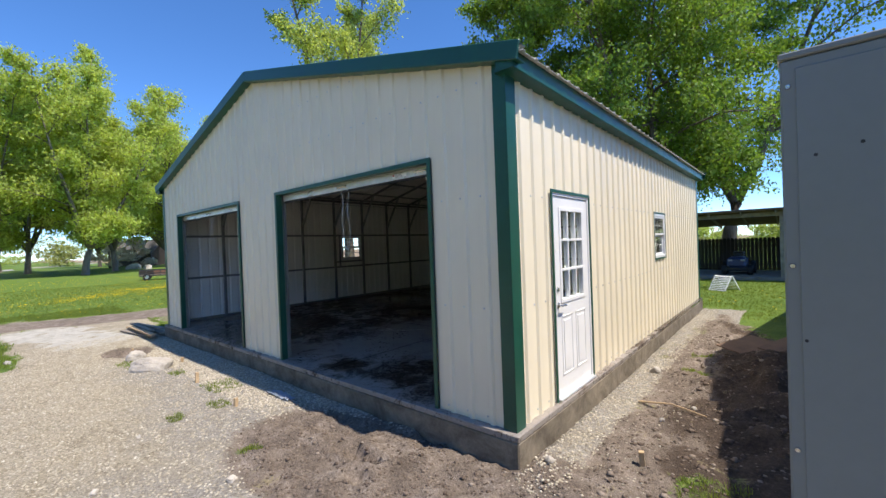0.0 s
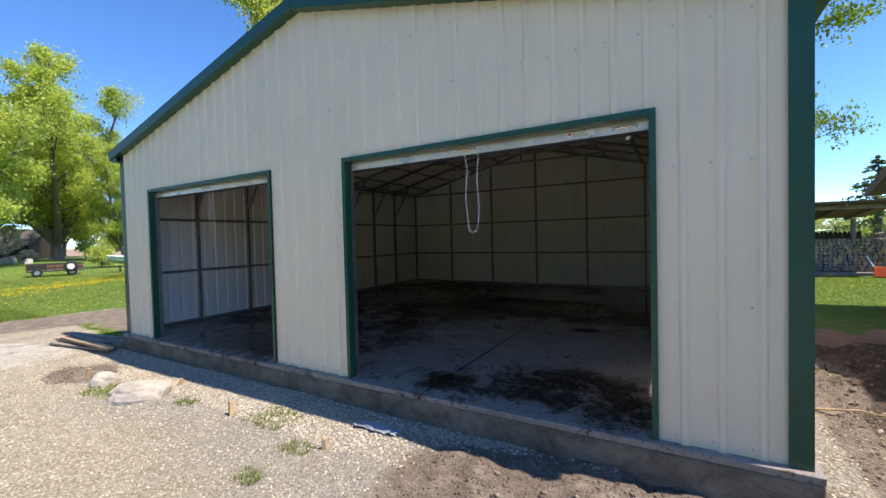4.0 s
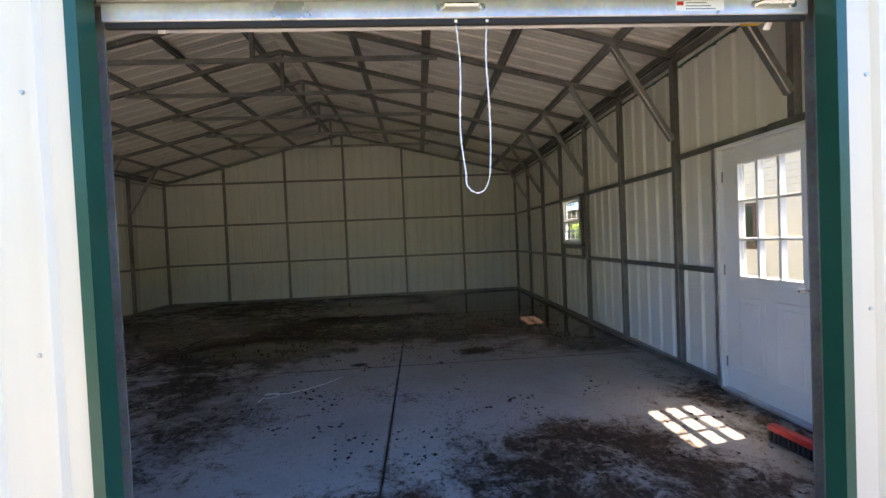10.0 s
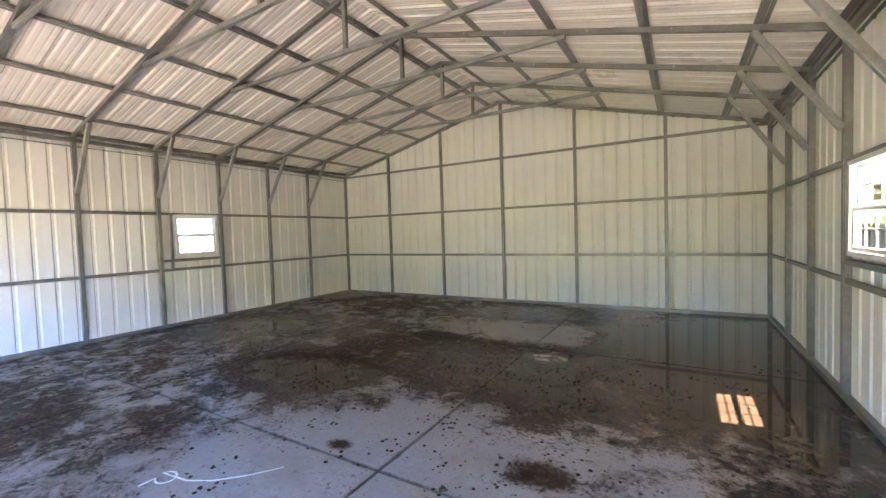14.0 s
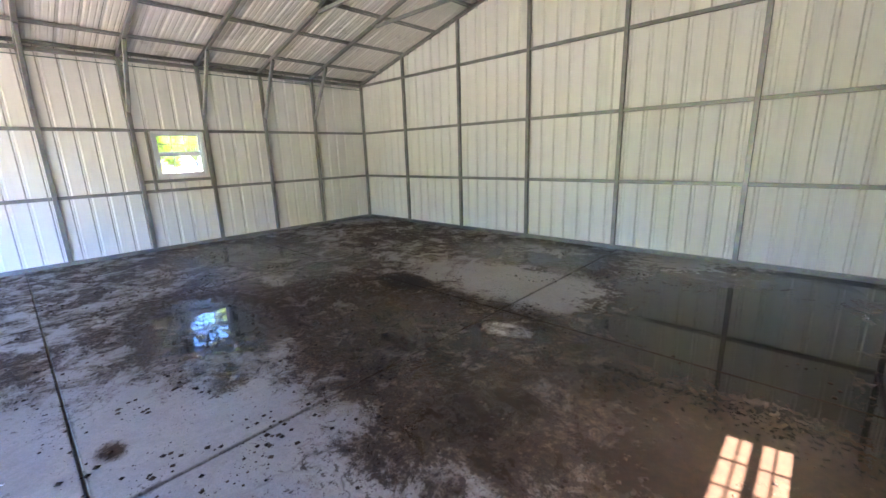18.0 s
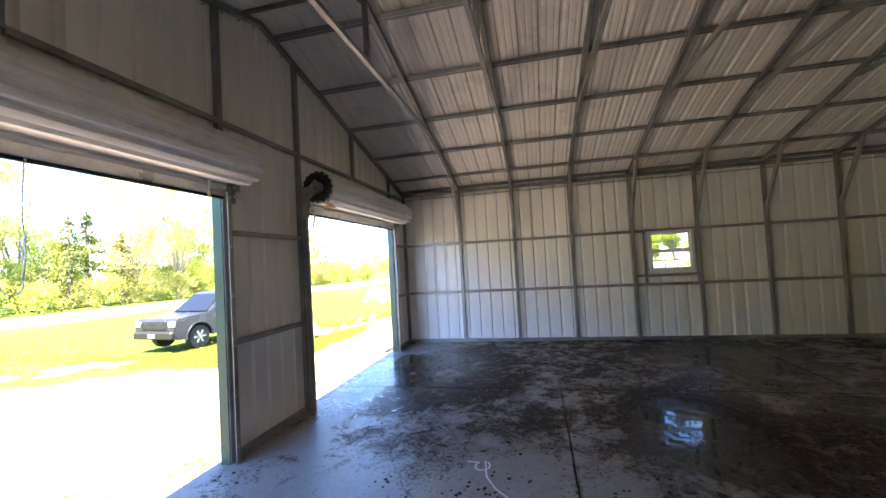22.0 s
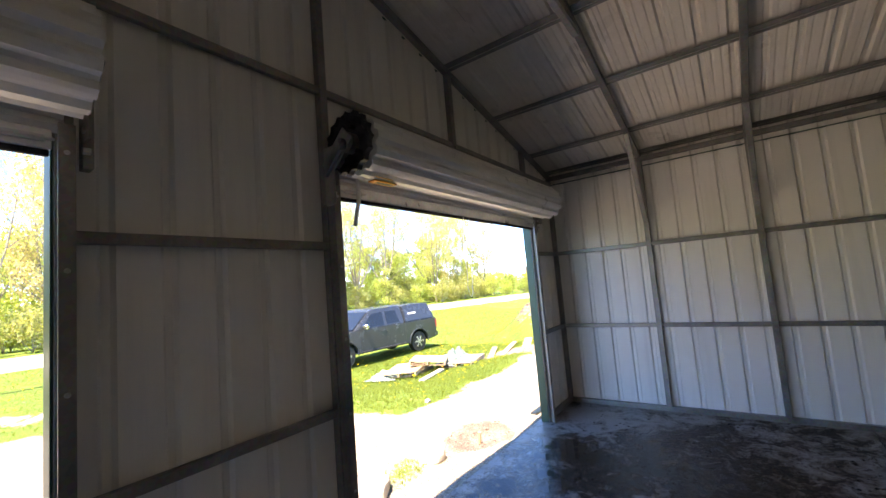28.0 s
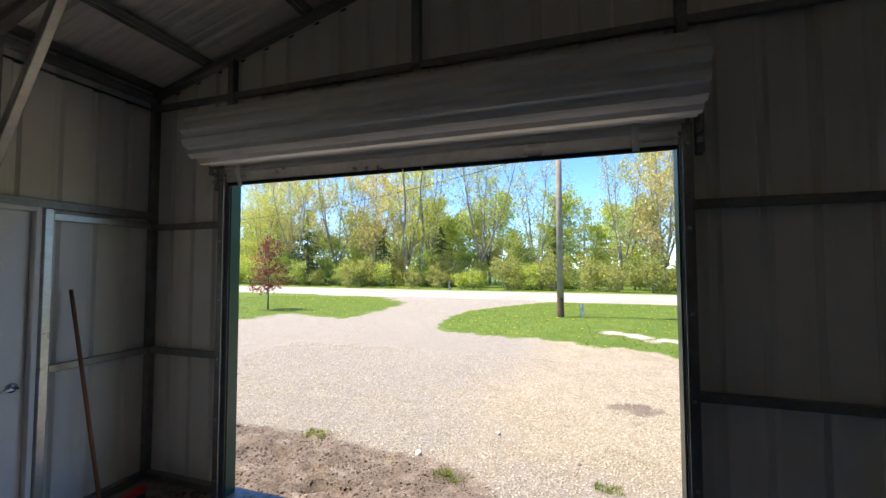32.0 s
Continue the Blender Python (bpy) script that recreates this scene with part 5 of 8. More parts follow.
                if per:
                    u = rng.uniform(0.12, 1.12, (per, 1))
                    q = np.array(o) * (1 - u) + np.array(e) * u
                    pts.append(q + rng.normal(0, 1, (per, 3)) * fuzz * min(sl, 1.6) * np.array((1, 1, 0.75)))
    return bm, np.concatenate(pts), rng


def broadleaf(name, label, seed, leafmat, barkmat, leaf, at, turn=0.0, scale=1.0, group="", corners=4, hang=0.3, **kw):
    bm, pts, rng = grow(seed, **kw)
    t = thing(name, label, "tree" if "bush" not in name and "thicket" not in name else "bush", group)
    part("trunk", bm, barkmat, t, smooth=True)
    c, s = math.cos(turn), math.sin(turn)
    wx, wy, wz = pts[:, 0] * c - pts[:, 1] * s + at[0], pts[:, 0] * s + pts[:, 1] * c + at[1], pts[:, 2] + at[2]
    clear = ~((wx > XL - 1) & (wx < XR + 1) & (wy > -1) & (wy < YB + 0.8) & (wz < 6.0))
    if not at[0]:
        clear[:] = True
    part("crown", leaf_mesh("crown", pts[clear & (pts[:, 2] > 0.05)], leaf, rng, leafmat, hang, corners), None, t)
    t.matrix_basis = Matrix.LocRotScale(at, Euler((0, 0, turn)), (scale,) * 3)
    return t


def conifer(name, label, seed, h, w, at, group=""):
    rng = np.random.default_rng(seed)
    t = thing(name, label, "tree", group)
    part("trunk", chain(B(), [(0, 0, 0), (0, 0, h * 0.5), (0, 0, h)], [w * 0.09, w * 0.05, 0.01], 7), BARK, t)
    pts = []
    for k in range(int(h * 9)):
        f = rng.uniform(0.06, 1.0)
        a = rng.uniform(0, 2 * math.pi)
        L = w * (1 - f) ** 0.85 * rng.uniform(0.65, 1.1) + 0.1
        for _ in range(34):
            u = rng.uniform(0.1, 1)
            pts.append((math.cos(a) * L * u + rng.normal(0, 0.10 * L * 0.6 + 0.03), math.sin(a) * L * u + rng.normal(0, 0.10 * L * 0.6 + 0.03), f * h - 0.22 * L * u + rng.normal(0, 0.05)))
    part("crown", leaf_mesh("crown", np.array(pts), 0.16 * h / 7, rng, NEEDLES, 0.5), None, t)
    t.matrix_basis = Matrix.Translation(at)
    return t


def gz(x, y, d=0.0):
    return (x, y, ground_z(x, y) - d)


# tall maples behind the building
broadleaf("maple_tree", "tall leafy maple in fresh green leaf behind the building", 11, LEAF_MAPLE, BARK, 0.115, gz(-2.9, 17.5, 0.1), 0.3, hang=0.5, h=19, r=0.36, base=3.6, spread=7.0, limbs=14, subs=30, per=90, leaders=3, flare=17, droop=0.42, fuzz=0.15, twig=0.014)
broadleaf("maple_tree", "tall leafy maple in fresh green leaf behind the building", 12, LEAF_MAPLE, BARK, 0.13, gz(-9.0, 17.0, 0.1), 1.3, hang=0.5, h=17, r=0.32, base=5.0, spread=4.8, limbs=11, subs=20, per=70, leaders=3, flare=16, droop=0.3, fuzz=0.2, twig=0.014)
broadleaf("maple_tree", "leafy maple with drooping branches over the lean-to", 13, LEAF_MAPLE, BARK, 0.125, gz(-0.6, 21.9, 0.1), 2.1, hang=0.5, h=19, r=0.36, base=4.2, spread=7.6, limbs=12, subs=26, per=80, leaders=3, flare=24, droop=0.5, fuzz=0.15, twig=0.014)
broadleaf("maple_tree", "lighter green maple with an open crown", 14, LEAF_FIELD, BARK, 0.15, gz(-20.5, 13.5, 0.1), 0.0, h=20.5, r=0.32, base=6.5, spread=4.2, limbs=12, subs=18, per=70, leaders=3, flare=18, droop=0.1, fuzz=0.22, twig=0.014)
# old trees on the far side of the lawn
ft = broadleaf("shade_tree", "old spreading shade tree in light green leaf on the lawn", 21, LEAF_LAWN, BARK_LAWN, 0.25, gz(-57, 5.2, 0.2), 0.4, group="lawn trees", corners=3, h=26, r=0.36, base=3.6, spread=5.4, limbs=13, subs=20, per=44, leaders=5, flare=24, droop=0.18, fuzz=0.40, twig=0.02)
for x, y, s, a in ((-60, -2.0, 0.9, 3.1), (-66.7, 9.6, 0.95, 4.4), (-52, -9.0, 0.85, 1.2), (-76, 2, 1.0, 5.2), (-95, 25, 0.9, 0.8), (-66, 22.5, 0.62, 2.9), (-104, 14, 0.9, 1.9), (-95, 0, 0.9, 2.5)):
    copy_thing(ft, Matrix.LocRotScale(gz(x, y, 0.2), Euler((0, 0, a)), (s, s, s)))
broadleaf("shade_tree", "very old shade tree with a thick forked trunk behind the trailer", 25, LEAF_LAWN, BARK_LAWN, 0.25, gz(-76.6, 18.7, 0.2), 2.0, group="lawn trees", corners=3, h=26, r=0.78, base=3.0, spread=8.0, limbs=13, subs=22, per=50, leaders=6, flare=36, droop=0.22, fuzz=0.40, twig=0.02)
st = broadleaf("blossom_tree", "small tree white with spring blossom", 22, LEAF_WHITE, BARK, 0.35, gz(-86.5, 12.5, 0.1), 0.0, group="blossom trees", corners=3, h=6, r=0.15, base=1.0, spread=3.0, limbs=10, subs=8, per=30)
copy_thing(st, Matrix.LocRotScale(gz(-89.7, 16.7, 0.1), Euler((0, 0, 1)), (1.2, 1.2, 1.0)))

GB = dict(group="lawn shrubs", corners=3)
broadleaf("lawn_bush", "upright fresh green shrub at the far edge of the lawn", 23, LEAF_FRESH, BARK, 0.22, gz(-80, 23.0, 0.1), 0.5, h=4.6, r=0.07, base=0.7, spread=1.7, limbs=8, subs=7, per=16, leaders=4, flare=16, fuzz=0.4, **GB)
broadleaf("lawn_bush", "low rounded green shrub behind the trailer on the lawn", 24, LEAF_FRESH, BARK, 0.14, gz(-46.5, 13.0, 0.1), 1.5, h=1.7, r=0.04, base=0.2, spread=1.1, limbs=7, subs=6, per=16, leaders=4, flare=38, fuzz=0.3, **GB)

# woods beyond the road: a few kinds, repeated along the verge
RT = dict(group="roadside trees", corners=3)
kinds = [
    broadleaf("roadside_tree", "tall slender tree in thin yellow-green leaf beyond the road", 31, LEAF_YELLOW, BARK_PALE, 0.15, (0, 0, 0), h=14.5, r=0.15, base=2.6, spread=4.4, limbs=10, subs=9, per=25, leaders=4, flare=26, up=36, droop=0.05, fuzz=0.30, twig=0.013, **RT),
    broadleaf("roadside_tree", "fresh green young tree beyond the road", 32, LEAF_FRESH, BARK_PALE, 0.14, (0, 0, 0), h=10, r=0.12, base=1.0, spread=3.0, limbs=26, subs=7, per=22, droop=0.05, fuzz=0.28, top=0.15, twig=0.012, **RT),
    broadleaf("roadside_tree", "tree with thin buff budding leaf beyond the road", 33, LEAF_BUFF, BARK_PALE, 0.15, (0, 0, 0), h=12, r=0.17, base=2.0, spread=4.2, limbs=10, subs=9, per=24, leaders=4, flare=32, up=34, droop=0.06, fuzz=0.32, twig=0.013, **RT),
    broadleaf("roadside_tree", "tall bare-limbed tree with sparse new leaf beyond the road", 34, LEAF_FIELD, BARK_PALE, 0.13, (0, 0, 0), h=14, r=0.16, base=2.4, spread=4.2, limbs=10, subs=10, per=12, leaders=4, flare=25, up=38, droop=0.02, fuzz=0.26, twig=0.014, **RT),
]
TK = dict(group="scrub", corners=3)
bushes = [
    broadleaf("scrub_bush", "olive-green scrub bush at the edge of the woods", 41, LEAF_OLIVE, BARK_PALE, 0.17, (0, 0, 0), h=3.0, r=0.035, base=0.3, spread=1.9, limbs=6, subs=7, per=12, leaders=4, flare=30, fuzz=0.45, up=36, **TK),
    broadleaf("scrub_bush", "yellow-green scrub bush at the edge of the woods", 42, LEAF_FIELD, BARK_PALE, 0.17, (0, 0, 0), h=3.6, r=0.035, base=0.3, spread=1.9, limbs=6, subs=7, per=12, leaders=4, flare=28, fuzz=0.45, up=36, **TK),
    broadleaf("scrub_bush", "green scrub bush at the edge of the woods", 43, LEAF_FRESH, BARK_PALE, 0.17, (0, 0, 0), h=2.6, r=0.035, base=0.3, spread=1.9, limbs=6, subs=7, per=12, leaders=4, flare=30, fuzz=0.45, up=36, **TK),
]
thickets = [
    broadleaf("thicket", "tall olive and bare-twigged thicket deep in the woods", 44, LEAF_OLIVE, BARK_PALE, 0.18, (0, 0, 0), h=6.4, r=0.05, base=0.5, spread=2.7, limbs=9, subs=6, per=22, leaders=4, flare=20, fuzz=0.5, up=40, **TK),
    broadleaf("thicket", "tall yellow-green leafy thicket deep in the woods", 45, LEAF_FIELD, BARK_PALE, 0.18, (0, 0, 0), h=7.0, r=0.05, base=0.5, spread=2.6, limbs=9, subs=6, per=22, leaders=4, flare=18, fuzz=0.5, up=42, **TK),
    broadleaf("thicket", "tall budding buff thicket deep in the woods", 46, LEAF_BUFF, BARK_PALE, 0.18, (0, 0, 0), h=6.0, r=0.05, base=0.5, spread=2.6, limbs=9, subs=6, per=18, leaders=4, flare=20, fuzz=0.5, up=42, **TK),
]


def road_y(x):
    return float(road_near(x)) - ROAD_W


rng_row = random.Random(5)
used = set()


def plant(src, x, y, s):
    m = Matrix.LocRotScale(gz(x, y, 0.25), Euler((0, 0, rng_row.uniform(0, 6.28))), (s, s, s * rng_row.uniform(0.95, 1.12)))
    if src.name not in used:
        used.add(src.name)
        src.matrix_basis = m
    else:
        copy_thing(src, m)


x = -60.0
while x < 75:
    for row, off in ((0, 6.5), (1, 13)):
        k = rng_row.choices((0, 1, 2, 3), (5, 2, 3, 4))[0]
        plant(kinds[k], x + rng_row.uniform(-1.8, 1.8), road_y(x) - off - rng_row.uniform(-1.5, 2.5), rng_row.uniform(0.82, 1.15) * (1.0 + 0.06 * row) * (0.8 if k == 1 else 1.0))
    x += rng_row.uniform(4.6, 7.6)
x = -62.0
while x < 80:
    for off, big in ((8.5, 0.72), (14.5, 1.0), (22.0, 1.3)):
        plant(thickets[rng_row.choices((0, 1, 2), (4, 4, 2))[0]], x + rng_row.uniform(-1.3, 1.3), road_y(x) - off - rng_row.uniform(-1.5, 2.5), big * rng_row.uniform(0.75, 1.15))
    x += 3.1
x = -64.0
while x < 70:
    for off in (3.4, 6.5):
        plant(bushes[rng_row.choices((0, 1, 2), (4, 3, 2))[0]], x + rng_row.uniform(-0.9, 0.9), road_y(x) - off - rng_row.uniform(-0.6, 1.2), rng_row.uniform(0.6, 1.05) * (1 + 0.028 * off))
    x += 2.6
cf = conifer("spruce_tree", "dark green spruce among the roadside trees", 51, 9.0, 3.6, gz(30, road_y(30) - 6.0, 0.1), "spruces")
for x, off, s in ((-18.8, 6.2, 0.92), (-31.9, 6, 0.8), (-1.5, 9, 0.75), (-28, 6, 0.9), (-30.5, 8, 1.0), (20, 9, 0.8), (38, 9, 1.0), (12, 9, 0.8), (-43, 8, 0.7)):
    copy_thing(cf, Matrix.LocRotScale(gz(x, road_y(x) - off, 0.1), Euler((0, 0, x)), (s, s, s)))
for x, y, s in ((13.5, 43, 0.85), (17.0, 45, 0.95), (21, 44, 0.9)):
    copy_thing(cf, Matrix.LocRotScale(gz(x, y, 0.1), Euler((0, 0, x)), (s * 1.4, s * 1.4, s)))
broadleaf("purple_sapling", "slim sapling with purple spring leaves on the verge", 61, LEAF_PURPLE, BARK, 0.11, gz(11.7, -14.6, 0.05), h=3.4, r=0.035, base=1.2, spread=1.0, limbs=14, subs=7, per=12, fuzz=0.25, top=0.5, twig=0.006)

# thin hedgerows and copses on the horizon
far = random.Random(9)
for k in range(46):
    a = far.uniform(-0.35, 0.42) if k < 30 else far.uniform(1.2, 3.3)
    d = far.uniform(150, 260)
    x, y = -d * math.cos(a) if k < 30 else 10 - d * math.cos(a), d * math.sin(a) if k < 30 else 10 + d * math.sin(a) * 0.7
    s = far.uniform(1.6, 3.2)
    copy_thing(bushes[far.randrange(3)], Matrix.LocRotScale(gz(x, y, 0.5), Euler((0, 0, far.uniform(0, 6))), (s * 1.9, s * 1.9, s)))
for k in range(34):
    s = far.uniform(1.1, 1.9)
    copy_thing(bushes[far.randrange(3)], Matrix.LocRotScale(gz(-48 + 3.3 * k + far.uniform(-1, 1), far.uniform(58, 84), 0.4), Euler((0, 0, far.uniform(0, 6))), (s * 1.3, s * 1.3, s)))
for x, y, s in ((-150, -58, 0.8), (-164, -66, 0.9), (-190, -60, 1.0), (-205, -40, 0.9), (-180, -30, 0.7), (-210, -80, 1.0), (-125, -66, 0.6)):
    copy_thing(kinds[1], Matrix.LocRotScale(gz(x, y, 0.3), Euler((0, 0, x)), (s * 1.6, s * 1.6, s)))
for k in range(44):
    a, d = far.uniform(0.12, 0.85), far.uniform(170, 280)
    s = far.uniform(1.0, 1.9)
    copy_thing(bushes[far.randrange(3)], Matrix.LocRotScale(gz(-d * math.cos(a), -d * math.sin(a) - 4, 0.5), Euler((0, 0, far.uniform(0, 6))), (s * 2.1, s * 2.1, s)))


# ---- outdoor things ----
WOOD_RAW = plain("raw_pine", (0.48, 0.34, 0.20), 0.75, 0, 0.25, 5, 60, 0.3)
WOOD_GREY = plain("weathered_wood", (0.27, 0.23, 0.19), 0.85, 0, 0.3, 5, 60, 0.4)
WOOD_DARK = plain("dark_stained_wood", (0.034, 0.024, 0.018), 0.8, 0, 0.35, 5, 60, 0.4)
ROCK = plain("pale_limestone", (0.44, 0.40, 0.35), 0.85, 0, 0.3, 4, 40, 0.9)
TARP = plain("grey_green_tarp", (0.13, 0.18, 0.15), 0.5, 0, 0.25, 6, 60, 0.2)
PLY = plain("plywood_sheathing", (0.42, 0.26, 0.14), 0.8, 0, 0.25, 3, 50, 0.3)
PLY_OLD = plain("dark_weathered_plywood", (0.17, 0.105, 0.068), 0.85, 0, 0.3, 3, 50, 0.3)
SIDING = plain("cream_vinyl_siding", (0.72, 0.69, 0.61), 0.55, 0, 0.05, 2, 40, 0.08)
BROWN = plain("brown_fascia", (0.10, 0.06, 0.042), 0.6, 0, 0.2, 4, 50, 0.1)
SHINGLE = plain("grey_shingles", (0.13, 0.12, 0.115), 0.95, 0, 0.3, 5, 60, 0.6)
CABINET = plain("grey_steel_cabinet", (0.195, 0.205, 0.195), 0.34, 0.0, 0.06, 1.5, 30, 0.04)
TRUCK = plain("grey_metallic_paint", (0.055, 0.066, 0.078), 0.24, 0.45, 0.08, 3, 60, 0.0)
BLACKP = plain("black_plastic", (0.018, 0.018, 0.019), 0.5, 0, 0.2, 8, 80, 0.1)
DARK_GLASS = plain("tinted_glass", (0.012, 0.016, 0.02), 0.05, 0, 0.1, 5, 60, 0.0)
ALLOY = plain("alloy_rim", (0.45, 0.46, 0.47), 0.3, 0.8, 0.1, 6, 60, 0.0)
REDP = plain("red_paint", (0.45, 0.012, 0.015), 0.4, 0, 0.15, 5, 50, 0.05)
ORANGE = plain("orange_paint", (0.80, 0.10, 0.015), 0.4, 0, 0.12, 5, 50, 0.05)
BLUEP = plain("dark_blue_paint", (0.03, 0.05, 0.13), 0.35, 0, 0.15, 5, 50, 0.05)
RUST_BOARD = plain("rusty_boards", (0.20, 0.095, 0.065), 0.85, 0, 0.35, 3, 30, 0.2)
BOAT_GREEN = plain("pale_green_paint", (0.40, 0.52, 0.46), 0.4, 0, 0.1, 2, 30, 0.05)
BARN_RED = plain("barn_red_paint", (0.22, 0.085, 0.07), 0.8, 0, 0.2, 2, 20, 0.1)
POLE_FOOT = plain("creosoted_wood", (0.15, 0.092, 0.055), 0.85, 0, 0.4, 3, 40, 0.5)
POLE = plain("weathered_pole", (0.33, 0.28, 0.22), 0.85, 0, 0.25, 3, 40, 0.5)
LAMP = plain("clear_lens", (0.36, 0.38, 0.40), 0.1, 0, 0.05, 5, 50, 0.0)


def stone(name, label, at, size, seed, category="rock", mater=ROCK, group=""):
    bm = B()
    bmesh.ops.create_icosphere(bm, subdivisions=3, radius=1.0)
    for v in bm.verts:
        n1 = noise.noise(v.co * 1.1 + Vector((seed, 0, 0))) * 0.24 + noise.noise(v.co * 3 + Vector((0, seed, 0))) * 0.07
        c = Vector((math.copysign(abs(v.co.x) ** 0.7, v.co.x), math.copysign(abs(v.co.y) ** 0.7, v.co.y), math.copysign(abs(v.co.z) ** 0.75, v.co.z)))
        v.co = Vector((c.x * size[0], c.y * size[1], c.z * size[2])) * (0.85 + n1)
    ob = new(name, mesh_of(name, bm, mater))
    ob.matrix_basis = Matrix.Translation(at) @ pose(0, 0, 0, 4 * seed, 3 * seed, 40 * seed)
    return tagged(ob, label, category, group)


stone("boulder", "pale flat-topped limestone boulder on the gravel", gz(-6.38, -1.08, -0.05), (0.36, 0.25, 0.16), 1)
stone("boulder", "small rounded pale boulder beside a larger one", gz(-7.42, -1.05, -0.05), (0.17, 0.14, 0.12), 2)
stone("rock", "pale fist-sized rock on the drive", gz(-1.78, -1.62, -0.01), (0.05, 0.04, 0.03), 3)
for i, (x, y, s) in enumerate(((-9.3, -2.6, 0.07), (-8.2, -3.4, 0.05), (-5.5, -2.9, 0.05), (-2.5, -2.4, 0.035), (-3.4, -1.9, 0.03), (0.6, -0.9, 0.05), (0.25, 0.12, 0.05), (1.0, 2.0, 0.04), (0.35, 3.2, 0.08), (0.8, 1.5, 0.03))):
    stone("rock", "pale loose stone lying on the ground", gz(x, y, -s * 0.3), (s, s * 0.8, s * 0.7), 5 + i, group="loose stones")


def stake(x, y, h, label="sawn wooden survey stake driven into the ground", lean=3):
    bm = box(B(), -0.022, 0.022, -0.02, 0.02, -0.2, h, 0.003)
    ob = tagged(new("stake", mesh_of("stake", bm, WOOD_RAW)), label, "stake", "stakes")
    ob.matrix_basis = Matrix.Translation(gz(x, y)) @ pose(0, 0, 0, lean, -lean, 20 * x)


stake(-4.87, -0.87, 0.15)
stake(-3.43, -0.91, 0.10)
stake(0.84, 0.61, 0.12)
stake(-8.30, -0.95, 0.17, lean=8)
stake(-6.35, -0.62, 0.08)

lp = thing("lumber_pile", "stack of weathered boards lying beside the slab", "lumber", at=gz(-9.9, -0.25))
rb = random.Random(3)
for i in range(7):
    a = rb.uniform(-0.22, 0.12)
    x0, y0 = -10.1 + rb.uniform(-0.3, 0.3), -0.42 + 0.11 * (i % 4) + rb.uniform(-0.04, 0.04)
    z0 = ground_z(-9.9, -0.25) + 0.03 + 0.045 * (i // 4) + 0.012 * i
    L = rb.uniform(0.7, 1.05)
    part("board", beam(B(), (x0 - L, y0 + a * L, z0), (x0 + L, y0 - a * L, z0 + 0.015), 0.10, 0.036, (0, 0, 1), 0.003), WOOD_RAW if i % 3 == 1 else WOOD_GREY, lp)

# crumpled plastic scrap by the slab
def scrap(name, label, at, w, d, mater, seed, h=0.03, category="litter", turn=0.0):
    bm = B()
    n = 14
    g = [[bm.verts.new((w * (i / n - 0.5) * (1 + 0.15 * noise.noise((i * 0.4, j * 0.3, seed))), d * (j / n - 0.5) + 0.06 * w * noise.noise((i * 0.35, seed, j * 0.2)), h * (0.5 + abs(noise.noise((i * 0.6 + seed, j * 0.6, 1.5))) * 1.6))) for j in range(n + 1)] for i in range(n + 1)]
    for i in range(n):
        for j in range(n):
            bm.faces.new((g[i][j], g[i + 1][j], g[i + 1][j + 1], g[i][j + 1]))
    ob = new(name, mesh_of(name, bm, mater, smooth=True))
    sol = ob.modifiers.new("thickness", "SOLIDIFY")
    sol.thickness = 0.003
    ob.matrix_basis = Matrix.Translation(at) @ pose(0, 0, 0, 0, 0, turn)
    return tagged(ob, label, category)


GREY_PLASTIC = plain("grey_plastic_film", (0.30, 0.34, 0.40), 0.4, 0, 0.2, 8, 60, 0.1)
scrap("plastic_scrap", "crumpled grey plastic scrap on the gravel", gz(-3.25, -0.42, 0.0), 0.5, 0.12, GREY_PLASTIC, 2.2)


# grey steel door panel near the start
def door_panel():
    x0, x1, y0, y1, z0, z1 = 1.80, 2.95, -1.40, -1.335, ground_z(2.3, -1.4) - 0.03, 2.13
    c = thing("steel_panel", "tall grey painted sheet-steel door panel with riveted edges", "panel", at=((x0 + x1) / 2, (y0 + y1) / 2, z0))
    part("body", box(B(), x0, x1, y0, y1, z0, z1, 0.006), CABINET, c)
    part("front_sheet", box(B(), x0 + 0.035, x1 - 0.035, y0 - 0.004, y0 + 0.002, z0 + 0.03, z1 - 0.03, 0.002), CABINET, c)
    part("top_flange", box(B(), x0 - 0.004, x1 + 0.004, y0 - 0.006, y1 + 0.004, z1, z1 + 0.02, 0.004), CABINET, c)
    for z in (0.42, 0.97, 1.52, 2.05):
        part("rivet", rod(B(), (x0 + 0.018, y0 + 0.001, z), (x0 + 0.018, y0 - 0.006, z), 0.009, 0.006, 10), CHROME, c)
    for x, z in ((x0 + 0.075, 1.84), (x0 + 0.17, 1.86), (x0 + 0.045, 1.30)):
        part("screw_hole", rod(B(), (x, y0 + 0.001, z), (x, y0 - 0.0048, z), 0.005, None, 8), BLACKP, c)


door_panel()


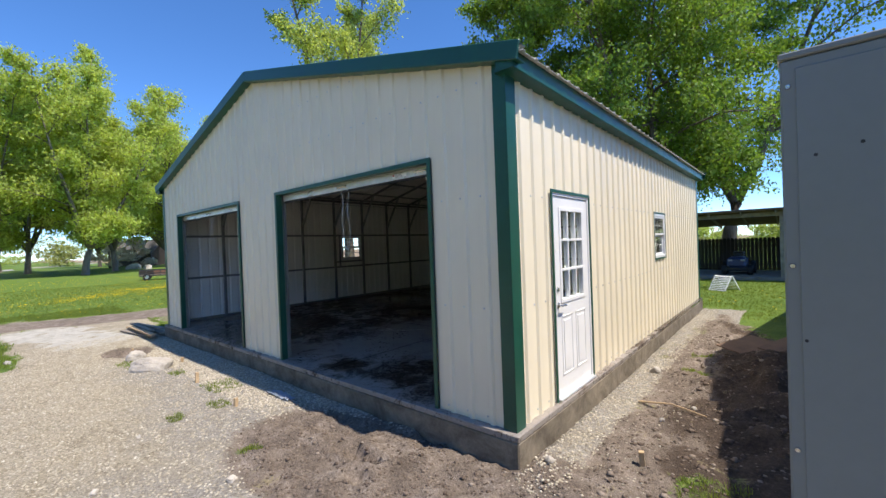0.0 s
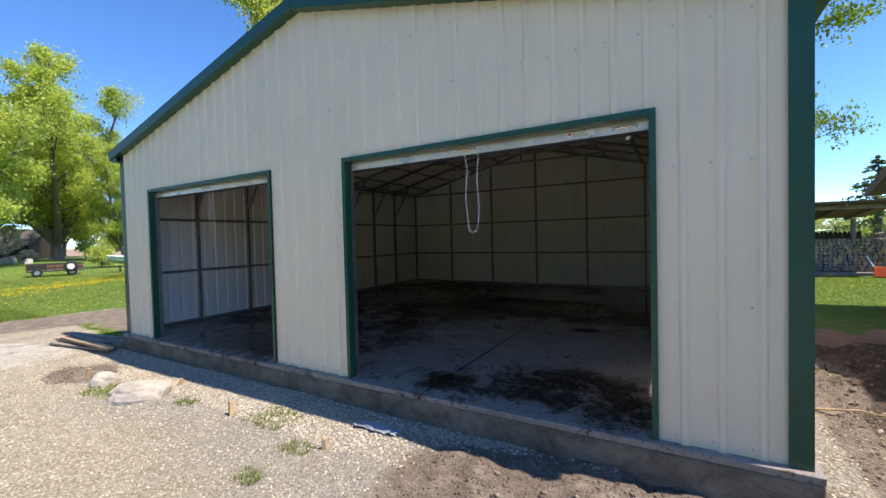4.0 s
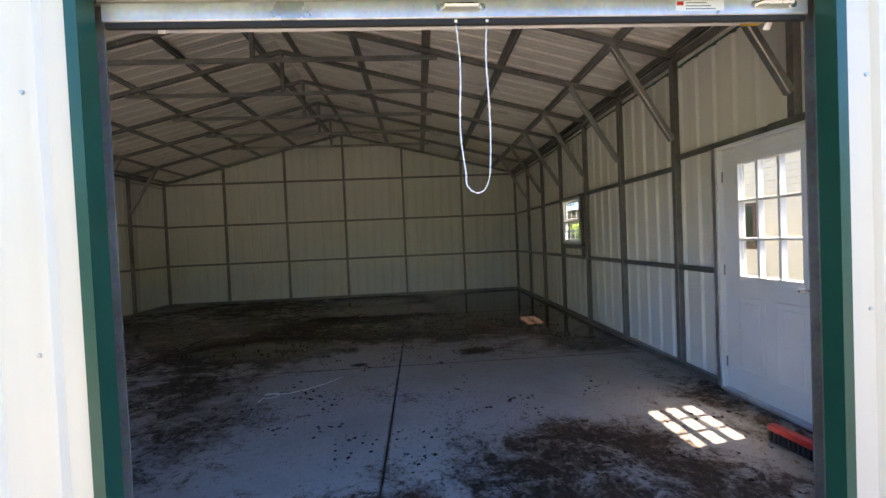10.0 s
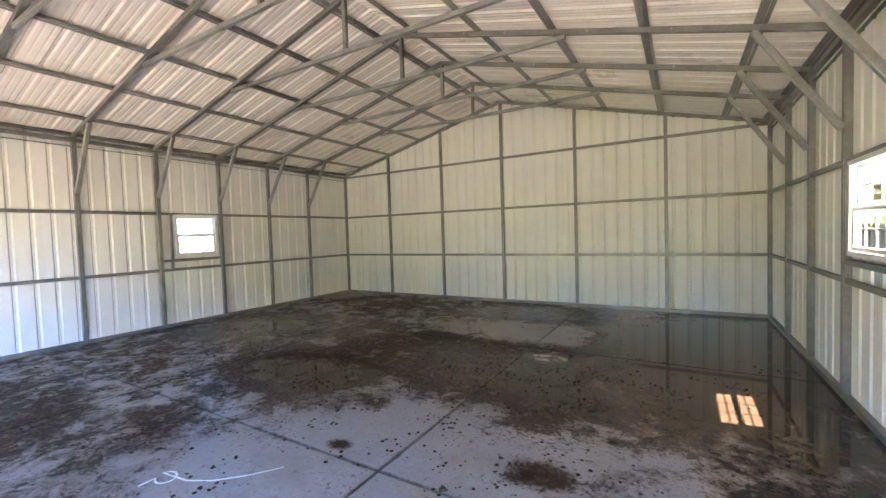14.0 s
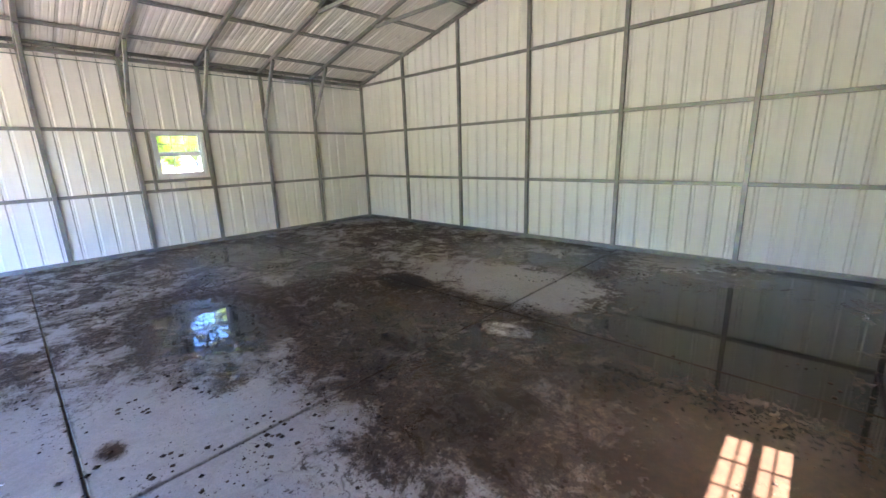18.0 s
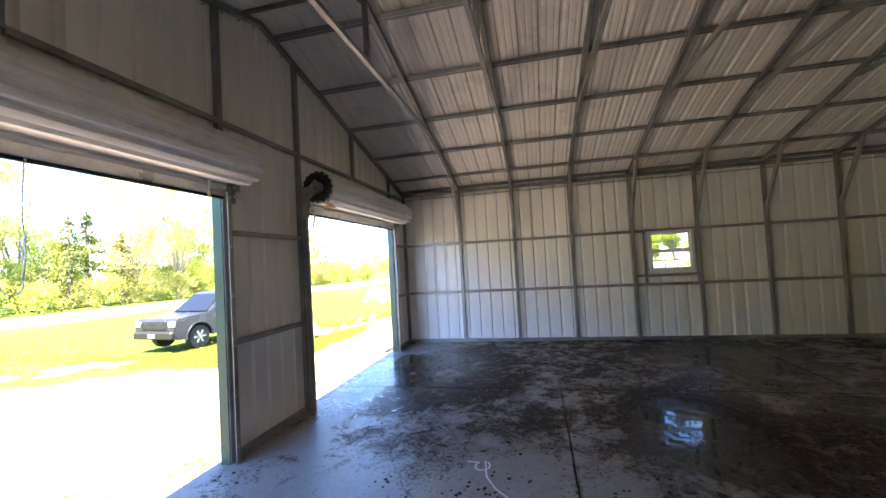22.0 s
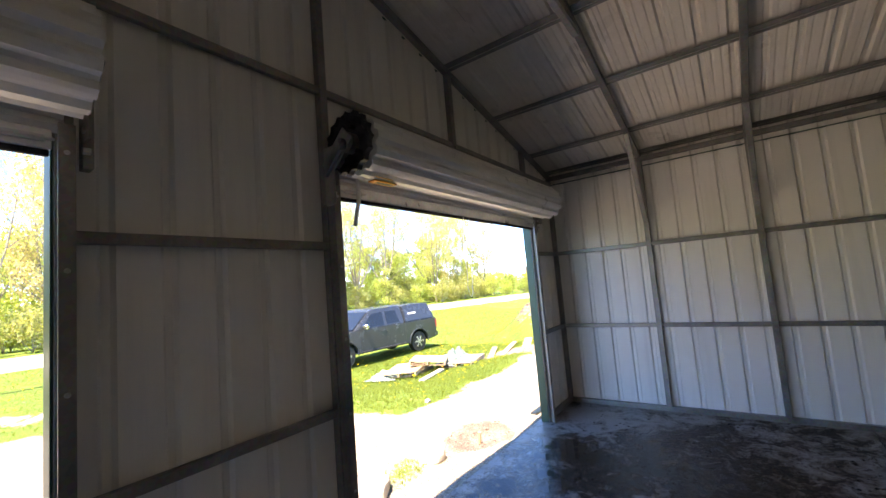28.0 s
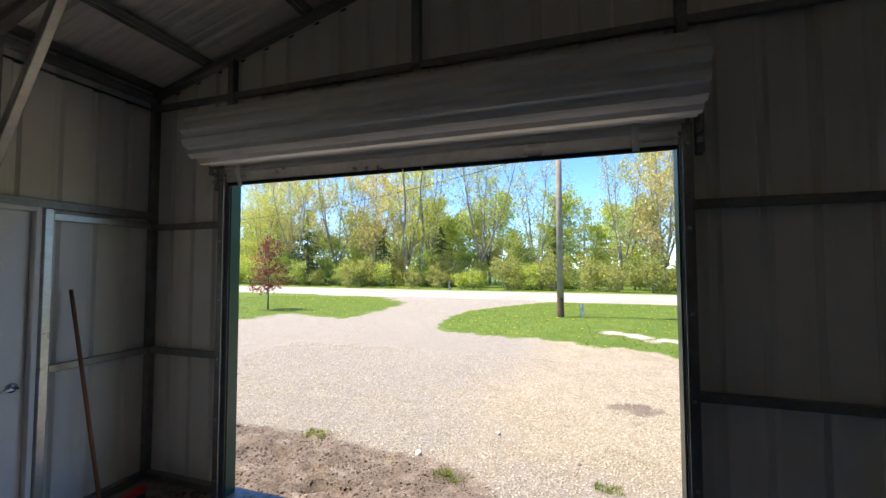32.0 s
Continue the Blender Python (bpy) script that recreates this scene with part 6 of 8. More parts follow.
# neighbouring house: lap siding under a brown eave
def house():
    x0, x1, y0, y1, z1 = 3.45, 9.5, -0.45, 9.6, 2.40
    ym, rise = (y0 + y1) / 2, 1.75
    h = thing("house", "cream lap-sided house with brown eaves close beside the building", "house", at=(x0, y0, -0.2))
    part("wall", box(B(), x0 + 0.03, x1, y0 + 0.03, y1 - 0.03, -0.5, z1), SIDING, h)
    k = 0
    z = -0.1
    while z < z1 + rise - 0.15:
        bm = B()
        cut = max(0.0, (z + 0.115 - z1) / rise) * (ym - y0)
        sides = [((x0, y0 + cut), (x0, y1 - cut))]
        if z < z1 - 0.02:
            sides.append(((x0, y0), (x1, y0)))
        for p, q in sides:
            d = (0.03, 0.0) if p[0] == q[0] else (0.0, 0.03)
            o = 0.022
            a = [(p[0] - (o if d[0] else 0), p[1] - (o if d[1] else 0)), (q[0] - (o if d[0] else 0), q[1] - (o if d[1] else 0))]
            b = [(p[0] + 0.004, p[1] + 0.004), (q[0] + (0.004 if d[0] else 0), q[1] + (0.004 if d[1] else 0))]
            v = [bm.verts.new((*a[0], z)), bm.verts.new((*a[1], z)), bm.verts.new((*b[1], z + 0.115)), bm.verts.new((*b[0], z + 0.115)),
                 bm.verts.new((b[0][0] + d[0], b[0][1] + d[1], z)), bm.verts.new((b[1][0] + d[0], b[1][1] + d[1], z)), ]
            bm.faces.new((v[0], v[1], v[2], v[3]))
            bm.faces.new((v[1], v[0], v[4], v[5]))
            bm.faces.new((v[5], v[4], v[3], v[2]))
            bm.faces.new((v[0], v[3], v[4]))
            bm.faces.new((v[1], v[5], v[2]))
        part("siding_board", bm, SIDING, h)
        z += 0.115
    bm = B()
    va = [bm.verts.new((x, y, z)) for x in (x0 + 0.03, x1) for y, z in ((y0 + 0.03, z1), (y1 - 0.03, z1), (ym, z1 + rise))]
    for f in ((0, 1, 2), (5, 4, 3), (0, 3, 4, 1), (1, 4, 5, 2), (2, 5, 3, 0)):
        bm.faces.new([va[k] for k in f])
    part("gable_wall", bm, SIDING, h)
    for s in (-1, 1):
        e = ym + s * (ym - y0 + 0.30)
        ze = z1 + rise - rise * (ym - y0 + 0.30) / (ym - y0) + 0.10
        part("roof", beam(B(), ((x0 + x1) / 2, e, ze), ((x0 + x1) / 2, ym, z1 + rise + 0.10), x1 - x0 + 0.6, 0.14, (0, 0, 1), 0), SHINGLE, h)
        part("fascia", beam(B(), (x0 - 0.315, e, ze - 0.03), (x0 - 0.315, ym, z1 + rise + 0.07), 0.025, 0.2, (0, 0, 1), 0.004), BROWN, h)
    w = part("window", box(B(), x0 - 0.035, x0 + 0.02, 5.35, 6.15, 1.0, 1.85, 0.006), BROWN, h)
    part("pane", box(B(), x0 - 0.04, x0 - 0.033, 5.42, 5.72, 1.07, 1.78), DARK_GLASS, w)
    part("pane", box(B(), x0 - 0.04, x0 - 0.033, 5.78, 6.08, 1.07, 1.78), DARK_GLASS, w)


house()


# lean-to with firewood, and the fence behind it
def lean_to():
    s = thing("lean_to", "open timber lean-to with a low plywood roof", "shed", at=(2.5, 18.5, -0.2))
    g = ground_z(2, 18)
    xa, xb, yf, yb = -3.2, 6.1, 17.3, 21.2
    part("deck", box(B(), xa, xb, yf, yb, g - 0.1, g + 0.16, 0.01), WOOD_GREY, s)
    for x in (xa + 0.1, 1.62, xb - 0.12):
        for y in (yf + 0.12, yb - 0.15):
            part("post", box(B(), x - 0.07, x + 0.07, y - 0.07, y + 0.07, g + 0.16, 2.35 if y < 19 else 2.0, 0.006), WOOD_GREY, s)
    part("roof_deck", beam(B(), ((xa + xb) / 2, yf - 0.35, 2.52), ((xa + xb) / 2, yb + 0.2, 2.05), xb - xa + 0.6, 0.03, (0, 0, 1), 0), PLY_OLD, s, "bare plywood roof underside")
    part("roof_cover", beam(B(), ((xa + xb) / 2, yf - 0.37, 2.56), ((xa + xb) / 2, yb + 0.22, 2.09), xb - xa + 0.64, 0.04, (0, 0, 1), 0), SHINGLE, s)
    part("header", box(B(), xa, xb, yf + 0.05, yf + 0.17, 2.28, 2.44, 0.004), WOOD_GREY, s)
    for i in range(9):
        x = xa + 0.3 + i * (xb - xa - 0.6) / 8
        part("rafter", beam(B(), (x, yf - 0.3, 2.44), (x, yb + 0.15, 1.98), 0.045, 0.12, (0, 0, 1), 0), WOOD_GREY, s)
    f = thing("fence", "dark dog-eared board fence", "fence", at=(2, 21.6, g))
    x = -4.5
    while x < 6.4:
        w = 0.151
        bm = B()
        prof = [(0, g - 0.05), (w, g - 0.05), (w, g + 1.62), (w - 0.035, g + 1.70), (0.035, g + 1.70), (0, g + 1.62)]
        fa = [bm.verts.new((x + a, 21.55, b)) for a, b in prof]
        fb = [bm.verts.new((x + a, 21.57, b)) for a, b in prof]
        bm.faces.new(fa)
        bm.faces.new(fb[::-1])
        for k in range(6):
            bm.faces.new((fa[k], fb[k], fb[(k + 1) % 6], fa[(k + 1) % 6]))
        part("picket", bm, WOOD_DARK, f)
        x += 0.158
    for z in (0.35, 1.25):
        part("fence_rail", box(B(), -4.5, 6.4, 21.57, 21.61, g + z, g + z + 0.09), WOOD_DARK, f)


lean_to()


def woodpile(x0, x1, y0, y1, h, label, seed, ends="y"):
    g = ground_z((x0 + x1) / 2, y0)
    t = thing("firewood_stack", label, "firewood", at=((x0 + x1) / 2, y0, g))
    r = random.Random(seed)
    z = g + 0.20
    row = 0
    while z < g + h:
        a = x0 if ends == "y" else y0
        while a < (x1 if ends == "y" else y1):
            rad = r.uniform(0.055, 0.085)
            bm = B()
            c = (a + rad, y0 + r.uniform(-0.04, 0.04), z + r.uniform(-0.01, 0.01))
            if ends == "y":
                rod(bm, (c[0], c[1], c[2]), (c[0], c[1] + 0.42, c[2] + r.uniform(-0.01, 0.01)), rad, rad * 0.95, 7)
            part("log", bm, WOOD_GREY if r.random() < 0.7 else WOOD_RAW, t)
            a += rad * 1.95
        z += 0.125
        row += 1
    return t


woodpile(4.0, 6.0, 17.9, 18.4, 1.35, "tall stack of split grey firewood under the lean-to", 4)
woodpile(6.6, 8.9, 20.5, 20.9, 1.55, "long stack of split firewood in the open", 6)
ph = thing("sawhorse", "weathered timber sawhorse leaning by the firewood", "sawhorse", at=gz(6.3, 17.2))
for a, b in (((5.95, 17.4, 0), (6.25, 17.5, 1.3)), ((6.75, 17.2, 0), (6.25, 17.5, 1.3)), ((5.95, 17.9, 0), (6.25, 17.7, 1.2))):
    part("leg", beam(B(), (a[0], a[1], a[2] + ground_z(6.3, 17.2)), (b[0], b[1], b[2] + ground_z(6.3, 17.2)), 0.09, 0.04), WOOD_GREY, ph)

# orange implement blade, red tool chest, white crate, blue mower, white louvred A-frame
g = ground_z(6, 16.5)
ob = thing("snow_blade", "bright orange steel implement blade on the grass", "blade", at=(6.3, 16.6, g))
part("mouldboard", beam(B(), (5.3, 16.6, g + 0.2), (7.4, 16.5, g + 0.2), 0.05, 0.36, (0, 0.25, 1), 0.01), ORANGE, ob)
part("cutting_edge", beam(B(), (5.3, 16.57, g + 0.03), (7.4, 16.47, g + 0.03), 0.02, 0.07), DARK_STEEL, ob)
part("handle", beam(B(), (5.35, 16.7, g + 0.3), (5.2, 16.9, g + 0.75), 0.04, 0.04), BARE_ALU, ob)
part("logo_bar", beam(B(), (6.1, 16.55, g + 0.33), (6.45, 16.535, g + 0.33), 0.012, 0.05), WHITE, ob, "plain white marking bar")
gd = ground_z(2, 18) + 0.16
ob = thing("tool_chest", "red steel tool chest heaped with sticks under the lean-to", "tool chest", at=(3.3, 18.6, gd))
part("chest_body", box(B(), 2.95, 3.75, 18.4, 18.9, gd, gd + 0.5, 0.015), REDP, ob)
part("drawer_front", box(B(), 2.99, 3.71, 18.385, 18.40, gd + 0.28, gd + 0.46, 0.004), REDP, ob)
part("logo_bar", box(B(), 3.25, 3.5, 18.38, 18.386, gd + 0.35, gd + 0.40), WHITE, ob, "plain white marking bar")
for i in range(6):
    part("stick", rod(B(), (2.95 + 0.1 * i, 18.5, gd + 0.5), (3.15 + 0.1 * i, 18.75, gd + 0.62), 0.012, 0.008, 6), WOOD_GREY, ob)
ob = thing("printed_crate", "pale printed crate on the lean-to deck", "crate", at=(2.55, 18.5, gd))
part("crate_body", box(B(), 2.28, 2.78, 18.4, 18.8, gd, gd + 0.38, 0.008), GREY_PLASTIC, ob)
part("print_block", box(B(), 2.40, 2.66, 18.393, 18.40, gd + 0.1, gd + 0.27), BLACKP, ob)
ob = thing("ride_mower", "dark blue riding mower parked under the lean-to", "mower", at=(0.2, 18.6, gd))
part("hood", box(B(), -0.25, 0.45, 18.2, 19.2, gd + 0.3, gd + 0.75, 0.1), BLUEP, ob)
part("seat", box(B(), -0.12, 0.32, 19.3, 19.7, gd + 0.55, gd + 0.95, 0.06), BLACKP, ob)
part("chassis", box(B(), -0.3, 0.5, 18.3, 19.8, gd + 0.15, gd + 0.35, 0.04), DARK_STEEL, ob)
for x, y, r in ((-0.35, 18.4, 0.2), (0.55, 18.4, 0.2), (-0.4, 19.5, 0.27), (0.6, 19.5, 0.27)):
    part("wheel", rod(B(), (x - 0.09, y, gd + r), (x + 0.09, y, gd + r), r, None, 18), RUBBER, ob)
for x in (-0.12, 0.32):
    part("headlight", box(B(), x - 0.08, x + 0.08, 18.17, 18.2, gd + 0.58, gd + 0.66, 0.01), LAMP, ob)
ob = thing("louvre_stand", "white louvred A-frame stand on the grass", "stand", at=gz(0.25, 13.6))
gg = ground_z(0.25, 13.6)
for s in (-1, 1):
    for y in (13.5, 14.05):
        side = part("side_frame", beam(B(), (0.25 + s * 0.36, y, gg), (0.25 + 0.02 * s, y, gg + 0.5), 0.03, 0.02, (0, 1, 0), 0), WHITE, ob)
    for k in range(9):
        f = (k + 0.5) / 9
        x = 0.25 + s * (0.36 - 0.34 * f)
        part("slat", beam(B(), (x, 13.5, gg + 0.5 * f), (x, 14.05, gg + 0.5 * f), 0.062, 0.008, (0.4 * s, 0, 1), 0), WHITE, side)
ob.matrix_basis = Matrix.Translation(gz(0.25, 13.6)) @ pose(0, 0, 0, 0, 0, 60)
# plywood sheets on the spoil heap, a fallen stick
for k, (x, y, a, tilt) in enumerate(((1.62, 4.62, 49, 3), (2.2, 4.35, 57, 4))):
    ob = tagged(new("plywood_sheet", mesh_of("plywood_sheet", box(B(), -0.34, 0.34, -0.7, 0.7, -0.009, 0.009, 0.003), PLY_OLD)), "weathered plywood sheet lying on the spoil heap", "plywood", "plywood sheets")
    ob.matrix_basis = Matrix.Translation((x, y, ground_z(x, y) + 0.06 + 0.03 * k)) @ pose(0, 0, 0, tilt, -9, a)
bm = chain(B(), [(0.45, 2.0, ground_z(0.45, 2.0) + 0.02), (0.8, 1.95, ground_z(0.8, 1.95) + 0.03), (1.15, 1.75, ground_z(1.15, 1.75) + 0.02)], [0.012, 0.010, 0.006], 6)
tagged(new("fallen_stick", mesh_of("fallen_stick", bm, WOOD_RAW)), "bare fallen stick on the soil", "stick")


# ---- the pickup ----
def pickup(at, turn, s):
    """Nose along +x; wheelbase 3.6, built at full size and set at scale s."""
    t = thing("pickup_truck", "dark grey metallic pickup with bed cap parked on grass", "pickup truck")
    W = 0.98

    def prism(prof, y0, y1, bev=0.0, inset=None):
        bm = B()
        a = [bm.verts.new((x, y0, z)) for x, z in prof]
        b = [bm.verts.new((x, y1, z)) for x, z in prof]
        bm.faces.new(a)
        bm.faces.new(b[::-1])
        n = len(prof)
        for k in range(n):
            bm.faces.new((a[k], b[k], b[(k + 1) % n], a[(k + 1) % n]))
        bmesh.ops.recalc_face_normals(bm, faces=bm.faces)
        if bev:
            bmesh.ops.bevel(bm, geom=list(bm.edges), offset=bev, segments=2, affect="EDGES", clamp_overlap=True)
        return bm

    def arch(cx, r=0.50):
        return [(cx + r * math.cos(a), 0.40 + r * math.sin(a)) for a in np.linspace(math.pi, 0, 9)]
    fw, rw = 1.85, -1.75
    prof = [(-2.86, 0.55), (-2.84, 0.46)] + arch(rw) + arch(fw) + [(2.72, 0.42), (2.82, 0.55), (2.82, 1.02), (2.70, 1.14), (1.30, 1.24), (-2.86, 1.26)]
    part("body", prism(prof, -W, W, 0.035), TRUCK, t)
    cab = [(1.42, 1.22), (0.62, 1.86), (0.42, 1.93), (-0.80, 1.95), (-0.98, 1.90), (-1.02, 1.24)]
    c = B()
    rows = []
    for inset_lo, y in ((0, -1), (0, 1)):
        rows.append([c.verts.new((x, y * (W - 0.03 - 0.20 * max(0, (z - 1.24)) / 0.7), z)) for x, z in cab])
    c.faces.new(rows[0])
    c.faces.new(rows[1][::-1])
    for k in range(len(cab)):
        c.faces.new((rows[0][k], rows[1][k], rows[1][(k + 1) % len(cab)], rows[0][(k + 1) % len(cab)]))
    bmesh.ops.recalc_face_normals(c, faces=c.faces)
    bmesh.ops.bevel(c, geom=list(c.edges), offset=0.03, segments=2, affect="EDGES")
    part("cab", c, TRUCK, t)
    capm = B()
    rows = []
    cp = [(-1.06, 1.26), (-1.06, 1.90), (-1.25, 1.95), (-2.55, 1.93), (-2.80, 1.27)]
    for y in (-1, 1):
        rows.append([capm.verts.new((x, y * (W - 0.03 - 0.18 * max(0, z - 1.26) / 0.68), z)) for x, z in cp])
    capm.faces.new(rows[0])
    capm.faces.new(rows[1][::-1])
    for k in range(len(cp)):
        capm.faces.new((rows[0][k], rows[1][k], rows[1][(k + 1) % len(cp)], rows[0][(k + 1) % len(cp)]))
    bmesh.ops.recalc_face_normals(capm, faces=capm.faces)
    bmesh.ops.bevel(capm, geom=list(capm.edges), offset=0.03, segments=2, affect="EDGES")
    cap = part("bed_cap", capm, TRUCK, t)

    def side_glass(pts, s2, name, parent, mater, off=0.006):
        bm = B()
        f = [bm.verts.new((x, s2 * (W - 0.03 - 0.20 * max(0, z - 1.24) / 0.7 + off), z)) for x, z in pts]
        bk = [bm.verts.new((x, s2 * (W - 0.06 - 0.20 * max(0, z - 1.24) / 0.7), z)) for x, z in pts]
        bm.faces.new(f)
        bm.faces.new(bk[::-1])
        n = len(pts)
        for k in range(n):
            bm.faces.new((f[k], bk[k], bk[(k + 1) % n], f[(k + 1) % n]))
        return part(name, bm, mater, parent)
    for s2 in (-1, 1):
        side_glass([(1.08, 1.30), (0.55, 1.76), (0.02, 1.80), (0.02, 1.30)], s2, "side_window", t, DARK_GLASS)
        side_glass([(-0.12, 1.32), (-0.12, 1.80), (-0.66, 1.80), (-0.78, 1.32)], s2, "side_window", t, DARK_GLASS)
        cw = side_glass([(-1.16, 1.40), (-1.16, 1.82), (-2.42, 1.82), (-2.58, 1.40)], s2, "cap_window", cap, DARK_GLASS, 0.004)
        side_glass([(-1.34, 1.48), (-1.34, 1.70), (-1.66, 1.70), (-1.66, 1.48)], s2, "window_sticker", cap, REDP, 0.010)
        side_glass([(-1.30, 1.56), (-1.30, 1.62), (-1.74, 1.62), (-1.74, 1.56)], s2, "sticker_bar", cap, WHITE, 0.014)
        m = B()
        box(m, 0.95, 1.12, s2 * (W + 0.14) - 0.12, s2 * (W + 0.14) + 0.12, 1.26, 1.44, 0.04)
        box(m, 0.98, 1.08, min(s2 * W, s2 * (W + 0.1)) - 0.02, max(s2 * W, s2 * (W + 0.1)) + 0.02, 1.24, 1.29, 0.01)
        part("wing_mirror", m, CHROME, t, "bright wing mirror")
        for x in (0.10, -0.62):
            part("door_handle", box(B(), x - 0.11, x + 0.11, s2 * W - 0.015, s2 * W + 0.03, 1.08, 1.12, 0.008), TRUCK, t)
        for x in (0.95 + 0.2, -0.05, -1.03):
            part("shut_line", box(B(), x - 0.006, x + 0.006, min(s2 * (W - 0.01), s2 * (W + 0.002)), max(s2 * (W - 0.01), s2 * (W + 0.002)), 0.58, 1.22), BLACKP, t)
        part("rocker_step", box(B(), -1.0, 1.15, s2 * (W + 0.02) - 0.06, s2 * (W + 0.02) + 0.06, 0.42, 0.48, 0.015), BLACKP, t)
        part("headlight", box(B(), 2.60, 2.835, s2 * (W - 0.16) - 0.16, s2 * (W - 0.16) + 0.15, 0.86, 1.06, 0.03), LAMP, t)
        part("tail_light", box(B(), -2.875, -2.78, s2 * (W - 0.06) - 0.06, s2 * (W - 0.06) + 0.062, 0.85, 1.2, 0.015), REDP, t)
        part("fog_light", rod(B(), (2.84, s2 * 0.7, 0.58), (2.90, s2 * 0.7, 0.58), 0.06, None, 12), LAMP, t)
        for cx in (fw, rw):
            w = part("wheel", rod(B(), (cx, s2 * (W - 0.26), 0.40), (cx, s2 * (W - 0.02), 0.40), 0.40, None, 32), RUBBER, t)
            part("rim", rod(B(), (cx, s2 * (W - 0.04), 0.40), (cx, s2 * (W - 0.012), 0.40), 0.26, 0.25, 28), DARK_STEEL, w)
            sp = B()
            for k in range(6):
                a = k * math.pi / 3
                beam(sp, (cx, s2 * (W - 0.008), 0.40), (cx + 0.24 * math.cos(a), s2 * (W - 0.008), 0.40 + 0.24 * math.sin(a)), 0.06, 0.02, (0, 1, 0), 0.004)
            rod(sp, (cx, s2 * (W - 0.03), 0.40), (cx, s2 * (W + 0.006), 0.40), 0.06, None, 14)
            part("spokes", sp, ALLOY, w)
            lip = B()
            pts = [(cx + 0.53 * math.cos(a), s2 * (W + 0.004), 0.40 + 0.53 * math.sin(a)) for a in np.linspace(math.pi * 1.02, -0.02 * math.pi, 12)]
            chain(lip, pts, [0.028] * 12, 5)
            part("wheel_arch_lip", lip, TRUCK, t)
    ws = B()
    pv = [(1.40, -0.80, 1.26), (1.40, 0.80, 1.26), (0.66, 0.70, 1.835), (0.66, -0.70, 1.835)]
    f = [ws.verts.new((x + 0.022, y, z + 0.014)) for x, y, z in pv]
    bk = [ws.verts.new((x - 0.02, y, z - 0.02)) for x, y, z in pv]
    ws.faces.new(f)
    ws.faces.new(bk[::-1])
    for k in range(4):
        ws.faces.new((f[k], bk[k], bk[(k + 1) % 4], f[(k + 1) % 4]))
    part("windscreen", ws, DARK_GLASS, t)
    gr = part("grille", box(B(), 2.80, 2.85, -0.60, 0.60, 0.78, 1.08, 0.02), BLACKP, t)
    for z in (0.86, 0.93, 1.0):
        part("grille_bar", box(B(), 2.845, 2.862, -0.58, 0.58, z - 0.015, z + 0.015, 0.004), TRUCK, gr)
    part("front_bumper", box(B(), 2.74, 2.93, -0.93, 0.93, 0.46, 0.72, 0.05), BLACKP, t)
    part("licence_plate", box(B(), 2.93, 2.94, -0.16, 0.16, 0.53, 0.65, 0.004), WHITE, t)
    part("rear_bumper", box(B(), -3.0, -2.84, -0.92, 0.92, 0.48, 0.66, 0.03), BLACKP, t)
    t.matrix_basis = Matrix.LocRotScale(at, Euler((0, 0, radians(turn))), (s, s, s))
    return t


pickup((-14.70, -9.60, ground_z(-14.7, -9.0) + 0.05), -6.0, 0.965)


# pallets, boards and tarpaulin in the long grass
def out(x, y):
    """A place further out on the falling lawn."""
    return -3.77 + (x + 3.77) * 1.13, 2.0 + (y - 2.0) * 1.13


def pallet(at, turn, tilt, grey):
    p = thing("pallet", "weathered timber pallet lying in the grass", "pallet", "pallets")
    m = WOOD_GREY if grey else WOOD_RAW
    for y in (-0.5, 0, 0.5):
        part("stringer", box(B(), -0.6, 0.6, y - 0.02, y + 0.02, 0.02, 0.11, 0.003), m, p)
    for k in range(7):
        x = -0.55 + k * 1.1 / 6
        part("deck_board", box(B(), x - 0.05, x + 0.05, -0.53, 0.53, 0.112, 0.13, 0.003), m, p)
    for x in (-0.5, 0, 0.5):
        part("bottom_board", box(B(), x - 0.05, x + 0.05, -0.53, 0.53, 0.0, 0.018, 0.003), m, p)
    p.matrix_basis = Matrix.Translation(at) @ pose(0, 0, 0, tilt, tilt * 0.6, turn)


pallet(gz(*out(-11.6, -5.1), -0.12), 20, 5, False)
pallet(gz(*out(-12.2, -4.8), -0.26), 32, -4, False)
pallet(gz(*out(-12.9, -4.2), -0.05), 12, 3, True)
pallet(gz(*out(-11.9, -5.3), -0.02), 5, 0, True)
for k, (x, y, a, L) in enumerate(((-14.2, -4.0, 25, 1.3), (-14.9, -3.8, 18, 1.5), (-15.6, -3.5, 22, 1.2), (-11.4, -4.1, 15, 0.7))):
    bm = box(B(), -L, L, -0.14 if k == 2 else -0.09, 0.14 if k == 2 else 0.09, 0.0, 0.05, 0.004)
    ob = tagged(new("timber_board", mesh_of("timber_board", bm, WOOD_RAW if k != 3 else ROCK)), "long sawn timber board lying in the grass", "board", "boards in the grass")
    ob.matrix_basis = Matrix.Translation(gz(*out(x, y), -0.03)) @ pose(0, 0, 0, 1, -1, a)


